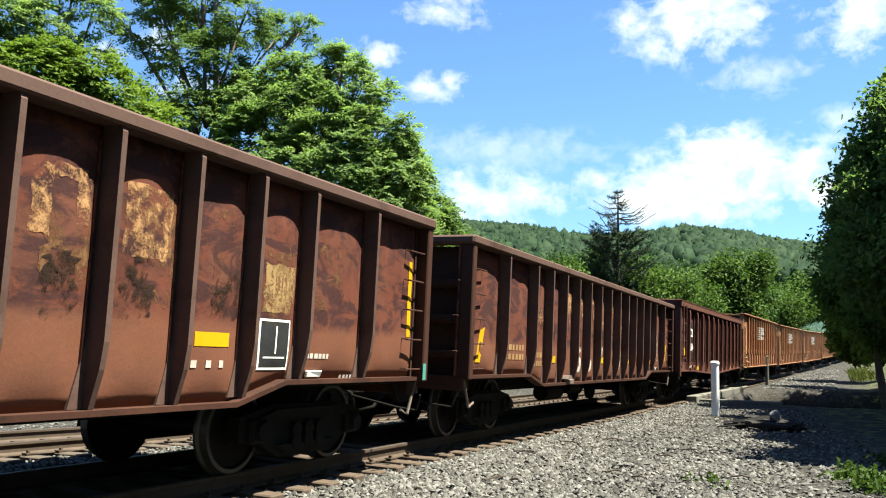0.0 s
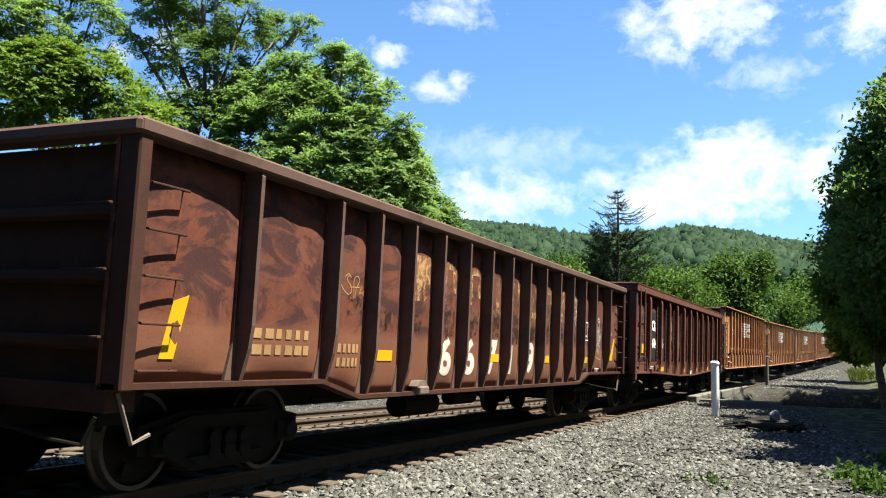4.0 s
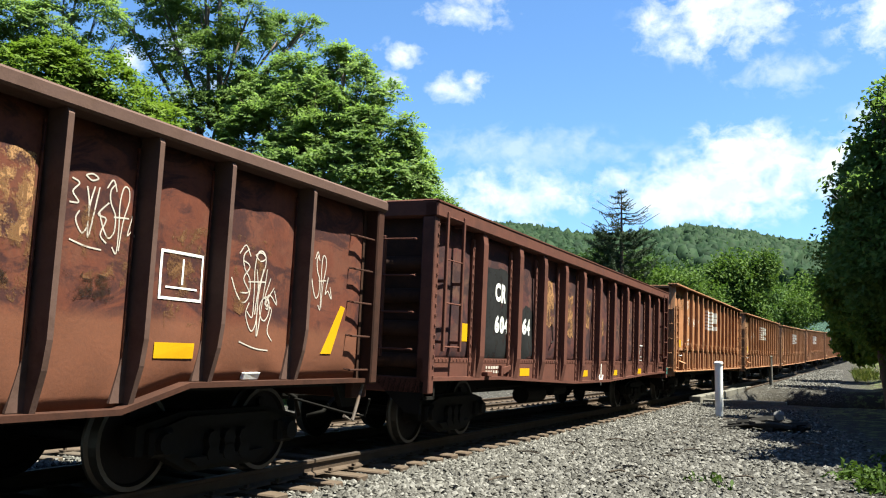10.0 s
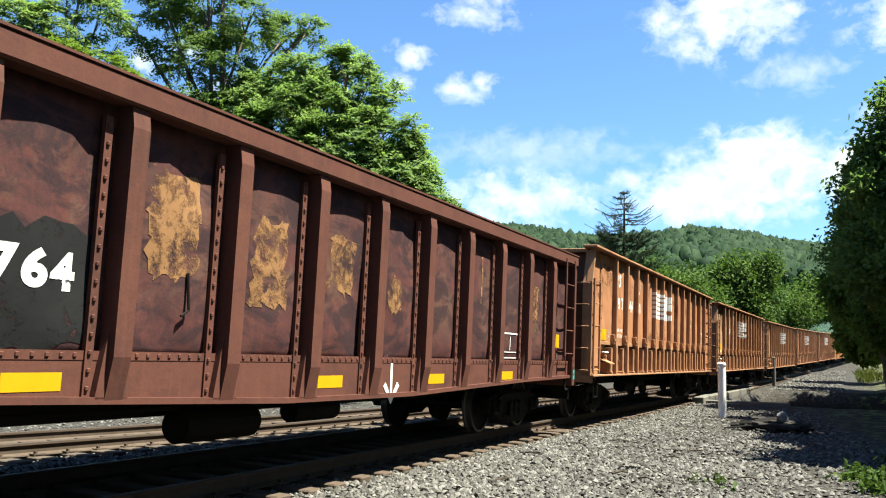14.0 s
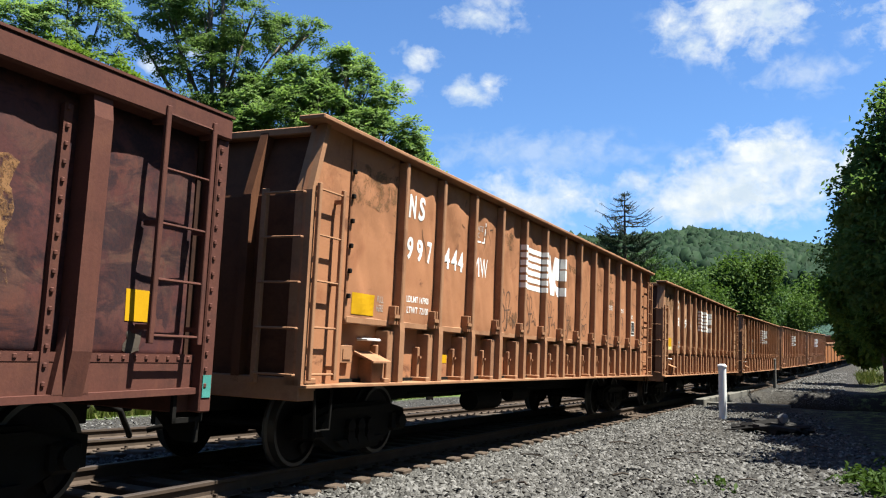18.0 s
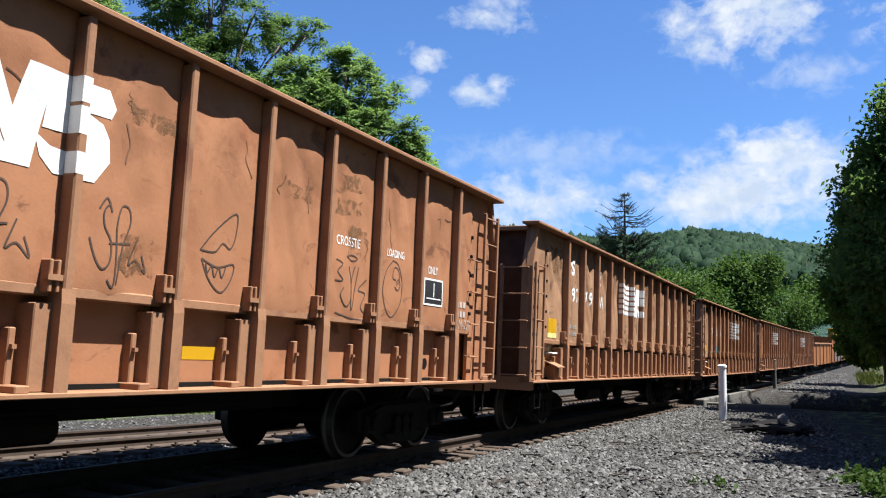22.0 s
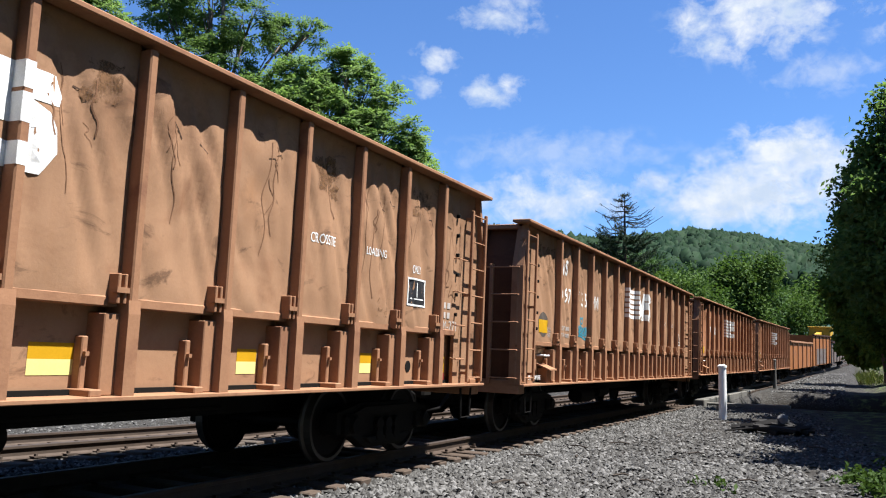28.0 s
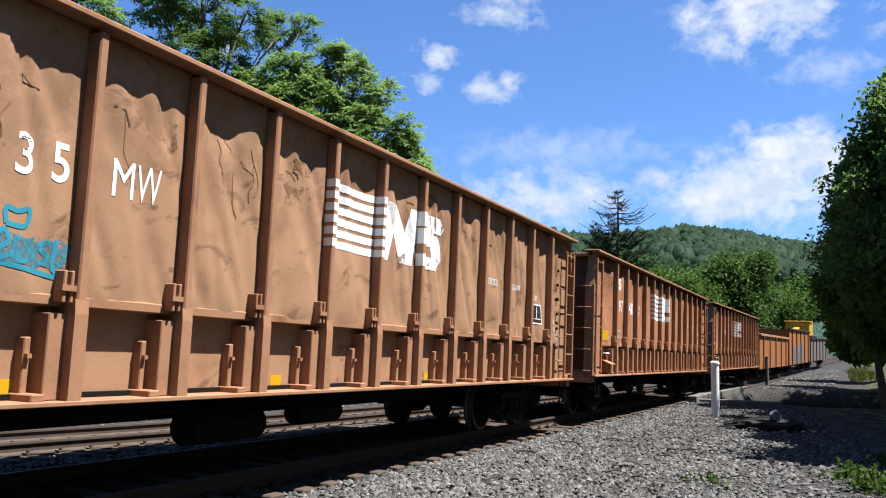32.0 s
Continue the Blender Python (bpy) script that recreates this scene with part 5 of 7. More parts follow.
for w, k0 in ((wagon_a, 0), (wagon_b, 7)):
    rng = random.Random(40 + k0)
    for k in range(9):
        v = 9.1 + 0.8634 * (k - 3) + rng.uniform(0.1, 0.2)
        mark("paint_remnant", patch(v - HB, v - HB + rng.uniform(0.45, 0.6), rng.uniform(1.45, 1.8), rng.uniform(2.2, 2.55), 8, 10, 0.05, 300 + k + k0), M_GHOST_TAN, w, "worn tan remnant of old paint", 0.07)
for w, k0 in ((wagon_a, 3), (wagon_b, 5)):
    rng = random.Random(90 + k0)
    for k in range(11):
        v = 3.0 + 0.8634 * k + rng.uniform(0.08, 0.3)
        mark("smoke_stain", patch(v - HB, v - HB + rng.uniform(0.25, 0.45), rng.uniform(1.48, 1.7), rng.uniform(1.78, 2.0), 8, 8, 0.05, 700 + k + k0), M_GRIME, w, "", 0.07).location.x = 0.003
part("side_bracket", Geo().box(1.46, 1.60, 4.90 - HB, 5.15 - HB, 0.80, 0.90, 0.015).prism([(4.88 - HB, 0.90), (5.18 - HB, 0.90), (5.12 - HB, 0.97), (4.95 - HB, 0.97)], 1.44, 1.56), M_GREYCAR, wagon_b, "grey bent sill bracket")
part("corner_tag", Geo().box(1.583, 1.588, 7.82, 7.90, 0.98, 1.18), M_TEAL, wagon_a, "teal painted tag on the corner post")
part("corner_tag", Geo().box(1.572, 1.577, 7.80, 7.90, 0.92, 1.10), M_TEAL, wagon_c, "teal painted tag on the corner post")
mark("sticker", patch(14.98 - 7.925, 15.16 - 7.925, 1.26, 1.42, 4, 4, 0.02, 8), M_GREYWASH, wagon_c, "grey peeling sticker")
rng = random.Random(3)
for i, w in enumerate(ties[:3]):
    for k in range(8):
        v = 1.93 + 1.0586 * rng.randrange(0, 13) + rng.uniform(0.25, 0.6)
        z = rng.uniform(2.75, 3.1) if k % 3 else rng.uniform(1.7, 2.4)
        mark("dirt_stain", patch(v - HT0, v - HT0 + rng.uniform(0.2, 0.5), z, z + rng.uniform(0.1, 0.35), 6, 6, 0.03, 200 + k), M_GRIME_LIGHT, w)

part("warning_panel", Geo().box(1.333, 1.338, 14.72 - HT0, 15.25 - HT0, 0.975, 1.095), M_RED, ties[1], "faded red strip below the yellow marker")

def flow(pts, n=5):
    """A smooth curve through the points."""
    q = [pts[0], *pts, pts[-1]]
    out = []
    for a, b, c, d in zip(q, q[1:], q[2:], q[3:]):
        for k in range(n):
            t = k / n
            out.append(tuple(0.5 * (2 * b[i] + (c[i] - a[i]) * t + (2 * a[i] - 5 * b[i] + 4 * c[i] - d[i]) * t * t + (3 * b[i] - a[i] - 3 * c[i] + d[i]) * t ** 3) for i in (0, 1)))
    return out + [pts[-1]]


# rain-washed dirt lines running down from the top of the bulged panels
for w, n, seed in ((ties[0], 12, 1), (ties[1], 54, 2), (ties[2], 26, 3)):
    rng = random.Random(seed)
    for k in range(n):
        v = 1.93 + 1.0586 * rng.randrange(0, 13) + rng.uniform(0.2, 0.85)
        z = rng.uniform(2.85, 3.28)
        # The wrinkled wagon's long lines also paint the shade in its folds.
        drop = rng.uniform(0.12, 0.45) if k % 2 or w is not ties[1] else rng.uniform(0.5, 1.35)
        pts, y = [], v - HT0
        for q in range(5):
            pts.append((y, z - drop * q / 4))
            y += rng.uniform(-0.07, 0.07)
        mark("dirt_line", stroke(flow(pts), 0, rng.uniform(0.006, 0.014)), M_DIRTLINE, w)
    for k in range(n // 2):
        v = 1.93 + 1.0586 * rng.randrange(0, 13) + rng.uniform(0.2, 0.8)
        z = rng.uniform(3.0, 3.2)
        mark("scuff", stroke([(v - HT0, z), (v - HT0 + rng.uniform(0.05, 0.14), z + rng.uniform(-0.07, 0.05)), (v - HT0 + rng.uniform(0.1, 0.2), z + rng.uniform(-0.12, 0.0))], 0, rng.uniform(0.008, 0.018)), M_SCUFF, w)

# scrawls on the orange wagons
HT = 8.035


SCRAWLS = {
    "tag": ([(.36, .95), (.24, .84), (.27, .66), (.42, .48), (.42, .24), (.28, .14), (.12, .28), (.0, .50)], [(.14, .86), (.28, 1.0), (.40, .84)],
            [(.40, .02), (.54, -.06), (.55, .30), (.52, .68), (.60, .93), (.76, .92), (.80, .74), (.66, .42), (.60, -.02)], [(.38, .46), (.84, .49)], [(.98, .56), (.84, .24), (1.0, .30), (1.24, .16), (1.12, .38)]),
    "mask": ([(0, .48), (.35, .72), (.95, 1.0), (1.0, .75), (.85, .55), (.62, .60), (.40, .48), (.0, .48)], [(.05, .38), (.5, .30), (.98, .36), (.92, .16), (.65, .0), (.3, .14), (.05, .38)],
             [(.18, .33), (.25, .22), (.35, .31), (.45, .18), (.55, .3), (.66, .18), (.75, .32)]),
    "halo": ([(.34, .98), (.5, 1.02), (.66, .97), (.5, .92), (.34, .98)], [(.02, .90), (.20, .84), (.06, .70), (.22, .56), (.0, .54)], [(.40, .82), (.48, .60), (.49, .26), (.36, .12), (.18, .30), (.26, .44)],
             [(.60, .84), (.50, .50), (.52, .06), (.62, .40), (.72, .84)], [(1.0, .64), (.74, .44), (.96, .38), (.84, .14), (1.02, .02)], [(.06, .0), (.5, -.07), (.9, -.09)]),
    "oval": ([(.5, 1.0), (.15, .8), (.0, .45), (.2, .1), (.55, .0), (.9, .25), (1.0, .6), (.8, .93), (.5, 1.0)], [(.66, .66), (.50, .70), (.58, .88), (.80, .84), (.84, .66), (.70, .58)], [(.60, .54), (.74, .48), (.88, .56), (.82, .68), (.68, .62)]),
    "ring": ([(.5, 1.0), (.0, .5), (.5, .0), (1.0, .5), (.5, 1.0)],),
    "eight": ([(.5, .5), (.1, .7), (.5, 1.0), (.9, .75), (.5, .5), (.0, .25), (.5, .0), (1.0, .25), (.5, .5)],),
}


def scrawl(root, v, z, w, h, kind, mat, wide=0.014, half=8.035, label="thin dark marker scrawl"):
    for pts in SCRAWLS[kind]:
        mark("graffiti", stroke(flow([(v - half + a * w, z + b * h) for a, b in pts]), 0, wide), mat, root, label)


for v in (5.30, 6.36, 7.46, 8.50):
    scrawl(ties[0], v, 1.74, 0.46, 0.60, "tag", M_MARKER)
scrawl(ties[0], 5.93, 1.78, 0.11, 0.22, "eight", M_MARKER)
scrawl(ties[0], 5.84, 1.75, 0.07, 0.14, "ring", M_MARKER)
scrawl(ties[0], 9.66, 1.76, 0.44, 0.70, "mask", M_MARKER)
scrawl(ties[0], 11.72, 1.70, 0.66, 0.62, "halo", M_MARKER)
scrawl(ties[0], 12.75, 1.72, 0.46, 0.66, "oval", M_MARKER)
for v, z, w, h, kind in ((11.72, 2.02, 0.34, 0.48, "halo"), (11.98, 2.0, 0.36, 0.50, "tag"), (13.50, 1.62, 0.56, 0.60, "tag"), (13.62, 1.36, 0.50, 0.80, "halo"), (13.90, 1.56, 0.16, 0.22, "oval"), (14.75, 1.75, 0.30, 0.55, "tag")):
    scrawl(wagon_b, v, z, w, h, kind, M_WHITE_WORN, 0.012, HB, "white spray-painted scrawl")
scrawl(wagon_b, 3.14, 1.88, 0.46, 0.26, "tag", M_TAN, 0.012, HB, "thin chalk scrawl")
scrawl(ties[1], 14.62, 2.0, 0.5, 0.5, "tag", M_DIRTLINE)
for pts in ([(3.24, 1.92), (3.28, 2.02), (3.36, 1.98), (3.28, 1.90), (3.36, 1.86)], [(3.38, 1.88), (3.50, 1.94), (3.46, 2.02), (3.40, 1.96), (3.44, 1.84), (3.54, 1.88)], [(3.56, 2.0), (3.56, 1.86), (3.66, 1.84), (3.68, 1.98)],
            [(3.82, 1.98), (3.74, 1.94), (3.82, 1.88), (3.74, 1.82)], [(3.88, 2.0), (3.87, 1.80), (4.0, 1.76)], [(3.47, 2.06), (3.46, 2.16), (3.55, 2.15), (3.64, 2.17), (3.62, 2.06), (3.47, 2.06)], [(3.22, 1.82), (3.6, 1.79), (3.98, 1.73)]):
    mark("graffiti", stroke(flow([(p - HT, q + 0.04) for p, q in pts]), 0, 0.034), M_BLUE, ties[2], "blue spray-painted tag")
mark("overspray", patch(3.24 - HT, 3.98 - HT, 1.84, 2.04, 14, 6, 0.02, 77), M_BLUE_MIST, ties[2], "thin blue overspray")

# a yellow machine carried on the rear wagons
def machine():
    root = tagged(new("yellow_rail_machine"), "yellow crane machine carried on a rear wagon", "machine")
    part("cab", Geo().box(-1.1, 1.1, -1.6, 1.4, 0.3, 1.6, 0.05), M_MACHINE, root)
    part("roof", Geo().box(-1.2, 1.2, -1.8, 0.6, 1.6, 1.72, 0.03), M_MACHINE, root)
    part("boom", Geo().prism([(-4.5, 0.5), (-4.4, 0.85), (1.2, 1.4), (1.2, 0.9)], -0.25, 0.25), M_MACHINE, root)
    part("base", Geo().box(-1.25, 1.25, -2.2, 2.2, 0.0, 0.32, 0.03), M_UNDER, root)
    return root


crane = machine()
# ------------------------------------------------------------------ ground, tracks
def track(name, label, off, cant, s0, s1, rail_mat, sleeper_mat, level=lambda s: 0.0):
    """Rails and sleepers laid along the line."""
    root = tagged(new(name), label, "railway track", "", "structure")

    def profile(s, x, z):
        p = along(s, off)
        q = along(s + 0.5, off)
        d = (q - p).normalized()
        r = d.cross(Vector((0, 0, 1))).normalized()
        u = r.cross(d)
        return p + r * (x + z * cant) + u * (z + level(s) - x * cant)
    steps = [s0 + (s1 - s0) * (k / 90) ** 1.6 for k in range(91)]
    for x in (-0.755, 0.755):
        sect = [(-0.07, -0.17), (0.07, -0.17), (0.065, -0.155), (0.012, -0.13), (0.012, -0.045), (0.037, -0.035), (0.037, -0.006), (0.028, 0.0), (-0.028, 0.0), (-0.037, -0.006), (-0.037, -0.035), (-0.012, -0.045), (-0.012, -0.13), (-0.065, -0.155)]
        g, n = Geo(), len(sect)
        g.v = [tuple(profile(s, x + a, b)) for s in steps for a, b in sect]
        for i in range(len(steps) - 1):
            for k in range(n):
                g.f.append((i * n + k, i * n + (k + 1) % n, (i + 1) * n + (k + 1) % n, (i + 1) * n + k)[::-1])
                g.mi.append(1 if k in (6, 7, 8) else 0)
        part("rail", g, (rail_mat, M_RAILTOP), root)
    rng = random.Random(5)
    me = Geo().box(-1.28, 1.28, -0.115, 0.115, -0.13, 0.0, 0.015).mesh("sleeper", sleeper_mat)
    plate = Geo().box(0.60, 0.90, -0.09, 0.09, 0.0, 0.018).box(-0.90, -0.60, -0.09, 0.09, 0.0, 0.018).box(0.84, 0.88, -0.05, -0.02, 0.0, 0.05).box(0.63, 0.67, 0.02, 0.05, 0.0, 0.05).mesh("tie_plate", rail_mat)
    s = s0
    k = 0
    while s < min(s1, s0 + 90):
        p, q = profile(s, 0, -0.165), profile(s + 0.3, 0, -0.165)
        d = (q - p).normalized()
        r = (profile(s, 1, -0.165) - p).normalized()
        m = Matrix((r, d, r.cross(d))).transposed().to_4x4()
        ob = part("sleeper", me, None, root)
        ob.matrix_local = Matrix.Translation(p + Vector((0, 0, rng.uniform(-0.012, 0.008)))) @ m @ Matrix.Rotation(rng.uniform(-0.02, 0.02), 4, "Z")
        ob2 = part("tie_plate", plate, None, root)
        ob2.matrix_local = Matrix.Translation(p + Vector((0, 0, 0.004))) @ m
        s += 0.52
        k += 1
    return root


def far_level(s):
    """The second track falls away a little below the first."""
    return float(np.interp(s, (4, 8, 12, 18, 28, 60), (0.05, 0.02, -0.05, -0.09, -0.15, -0.20)))


track("near_track", "rusty rails on weathered sleepers under the train", 0.0, CANT, 1.0, 190.0, M_RAIL_SHADED, M_TIE_SHADED, lambda s: 0.05)
track("far_track", "second pair of rusty rails on weathered sleepers", -4.155, 0.0, 4.0, 190.0, M_RAIL, M_TIE, far_level)


def ground_height(x, y):
    """Lie of the land: level by the line, falling into a shaded gully beside the bridge, rising up the banks."""
    z = rise(max(0.0, min(y, 400.0))) - 0.215
    n = noise.noise(Vector((x * 0.35, y * 0.35, 3))) * 0.05 + noise.noise(Vector((x * 1.3, y * 1.3, 7))) * 0.018
    z += n * min(1.0, max(0.0, abs(x + 6.4) - 1.6) / 1.2)
    z += far_level(y) * min(1.0, max(0.0, -8.3 - x) / 0.7)
    if x > -4.6 and 33 < y < 49:
        w = min(1, (x + 4.6) / 0.8) * min(1, (y - 33) / 0.6) * min(1, (49 - y) / 2.0)
        z -= 2.2 * w
    if x > 1.2:
        z += min(1.6, (x - 1.2) * 0.22)
    if x < -16:
        z -= min(1.2, (-16 - x) * 0.12)
    return z


def spread(lo, hi, dense_lo, dense_hi, step, grow=1.18):
    a = list(np.arange(dense_lo, dense_hi + 1e-6, step))
    d = step
    while a[-1] < hi:
        d *= grow
        a.append(a[-1] + d)
    d = step
    while a[0] > lo:
        d *= grow
        a.insert(0, a[0] - d)
    return a


def ground():
    xs, ys = spread(-2500, 2500, -14, 6, 0.4), spread(-1500, 3500, 2, 62, 0.4)
    v = [(x, y, ground_height(x, y)) for x in xs for y in ys]
    n = len(ys)
    f = [(i * n + j, (i + 1) * n + j, (i + 1) * n + j + 1, i * n + j + 1) for i in range(len(xs) - 1) for j in range(n - 1)]
    g = Geo().put(v, f)
    return thing("ground", g, M_GROUND, "grey gravel service strip turning to grass beyond the tracks", "ground", kind="structure", smooth=True)


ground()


def stones(name, label, boxes, count, size, seed, mat=None):
    """Loose ballast stones as small irregular solids."""
    rng = np.random.default_rng(seed)
    base = np.array([(0, 0, 1), (0.9, 0, 0.1), (0.25, 0.85, 0), (-0.75, 0.5, 0.1), (-0.7, -0.55, -0.05), (0.3, -0.9, 0.05), (0, 0, -0.8)])
    tri = [(0, 1, 2), (0, 2, 3), (0, 3, 4), (0, 4, 5), (0, 5, 1), (6, 2, 1), (6, 3, 2), (6, 4, 3), (6, 5, 4), (6, 1, 5)]
    V, F = [], []
    per = count // len(boxes)
    for x0, x1, y0, y1 in boxes:
        for _ in range(per):
            x, y = rng.uniform(x0, x1), y0 + (y1 - y0) * rng.random() ** 1.5
            # Pale stones stay off the ground where tree shade is painted.
            if 14 < y < 48 and x > 0.7 - 0.125 * min(y - 14, 24) + rng.normal(0, 0.35):
                x = rng.uniform(-5.0, -3.0)
            s = size * rng.uniform(0.5, 1.35) ** 1.2
            p = base * rng.uniform(0.7, 1.2, (7, 1)) * (s, s * rng.uniform(0.6, 1), s * rng.uniform(0.45, 0.8))
            a = rng.uniform(0, 6.28)
            c, d = math.cos(a), math.sin(a)
            b = rng.normal(0, 0.35)
            e, h = math.cos(b), math.sin(b)
            p = p @ np.array([[e, 0, h], [0, 1, 0], [-h, 0, e]]) @ np.array([[c, d, 0], [-d, c, 0], [0, 0, 1]])
            p += (x, y, ground_height(x, y) + s * rng.uniform(0.05, 0.4))
            n = len(V) * 7
            V.append(p)
            F += [(n + i, n + j, n + k) for i, j, k in tri]
    me = bpy.data.meshes.new(name)
    me.from_pydata(np.concatenate(V).tolist(), [], F)
    me.materials.append(mat or M_STONE)
    return thing(name, me, None, label, "gravel", kind="stuff")


stones("ballast_stones", "loose grey crushed stone beside the track", [(-5.6, -0.6, 5.5, 14), (-5.4, 0.6, 9, 30), (-5.6, -1.0, 6.5, 20), (-5.7, -3.6, 6, 34)], 30000, 0.042, 3)
stones("bank_stones", "pale loose gravel lying beyond the gully", [(-3.9, -0.4, 49.5, 95)], 5000, 0.075, 6)
stones("track_stones", "crushed stone between the sleepers", [(-9.3, -8.7, 6, 30), (-12.0, -9.2, 6, 30), (-15.6, -12.0, 10, 40)], 6600, 0.034, 4)
# Dark stones stand for the shadow below the wagons.
stones("oily_stones", "crushed stone coloured dark for the shade under the train", [(-8.9, -5.5, 5, 30)], 6000, 0.04, 7, M_SHADED_STONE)

# ------------------------------------------------------------------ things beside the line
def post(x, y, h, mat, label):
    root = tagged(new("marker_post"), label, "post", "posts beside the track")
    z = ground_height(x, y)
    root.location = (x, y, z - 0.05)
    part("pipe", Geo().tube([(0, 0, 0), (0, 0, h)], 0.105, 20), mat, root, smooth=False)
    g = Geo()
    g.tube([(0, 0, h), (0, 0, h + 0.05)], 0.122, 20).tube([(0, 0, h + 0.05), (0, 0, h + 0.085)], 0.122, 20, 0.07)
    part("cap", g, mat, root)
    return root


post(-3.17, 24.6, 1.45, M_POST, "white painted steel pipe post with a cap")
post(-4.16, 55.6, 1.70, M_CONCRETE, "grey weathered pipe post with a cap")


def headwall(y, x0, x1, h, label):
    root = tagged(new("headwall"), label, "low wall", "", "structure")
    z = ground_height(x0 - 1, y) - 0.1
    part("wall", Geo().box(x0, x1, y, y + 0.35, z - 1.8, z + h, 0.03), M_CONCRETE, root)
    part("coping", Geo().box(x0 - 0.05, x1 + 0.05, y - 0.05, y + 0.42, z + h, z + h + 0.12, 0.02), M_CONCRETE, root)
    return root


headwall(32.6, -4.75, -2.0, 0.10, "low concrete bridge headwall stained dark")
headwall(49.2, -3.9, 0.6, -0.05, "far concrete headwall beyond the gully")
part_girder = tagged(new("bridge_edge", Geo().box(-5.15, -4.75, 32.0, 50.0, -0.30, 0.06, 0.03).mesh("bridge_edge", M_CONCRETE)), "pale concrete edge of the bridge deck", "bridge edge", "", "structure")


def scrap_pile():
    rng = random.Random(8)
    root = tagged(new("scrap_pile"), "dark pile of broken sleepers and brush on gravel", "debris pile")
    cx, cy = -1.6, 20.5
    root.location = (cx, cy, ground_height(cx, cy) - 0.02)
    for k in range(44):
        a = rng.uniform(-0.5, 0.5) + (math.pi if rng.random() < 0.5 else 0)
        L, r = rng.uniform(0.3, 0.9), rng.uniform(0.02, 0.07)
        x, y, z = rng.uniform(-0.55, 0.55), rng.uniform(-0.35, 0.35), rng.uniform(0.03, 0.22)
        d = Vector((math.cos(a), math.sin(a) * 0.6, rng.uniform(-0.12, 0.25))) * L / 2
        p = Vector((x, y, 0.06 + z * (1 - abs(x))))
        part("stick", Geo().tube([p - d, p + d * 0.2 + Vector((0, 0, 0.03)), p + d], r, 5), M_SCRAP, root)
    g = Geo()
    g.lathe([(-0.13, 0.0, 0), (-0.11, 0.09, 0), (0.0, 0.15, 0), (0.1, 0.11, 0), (0.13, 0.0, 0)], 7, (0.22, 0, 0.33))
    part("stone", g, M_STONE_PALE, root, "pale boulder on the pile")
    return root


scrap_pile()


def twigs():
    rng = random.Random(4)
    for k in range(22):
        x, y = rng.uniform(-4.5, -0.2), rng.uniform(8, 24)
        a, L = rng.uniform(0, 6.28), rng.uniform(0.15, 0.45)
        z = ground_height(x, y) + 0.045
        d = Vector((math.cos(a), math.sin(a), 0)) * L / 2
        thing("twig", Geo().tube([-d, Vector((0.02, 0.01, 0.02)), d], 0.012, 5), M_DEADWOOD, "dark dry twig lying on the gravel", "twig", "twigs on the gravel", at=(x, y, z))


twigs()


# ------------------------------------------------------------------ plants
def leaf_cloud(centres, dirs, per, length, width, spread_r, seed, droop=0.3):
    """Leaflets as small folded rhombs round each clump centre; returns vertex and face arrays."""
    rng = np.random.default_rng(seed)
    n = len(centres) * per
    c = np.repeat(centres, per, 0) + rng.normal(0, 1, (n, 3)) * spread_r
    out = np.repeat(dirs, per, 0)
    d = rng.normal(0, 1, (n, 3)) * 0.8 + out * 0.7 + np.array([0, 0, -droop])
    d /= np.linalg.norm(d, axis=1, keepdims=True)
    nrm = rng.normal(0, 1, (n, 3)) * 0.7 + np.array([0, 0, 1.0]) + out * 0.35
    s = np.cross(d, nrm)
    s /= np.linalg.norm(s, axis=1, keepdims=True) + 1e-9
    L = length * rng.uniform(0.6, 1.3, (n, 1))
    W = width * rng.uniform(0.7, 1.2, (n, 1))
    up = np.cross(s, d) * W * 0.35
    v = np.stack([c - d * L * 0.5, c - s * W * 0.5 + up, c + d * L * 0.5, c + s * W * 0.5 + up], 1).reshape(-1, 3)
    i = np.arange(n)[:, None] * 4
    f = np.concatenate([i + [0, 1, 2], i + [0, 2, 3]], 1).reshape(-1, 3)
    return v, f


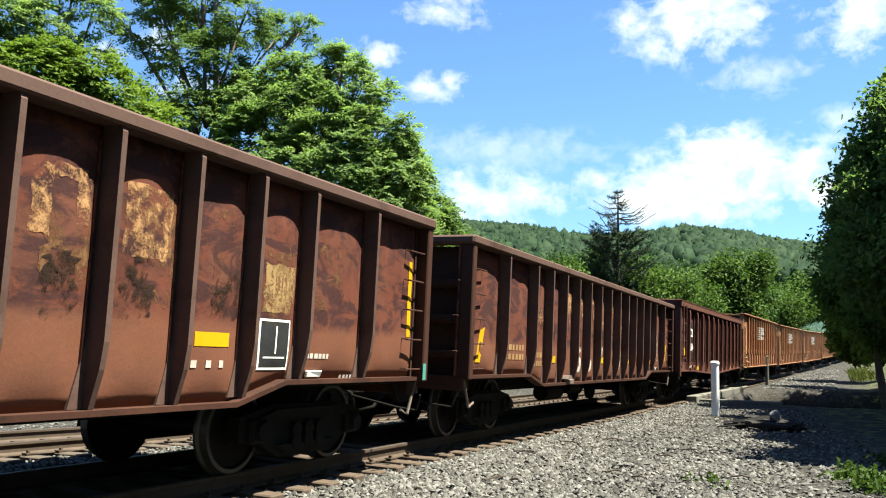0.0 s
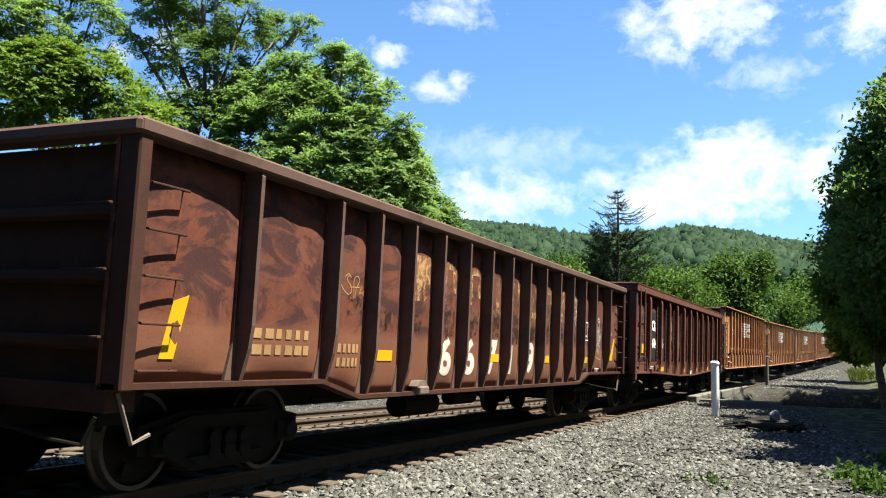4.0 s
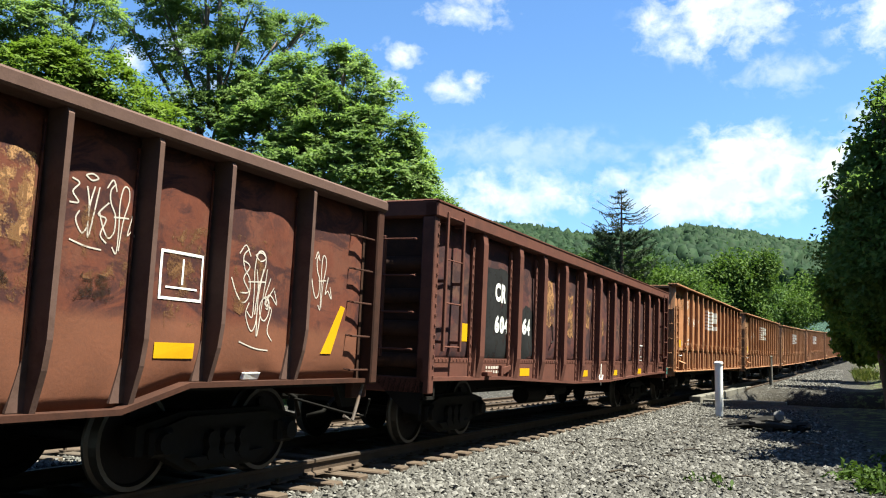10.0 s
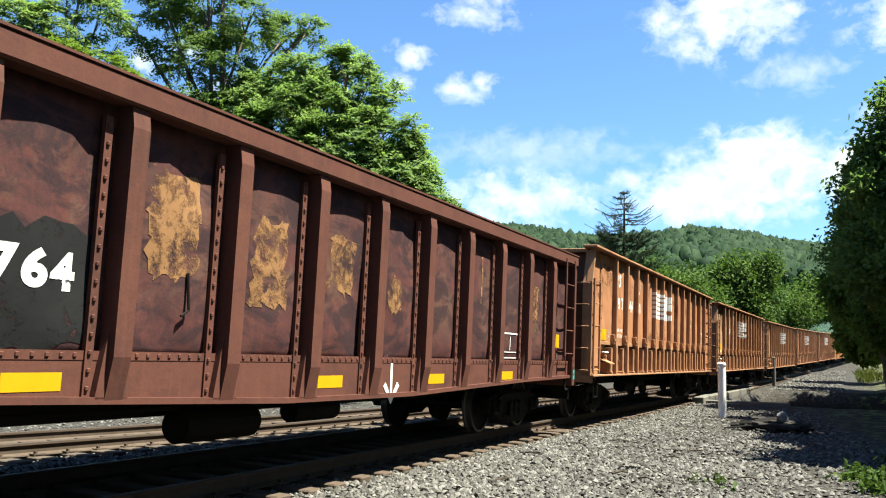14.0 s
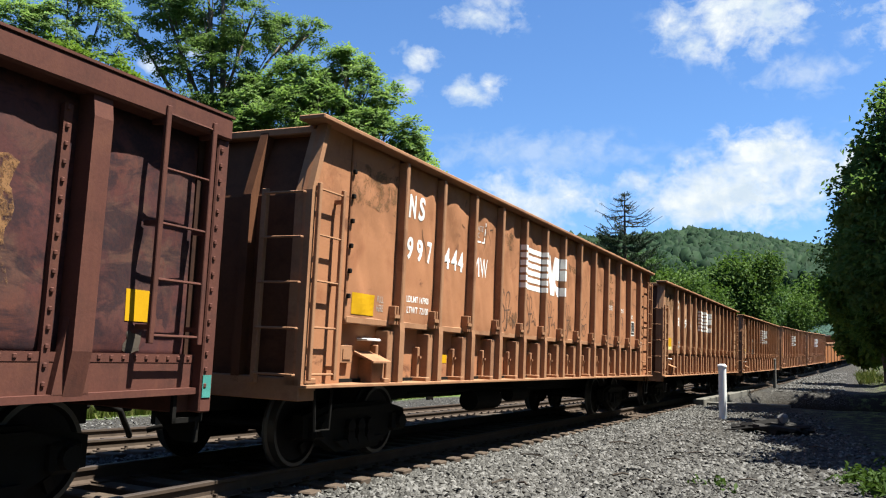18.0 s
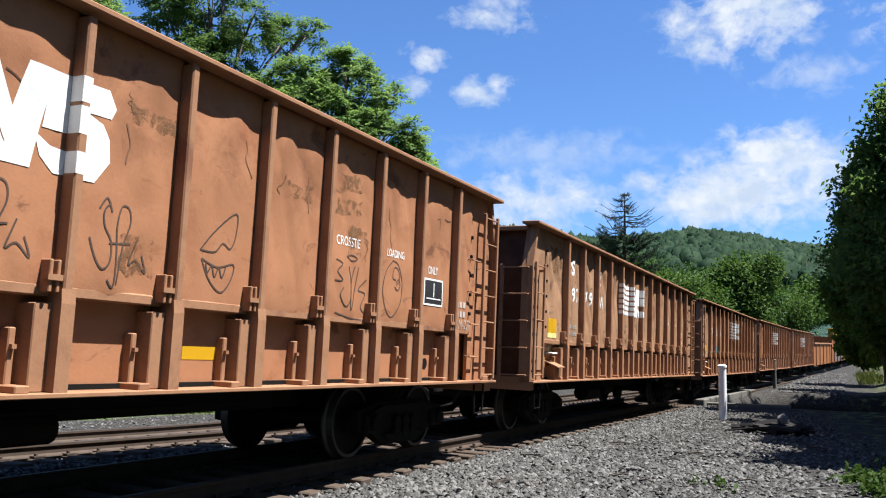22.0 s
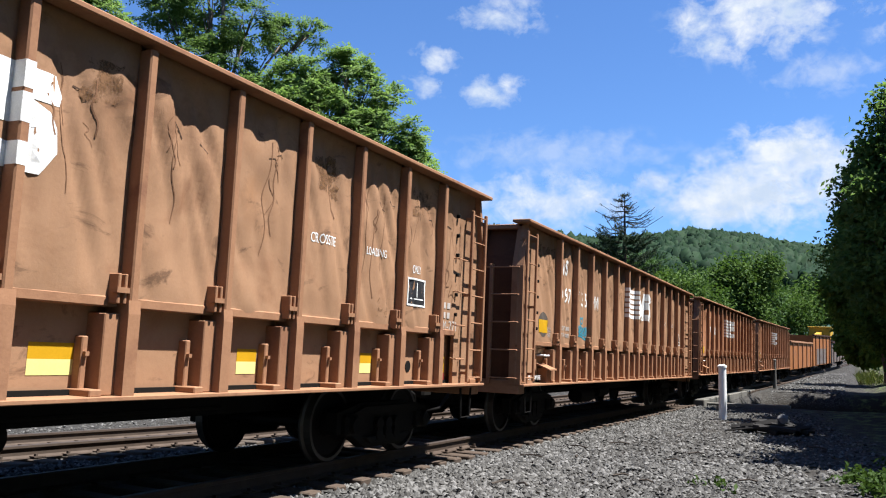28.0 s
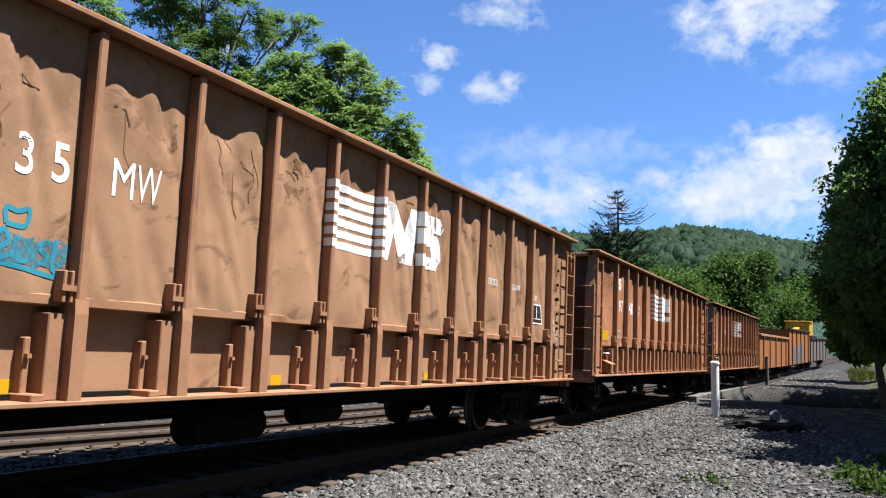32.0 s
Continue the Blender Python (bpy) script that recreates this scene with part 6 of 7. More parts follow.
def frond_cloud(centres, dirs, fronds, pairs, length, leaf, seed):
    """Feathery compound leaves: pairs of leaflets along drooping stalks that spread from each clump."""
    rng = np.random.default_rng(seed)
    n = len(centres) * fronds
    c = np.repeat(centres, fronds, 0)
    out = np.repeat(dirs, fronds, 0)
    d = rng.normal(0, 1, (n, 3)) * (1, 1, 0.35) + out * 0.8
    d /= np.linalg.norm(d, axis=1, keepdims=True)
    L = length * rng.uniform(0.7, 1.25, (n, 1))
    side = np.cross(d, np.array([0, 0, 1.0]) + rng.normal(0, 0.35, (n, 3)))
    side /= np.linalg.norm(side, axis=1, keepdims=True) + 1e-9
    parts = []
    for k in range(pairs):
        t = (k + 0.6) / pairs
        p = c + d * L * t + np.array([0, 0, -1.0]) * L * 0.30 * t * t
        for s in (-1, 1):
            a = side * s * 0.85 + d * 0.5 + np.array([0, 0, -0.25]) + rng.normal(0, 0.12, (n, 3))
            a /= np.linalg.norm(a, axis=1, keepdims=True)
            w = np.cross(a, side * 0.2 * s + np.array([0, 0, 0.75]) + out * 0.9 + rng.normal(0, 0.35, (n, 3)))
            w /= np.linalg.norm(w, axis=1, keepdims=True) + 1e-9
            l = leaf[0] * (0.65 + 0.5 * math.sin(math.pi * t)) * rng.uniform(0.85, 1.15, (n, 1))
            parts.append(np.stack([p, p + a * l * 0.45 - w * leaf[1] * 0.5, p + a * l, p + a * l * 0.45 + w * leaf[1] * 0.5], 1))
    v = np.concatenate(parts).reshape(-1, 3)
    i = np.arange(len(v) // 4)[:, None] * 4
    return v, np.concatenate([i + [0, 1, 2], i + [0, 2, 3]], 1).reshape(-1, 3)


def fast_mesh(name, v, f, mat):
    me = bpy.data.meshes.new(name)
    me.vertices.add(len(v))
    me.vertices.foreach_set("co", np.asarray(v, np.float32).ravel())
    me.loops.add(f.size)
    me.loops.foreach_set("vertex_index", f.astype(np.int32).ravel())
    me.polygons.add(len(f))
    me.polygons.foreach_set("loop_start", np.arange(len(f), dtype=np.int32) * 3)
    me.update()
    me.validate()
    me.materials.append(mat)
    return me


def lobes_points(lobes, count, seed, shell=0.55):
    """Points in the outer part of a set of ellipsoid lobes, thinned by noise so that gaps show."""
    rng = np.random.default_rng(seed)
    w = np.array([l[3] * l[4] * l[5] for l in lobes]) ** 0.7
    pts, dirs = [], []
    while len(pts) < count:
        l = lobes[rng.choice(len(lobes), p=w / w.sum())]
        u = rng.normal(0, 1, 3)
        u /= np.linalg.norm(u)
        r = shell + (1 - shell) * rng.random() ** 0.6
        p = np.array(l[:3]) + u * r * np.array(l[3:6])
        if noise.noise(Vector(p) * 0.9 + Vector((seed, 0, 0))) + 0.55 * noise.noise(Vector(p) * 2.3) < -0.03:
            continue
        pts.append(p)
        dirs.append(u)
    return np.array(pts), np.array(dirs)


def tree(name, label, base, top_r, lobes, clumps, per, leaf, mat, seed, group="", trunk=0.2, category="tree", spread_r=0.18, limbs=True, fronds=0):
    """A tree: tapered trunk, limbs to each lobe, crown of leaflets. base (x, y); lobes in world metres."""
    x, y = base
    z = ground_height(x, y) - 0.1
    root = tagged(new(name), label, category, group)
    rng = random.Random(seed)
    g = Geo()
    cz = max(l[2] for l in lobes)
    tip = Vector((sum(l[0] for l in lobes) / len(lobes), sum(l[1] for l in lobes) / len(lobes), cz))
    b = Vector((x, y, z))
    mid = b.lerp(tip, 0.5) + Vector((rng.uniform(-.4, .4), rng.uniform(-.4, .4), 0))
    g.tube([b, b.lerp(mid, 0.5), mid, mid.lerp(tip, 0.6), tip], trunk, 9, trunk * 0.18)
    part("trunk", g, M_BARK, root, smooth=True)
    if limbs:
        for l in lobes:
            g = Geo()
            c = Vector(l[:3])
            start = b.lerp(tip, min(0.85, max(0.25, (c.z - b.z) / (tip.z - b.z) * 0.72)))
            g.tube([start, start.lerp(c, 0.5) + Vector((0, 0, -0.12 * (c - start).length * 0.3)), c], trunk * 0.38, 6, trunk * 0.1)
            for k in range(5):
                e = c + Vector((rng.uniform(-1, 1) * l[3], rng.uniform(-1, 1) * l[4], rng.uniform(-0.6, 1) * l[5])) * 0.8
                g.tube([start.lerp(c, rng.uniform(0.5, 1)), c.lerp(e, 0.5), e], trunk * 0.11, 5, trunk * 0.03)
            part("limb", g, M_BARK, root, smooth=True)
    p, d = lobes_points(lobes, clumps, seed, 0.72 if fronds else 0.55)
    v, f = frond_cloud(p, d, fronds, per, 0.46, leaf, seed) if fronds else leaf_cloud(p, d, per, leaf[0], leaf[1], spread_r, seed)
    part("crown", fast_mesh("crown", v, f, mat), None, root)
    return root


def polar(az, dist, z=0.0):
    """A place by its bearing (degrees to the right of the line's direction) and distance from the viewpoint."""
    return (dist * math.sin(radians(az)), dist * math.cos(radians(az)), z)


def blob(az, elev, dist, r, ry=None, rz=None):
    """A crown lobe by bearing, height angle and distance from the viewpoint."""
    x, y, _ = polar(az, dist)
    return (x, y, EYE[2] + dist * math.tan(radians(elev)), r, ry or r, rz or r)


# trees behind the far track
G1 = "trees behind the tracks"
tree("leafy_tree", "tall broadleaf tree with feathery bright green leaves behind the tracks", polar(-34, 30)[:2], 3,
     [blob(-32.4, 16.6, 29, 1.1), blob(-34.4, 15.8, 28.5, 1.3), blob(-30.6, 13.8, 28, 1.3), blob(-35.6, 17.6, 30, 1.0), blob(-30.9, 17.6, 29, 0.7), blob(-33, 12.6, 28, 1.7), blob(-29.3, 15.0, 28.5, 0.8),
      blob(-28.6, 12.0, 28, 1.2), blob(-37.0, 13.4, 29, 1.5), blob(-33.8, 18.2, 29, 0.7), blob(-30.2, 10.6, 28, 1.6), blob(-36.0, 10.6, 28, 1.8), blob(-38.6, 16.0, 30, 1.0), blob(-27.4, 9.8, 28, 1.0), blob(-32.2, 18.5, 29, 0.9), blob(-29.7, 16.7, 28.5, 0.85), blob(-28.9, 14.6, 28, 0.9), blob(-27.6, 11.7, 28, 0.8)], 1900, 5, (0.17, 0.07), M_LEAF, 21, G1, 0.22, fronds=5)
tree("leafy_tree", "small round broadleaf tree beside the large ones", polar(-26, 34)[:2], 3,
     [blob(-26.4, 9.9, 33, 0.8), blob(-25.4, 9.4, 34, 0.7), blob(-27.2, 9.0, 33, 0.9), blob(-25.3, 7.8, 34, 0.9), blob(-26.6, 7.2, 33, 1.2)], 400, 5, (0.18, 0.072), M_LEAF_MID, 22, G1, 0.15, fronds=5)
tree("leafy_tree", "tall open-crowned tree with bare dark limbs showing", polar(-41, 32)[:2], 3,
     [blob(-41.4, 21.8, 31, 1.3), blob(-38.8, 21.4, 31, 1.0), blob(-43.0, 18.8, 31, 0.9), blob(-40.0, 17.4, 31, 1.0), blob(-36.4, 20.6, 32, 0.7), blob(-44.4, 21.6, 31, 0.9), blob(-38.2, 16.2, 31, 0.9), blob(-42.0, 25.0, 32, 1.8), blob(-34.9, 20.9, 32, 0.5), blob(-44.0, 15.6, 31, 1.0), blob(-41.4, 14.6, 31, 1.1), blob(-46.0, 19.8, 31, 0.7)],
     950, 5, (0.165, 0.06), M_LEAF_MID, 23, G1, 0.24, fronds=5)
tree("leafy_tree", "yellow-green bush tree behind the tracks", polar(-48, 24)[:2], 3,
     [blob(-48.2, 16.6, 24, 0.8), blob(-50.4, 16.6, 24, 0.8), blob(-46.2, 15.2, 24, 0.8), blob(-52.0, 15.4, 24, 1.0), blob(-49, 14.5, 24, 1.1), blob(-44.4, 13.4, 25, 0.9)], 460, 5, (0.165, 0.07), M_LEAF_YOUNG, 24, G1, 0.15, fronds=5)
tree("leafy_tree", "thin feathery tree top behind the yellow-green one", polar(-49.5, 30)[:2], 3,
     [blob(-48.2, 20.2, 30, 0.7), blob(-50.6, 19.0, 30, 0.9), blob(-52.8, 19.0, 30, 0.8), blob(-47.0, 18.8, 30, 0.5), blob(-49.4, 22.2, 30, 0.6), blob(-53.5, 17, 30, 1.0)], 380, 5, (0.165, 0.06), M_LEAF, 25, G1, 0.12, fronds=5)

# trees on the near side, in shade
for k, (az, dist, lobes) in enumerate((
        (3.2, 27, [blob(3.3, 15.4, 26, 0.75), blob(2.6, 13.2, 26, 0.85), blob(1.2, 10.6, 26, 0.75), blob(0.4, 9.4, 26, 0.5), blob(3.2, 10.0, 25, 1.3), blob(1.0, 7.2, 26, 0.85), blob(2.6, 6.6, 25, 1.5), blob(4.9, 13, 25, 1.5), blob(5.2, 7, 24, 1.6),
                   blob(2.8, 4.4, 26, 0.9), blob(-0.4, 10.4, 26, 0.4), blob(1.4, 12.6, 26, 0.5), blob(4.2, 3.4, 25, 1.0)]),
        (2.6, 38, [blob(0.4, 5.0, 38, 1.2), blob(1.8, 8.2, 37, 1.4), blob(0.9, 3.6, 38, 1.0), blob(2.8, 3.2, 36, 1.4), blob(-0.3, 6.8, 38, 0.7), blob(-0.7, 5.4, 38, 0.5), blob(3.4, 2.2, 36, 0.9)]),
        (2.8, 52, [blob(0.7, 4.4, 54, 1.8), blob(1.9, 2.9, 52, 1.4), blob(2.6, 5.0, 52, 2.2), blob(-0.3, 4.2, 55, 1.1)]),
        # Next three: unseen trees added right of the view to shade the gravel.
        (13.5, 25, [blob(12, 14, 24, 1.9), blob(15, 9, 25, 2.2), blob(13, 8, 25, 1.8), blob(16, 16, 25, 2.0)]),
        (8.0, 33, [blob(7, 10, 32, 2.4), blob(9, 6, 33, 2.6), blob(6, 5, 33, 1.9), blob(8, 13, 33, 2.2)]),
        (6.0, 44, [blob(5, 8, 43, 2.8), blob(6.5, 5, 44, 3.0), blob(4, 4, 45, 2.0)]),
        (1.9, 66, [blob(0.7, 1.6, 66, 1.4), blob(2.0, 1.9, 64, 1.5), blob(0.5, 3.2, 66, 1.5), blob(1.8, 3.8, 64, 2.0)]),
        # Unseen row of stacked crowns, sized to cast shade over gravel and gully.
        *[(math.degrees(math.atan2(4.4, yc)), yc, [(4.0 + 0.15 * n, yc + dy, z, 1.6, 1.9, 1.5) for n, z in enumerate(zs) for dy in (-1.9, 1.6)]) for yc, zs in (
            (18.5, (3.0, 4.8, 6.6, 8.4)), (22.5, (3.0, 5.0, 7.0, 9.0)), (26.5, (3.0, 5.2, 7.4, 9.4)), (31, (3.4, 6.0, 8.6, 11.0)), (35, (4.0, 6.5, 9.0, 11.6, 14.2, 16.4)), (39, (4.0, 6.5, 9.0, 11.6, 14.2, 16.6)), (43, (4.0, 6.5, 9.0, 11.6, 14.2, 16.6)), (47, (4.0, 6.5, 9.0, 11.6, 14.2, 16.0)))])):
    tree("shade_tree", "dense dark green broadleaf tree shading the gravel", polar(az, dist)[:2], 3, lobes, 1000 if k == 0 else 900 if k < 7 else 1300, 22 if k < 3 else 11, (0.19, 0.115) if k == 0 else (0.21, 0.12) if k < 3 else (0.5, 0.36), (M_LEAF_MID if k == 0 else M_LEAF_DARK), 40 + k, "trees beside the path", 0.2, spread_r=0.15 if k == 0 else 0.27)

# unseen trees added along the path and behind the viewpoint to block skylight
for k, (x, y, h) in enumerate(((10.5, 4, 11), (11, -4, 12), (8.5, -11, 11), (1, -14, 12), (-7, -16, 12), (-15, -14, 12), (12, 11, 13), (13, 18, 13), (13, 26, 13), (13, 34, 13), (12, 42, 13), (-21, -6, 12), (-24, 5, 12))):
    rng = random.Random(500 + k)
    lobes = [(x + rng.uniform(-2, 2), y + rng.uniform(-2, 2), h * rng.uniform(0.25, 0.9), rng.uniform(1.8, 2.6), rng.uniform(1.8, 2.6), rng.uniform(1.8, 2.4)) for _ in range(9)]
    tree("shade_tree", "unseen dense dark green broadleaf tree added to block skylight", (x, y), 3, lobes, 520, 10, (0.5, 0.34), M_LEAF_DARK, 520 + k, "trees beside the path", 0.22, spread_r=0.35)

# middle distance trees beyond the bend
MID = [(-24.2, 60, 8.6, 2.6, 2), (-22.5, 64, 7.4, 3.2, 1), (-20.0, 70, 7.2, 3.4, 0), (-17.6, 76, 7.0, 3.6, 1), (-15.8, 84, 7.2, 3.6, 0), (-14.4, 86, 7.6, 3.0, 0), (-12.0, 86, 7.4, 3.0, 0), (-11.2, 78, 6.2, 2.8, 2), (-10.0, 82, 6.0, 3.0, 1), (-8.4, 88, 5.8, 3.4, 1),
       (-6.4, 84, 7.2, 2.6, 2), (-5.2, 92, 6.0, 3.4, 0), (-3.6, 90, 4.6, 3.0, 1), (-2.0, 76, 5.6, 2.4, 2), (-1.0, 70, 4.2, 2.4, 0), (-7.2, 116, 6.6, 4.6, 1), (-12.8, 115, 7.6, 4.6, 0), (-9.6, 120, 7.0, 4.6, 0), (-2.8, 190, 5.6, 6.0, 0), (-1.2, 200, 5.4, 6.0, 1), (0.3, 215, 5.6, 6.5, 0), (1.6, 235, 5.6, 6.5, 0), (-4.2, 150, 5.2, 5.0, 1), (-1.7, 196, 3.6, 5.0, 0), (-0.6, 205, 3.4, 5.0, 0)]
for k, (az, dist, el, r, kind) in enumerate(MID):
    rng = random.Random(k)
    near = dist
    while polar(az, dist)[0] > along(polar(az, dist)[1]).x - 10.5:
        dist += 4
    r *= dist / near
    lob = [blob(az, el - math.degrees(r / dist), dist, r * 0.8)]
    for _ in range(6):
        lob.append(blob(az + rng.uniform(-1, 1) * math.degrees(r / dist), el - math.degrees(r / dist) * rng.uniform(0.6, 2.6), dist + rng.uniform(-1.5, 1.5), r * rng.uniform(0.4, 0.6)))
    tree("far_tree", "leafy tree in the middle distance beyond the train", polar(az, dist)[:2], 3, lob, 900, 8, (0.42 * dist / near, 0.22 * dist / near), (M_LEAF_FAR_MID, M_LEAF_FAR, M_LEAF_FAR)[kind], 70 + k, "trees beyond the bend", 0.25, spread_r=0.45 * dist / near, limbs=False)


def conifer(az, dist, top_el, low_el):
    """A spruce with an open, half-bare top."""
    x, y, _ = polar(az, dist)
    zt, zl = EYE[2] + dist * math.tan(radians(top_el)), EYE[2] + dist * math.tan(radians(low_el))
    root = tagged(new("conifer"), "tall sparse spruce with half-bare upper branches", "tree")
    g = Geo().tube([(x, y, ground_height(x, y)), (x, y, zl), (x, y, zt)], 0.28, 8, 0.03)
    part("trunk", g, M_DEADWOOD, root)
    rng = random.Random(2)
    g, pts, dirs = Geo(), [], []
    z = zt - 0.3
    while z > zl - 6:
        w = min((zt - z) * 1.02 + 0.25, 3.8) if z > zt - 5 else 3.6
        for k in range(7):
            a = rng.uniform(0, 6.28)
            L = w * rng.uniform(0.6, 1.1)
            e = Vector((x + math.cos(a) * L, y + math.sin(a) * L, z + L * rng.uniform(0.05, 0.36)))
            m = Vector((x, y, z)).lerp(e, 0.55) - Vector((0, 0, 0.16 * L))
            g.tube([(x, y, z), m, e], 0.05, 4, 0.02)
            dense = 3 if z > zt - 4.0 else 50
            for _ in range(dense):
                q = rng.uniform(0.2, 1.0)
                p = Vector((x, y, z)).lerp(m, q / 0.55) if q < 0.55 else m.lerp(e, (q - 0.55) / 0.45)
                pts.append((p.x, p.y, p.z - 0.03))
                dirs.append((math.cos(a), math.sin(a), 0.1))
        z -= 0.5
    tagged(part("branchwork", g, M_DEADWOOD, root), kind="stuff")
    v, f = leaf_cloud(np.array(pts), np.array(dirs), 5, 0.34, 0.055, 0.09, 6, 0.25)
    part("needles", fast_mesh("needles", v, f, M_NEEDLE), None, root)
    return root


conifer(-13.3, 82, 11.15, 7.7)


def hill(name, label, dist0, dist1, ridge, seed, cell):
    """A wooded ridge: crowns as rounded bumps on the slope. ridge: bearing and height angle of the skyline."""
    az = np.linspace(-75, 40, 620)
    top = np.interp(az, [r[0] for r in ridge], [r[1] for r in ridge])
    rr = np.linspace(0, 1, 90)
    rng = np.random.default_rng(seed)
    verts = []
    for a, el in zip(az, top):
        for t in rr:
            d = dist0 + (dist1 - dist0) * t
            h = dist1 * math.tan(radians(el)) * (t ** 0.8)
            x, y = d * math.sin(radians(a)), d * math.cos(radians(a))
            q = Vector((x / cell, y / cell, seed))
            dd = noise.voronoi(q)[0]
            b = max(0.0, 1 - dd[0] * 1.15) ** 0.6
            verts.append((x, y, h - 2 + cell * 0.62 * b + noise.noise(q * 0.3) * cell * 0.5 + noise.noise(q * 3.0) * cell * 0.16))
    n = len(rr)
    f = np.array([(i * n + j, i * n + j + 1, (i + 1) * n + j + 1, (i + 1) * n + j) for i in range(len(az) - 1) for j in range(n - 1)])
    g = Geo()
    g.v, g.f, g.mi = verts, [tuple(q) for q in f.tolist()], [0] * len(f)
    return thing(name, g, M_FOREST, label, "hill", kind="structure", smooth=True)


RIDGE = [(-75, 6.5), (-40, 8.0), (-24.3, 8.3), (-21, 8.2), (-18.6, 7.9), (-15.1, 7.45), (-12, 7.6), (-10.5, 7.8), (-8.8, 7.95), (-6, 7.6), (-4, 7.1), (-2.4, 6.8), (2, 6.0), (12, 6.3), (40, 7.5)]
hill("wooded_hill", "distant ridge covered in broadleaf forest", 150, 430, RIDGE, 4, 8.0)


def hill_woods(count, seed):
    """Broadleaf crowns standing on the ridge: lumpy domes, each with a loose fringe of leaf sprays."""
    rng = np.random.default_rng(seed)
    az = rng.uniform(-32, 6, count)
    t = 1 - rng.random(count) ** 1.5 * 0.75
    el = np.interp(az, [r[0] for r in RIDGE], [r[1] for r in RIDGE])
    d = 150 + 280 * t
    h = 430 * np.tan(np.radians(el)) * t ** 0.8
    size = rng.uniform(1.8, 4.0, count)
    c = np.stack([d * np.sin(np.radians(az)), d * np.cos(np.radians(az)), h + size * 0.75], 1)
    rings, turns = 6, 10
    th = np.linspace(0.12, 2.3, rings)
    ph = np.arange(turns) * 2 * math.pi / turns
    u = np.array([(math.sin(a) * math.cos(b), math.sin(a) * math.sin(b), math.cos(a) * 1.15) for a in th for b in ph])
    lump = 1 + rng.normal(0, 0.19, (count, len(u), 1))
    v = (c[:, None, :] + u[None] * lump * size[:, None, None]).reshape(-1, 3)
    quad = np.array([(i * turns + k, (i + 1) * turns + k, (i + 1) * turns + (k + 1) % turns, i * turns + (k + 1) % turns) for i in range(rings - 1) for k in range(turns)])
    tri = np.concatenate([quad[:, [0, 1, 2]], quad[:, [0, 2, 3]], np.array([(0, k, k + 1) for k in range(1, turns - 1)])])
    f = (np.arange(count)[:, None, None] * len(u) + tri[None]).reshape(-1, 3)
    me = fast_mesh("hill_woods", v, f, M_WOODS)
    thing("hill_woods", me, None, "dense broadleaf woods on the distant ridge", "woods", kind="stuff")
    k = 34
    n = rng.normal(0, 1, (count * k, 3))
    n /= np.linalg.norm(n, axis=1, keepdims=True)
    n[:, 2] = np.abs(n[:, 2]) - 0.2
    p = np.repeat(c, k, 0) + n * np.repeat(size, k)[:, None] * (1.02, 1.02, 1.15)
    v, f = leaf_cloud(p, n, 2, 0.85, 0.6, 0.40, seed, 0.2)
    thing("hill_leaves", fast_mesh("hill_leaves", v, f, M_WOODS), None, "leaf sprays over the woods on the ridge", "leaves", kind="stuff")


hill_woods(3600, 12)


def grass(name, label, boxes, count, h, seed, mat, w=0.012):
    rng = np.random.default_rng(seed)
    V, F = [], []
    per = count // len(boxes)
    for x0, x1, y0, y1 in boxes:
        x, y = rng.uniform(x0, x1, per), rng.uniform(y0, y1, per)
        for a, b in zip(x, y):
            z = ground_height(a, b) - 0.02
            q, hh, lean = rng.uniform(0, 6.28), h * rng.uniform(0.4, 1.2), rng.normal(0, 0.3, 2) * h
            c, s = math.cos(q) * w, math.sin(q) * w
            n = len(V)
            V += [(a - c, b - s, z), (a + c, b + s, z), (a + lean[0] * 0.4 + c * .7, b + lean[1] * 0.4 + s * .7, z + hh * 0.6), (a + lean[0], b + lean[1], z + hh)]
            F += [(n, n + 1, n + 2), (n, n + 2, n + 3)]
    me = fast_mesh(name, np.array(V), np.array(F), mat)
    return thing(name, me, None, label, "grass", kind="stuff")


grass("lineside_grass", "sunlit yellow-green grass beyond the far track", [(-25, -16.0, 12, 40), (-19, -15.9, 12, 30)], 22000, 0.35, 9, M_GRASS, 0.03)
grass("bank_grass", "dry weeds on the shaded bank by the path", [(0.4, 2.0, 66, 90)], 800, 0.6, 10, M_GRASS, 0.02)


def weed(x, y, r, n, seed):
    p = np.random.default_rng(seed)
    c = np.stack([x + p.normal(0, r * 0.5, n), y + p.normal(0, r * 0.5, n), np.zeros(n)], 1)
    for q in c:
        q[2] = ground_height(q[0], q[1]) + abs(p.normal(0.03, 0.05))
    v, f = leaf_cloud(c, np.tile([0, 0, 0.6], (n, 1)), 7, 0.10, 0.05, 0.05, seed, 0)
    thing("weed_clump", fast_mesh("weed_clump", v, f, M_WEED), None, "bright green weeds growing out of gravel", "weeds", "weeds on the gravel", "stuff")


for k, (x, y, r, n) in enumerate(((0.35, 11.6, 0.35, 90), (0.10, 12.6, 0.3, 50), (0.8, 11.9, 0.5, 120), (0.95, 13.1, 0.35, 110), (0.75, 14.6, 0.4, 60), (-1.55, 11.0, 0.25, 7))):
    weed(x, y, r, n, 30 + k)

# ------------------------------------------------------------------ clouds, drifting slowly
clouds = tagged(new("cloud_bank"), "white summer cumulus drifting across a blue sky", "clouds", "", "structure")
CLOUD_R = 2600.0


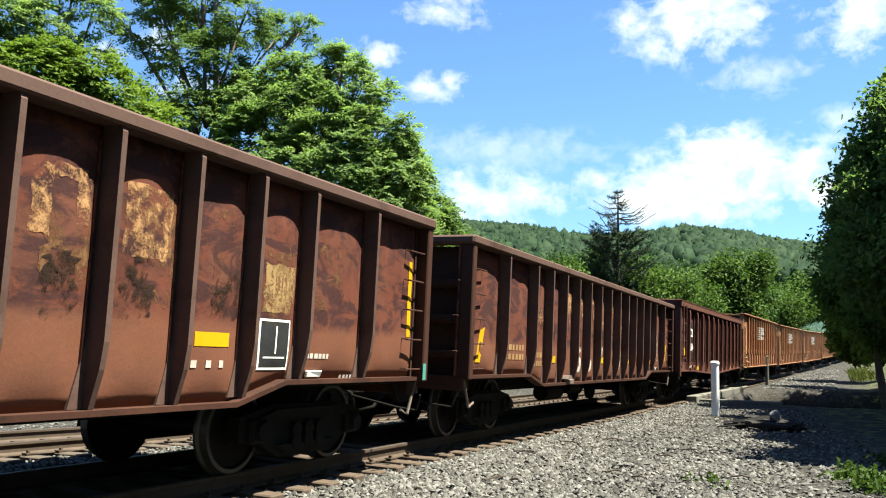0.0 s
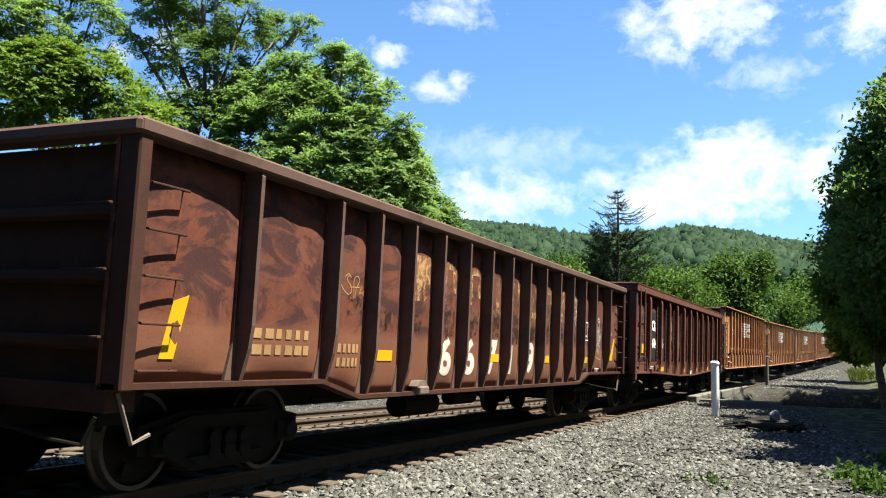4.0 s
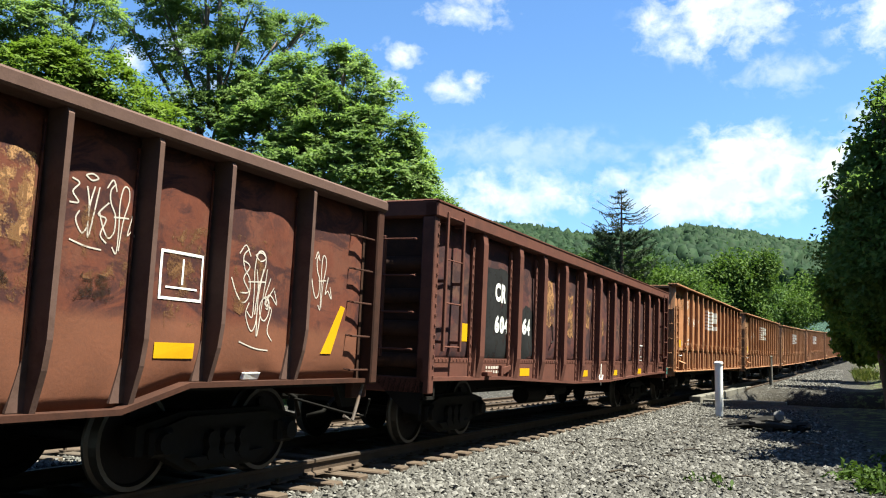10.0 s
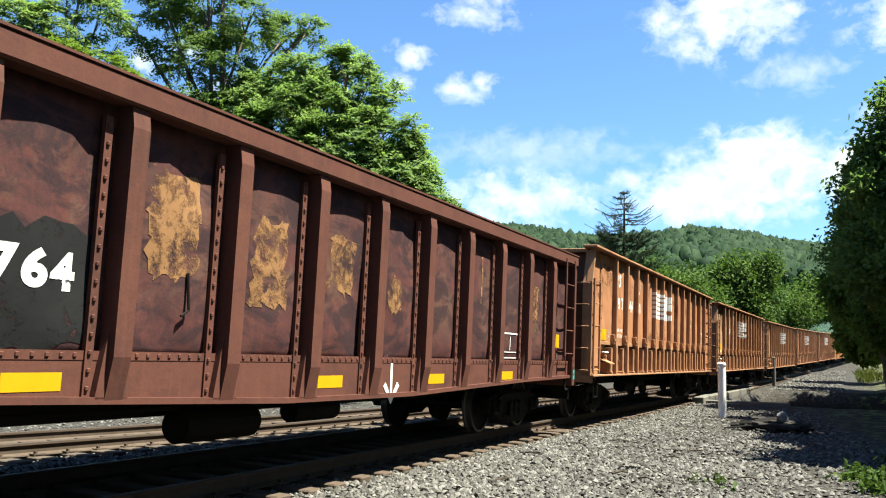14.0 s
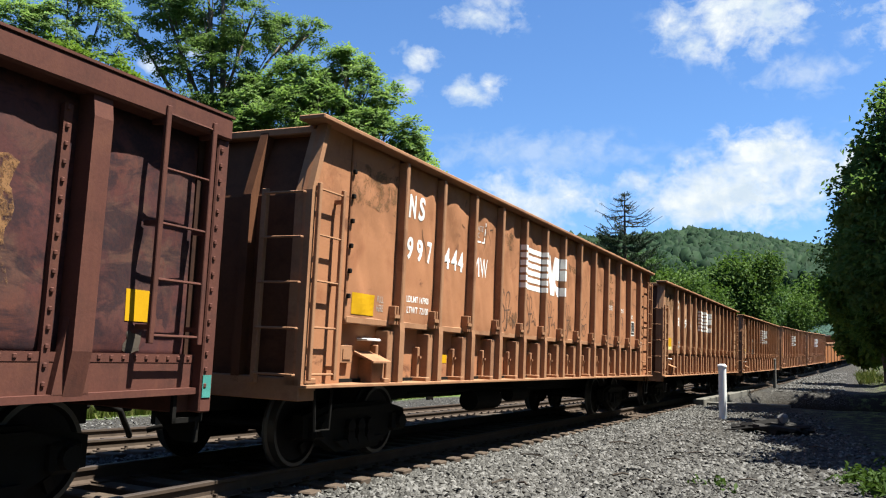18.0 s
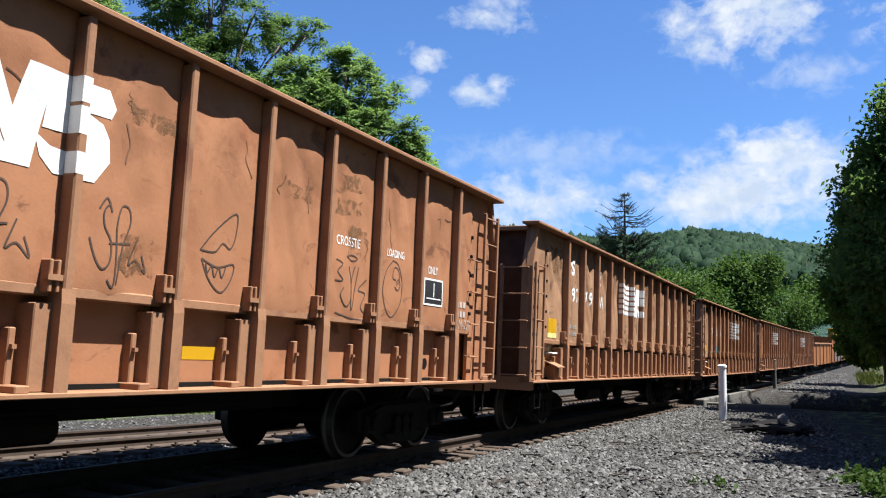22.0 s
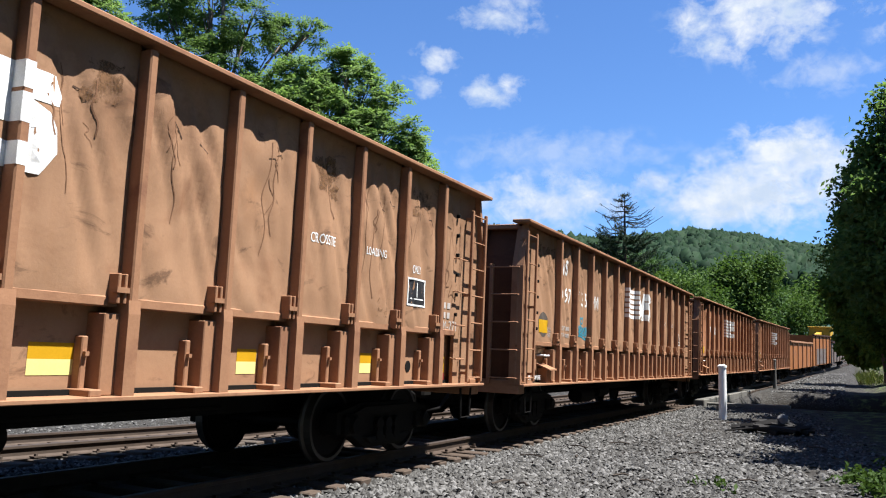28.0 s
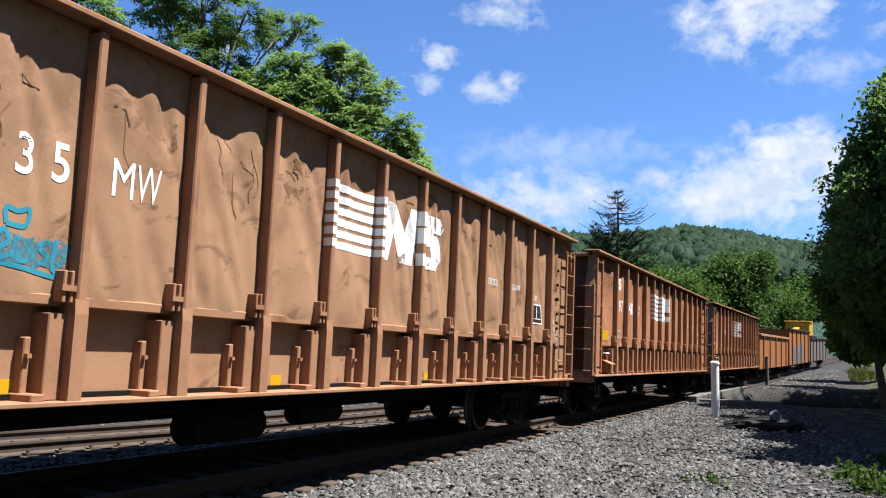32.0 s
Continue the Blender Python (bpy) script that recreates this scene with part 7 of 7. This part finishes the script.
def cloud(az, el, w, h, alpha=1.0, grain=1.0):
    """A cloud by bearing, height angle and its half width and height in degrees."""
    d = Vector(polar(az, 1.0)) * math.cos(radians(el)) + Vector((0, 0, math.sin(radians(el))))
    n = 24
    g = Geo()
    v = [(0, 0, 0)] + [(math.cos(2 * math.pi * k / n), math.sin(2 * math.pi * k / n), 0) for k in range(n)]
    g.put(v, [(0, 1 + k, 1 + (k + 1) % n) for k in range(n)])
    ob = part("cloud", g, M_CLOUD, clouds)
    place = d * CLOUD_R
    q = (-d).to_track_quat("Z", "Y").to_matrix().to_4x4()
    sx, sy = CLOUD_R * math.tan(radians(w)), CLOUD_R * math.tan(radians(h))
    ob.matrix_local = Matrix.Translation(place) @ q @ Matrix.Diagonal((sx, sy, 1, 1))
    ob.color = (grain * w / 2.6, grain * h / 2.2, 0.58 + min(0.22, w * h * 0.011), alpha)
    ob.visible_shadow = False
    return ob


for az, el, w, h, al in ((-8.6, 21.6, 6.4, 3.6, 1.0), (-6.5, 22.6, 5.0, 3.0, 1.0), (2.2, 21.0, 5.0, 3.6, 1.0), (-8.6, 11.0, 8.0, 3.8, 1.0), (-7.0, 13.2, 5.5, 3.0, 1.0), (-2.0, 11.6, 6.0, 3.4, 1.0), (-10.5, 10.6, 6, 2.6, 1.0),
                         (-23.0, 10.6, 7.0, 3.0, 0.8), (-19.0, 10.6, 4.6, 2.2, 0.9), (-14.8, 11.6, 2.8, 1.7, 0.9), (-29.6, 19.9, 2.2, 1.7, 0.9), (-30.2, 18.2, 2.2, 1.4, 0.8), (-25.8, 17.9, 3.6, 1.7, 0.9), (-25.2, 22.6, 4.2, 1.9, 0.8),
                         (-4.2, 17.9, 5.4, 1.8, 0.45), (1.0, 15.0, 4.4, 1.5, 0.55), (-44.4, 19.4, 2.2, 1.7, 0.9), (-21, 13.8, 10, 2.2, 0.35), (3, 11, 5, 3.5, 0.9), (-42, 16.5, 3, 2, 0.8), (-47.0, 18.2, 1.6, 1.4, 0.9)):
    cloud(az, el, w, h, al)


def bird():
    root = tagged(new("bird"), "small dark bird in flight across the sky", "bird")
    g = Geo().tube([(0, -0.11, 0), (0, -0.05, 0.005), (0, 0.03, 0.005), (0, 0.10, 0)], 0.028, 8)
    part("body", g, M_SCRAP, root, smooth=True)
    for s in (-1, 1):
        part("wing", Geo().prism([(0.0, -0.045), (s * 0.10, -0.02), (s * 0.20, 0.05), (s * 0.10, 0.055), (0.0, 0.05)], 0.0, 0.008, "z"), M_SCRAP, root)
    part("tail", Geo().prism([(-0.015, -0.10), (0.015, -0.10), (0.04, -0.19), (-0.04, -0.19)], 0.0, 0.006, "z"), M_SCRAP, root)
    return root


flyer = bird()

# ------------------------------------------------------------------ movement
def motions():
    times = [k for k in range(33)]
    for root, start, length in TRAIN:
        walk(root, [(t, on_track(start - travelled(t), length) @ pose(0, 0, SPRING.get(root.name, 0.0))) for t in times])
    walk(crane, [(t, on_track(169.8 - travelled(t), 16.0) @ pose(0, -4.0, 2.9)) for t in times])
    step = 0.14
    n = int(32 / step) + 1
    ts = [32.0 * k / n for k in range(n + 1)]
    turns = [travelled(t) / 0.422 for t in ts]
    for w, dy in ROLLING:
        walk(w, [(t, Matrix.Translation((0, dy, 0.45)) @ Matrix.Rotation(a, 4, "X")) for t, a in zip(ts, turns)])
    way = [(0.0, -13.2, 17.6, 6.0), (11.8, -13.0, 17.7, 6.1), (12.0, -10.4, 18.9, 6.4), (12.2, -7.79, 20.11, 6.39), (12.3, -6.55, 20.7, 6.35), (12.4, -5.25, 21.33, 6.1),
           (12.5, -3.9, 22.03, 5.62), (12.6, -2.66, 22.66, 5.19), (12.7, -1.34, 23.33, 4.79), (12.9, 0.9, 24.5, 4.4), (13.1, 1.6, 25.0, 4.3), (32.0, 1.7, 25.1, 4.3)]
    walk(flyer, [(t, pose(x, y, z, -12, 20, -65)) for t, x, y, z in way])
    walk(clouds, [(t, Matrix.Rotation(radians(-0.125 * t), 4, "Z")) for t in (0.0, 16.0, 32.0)])


motions()
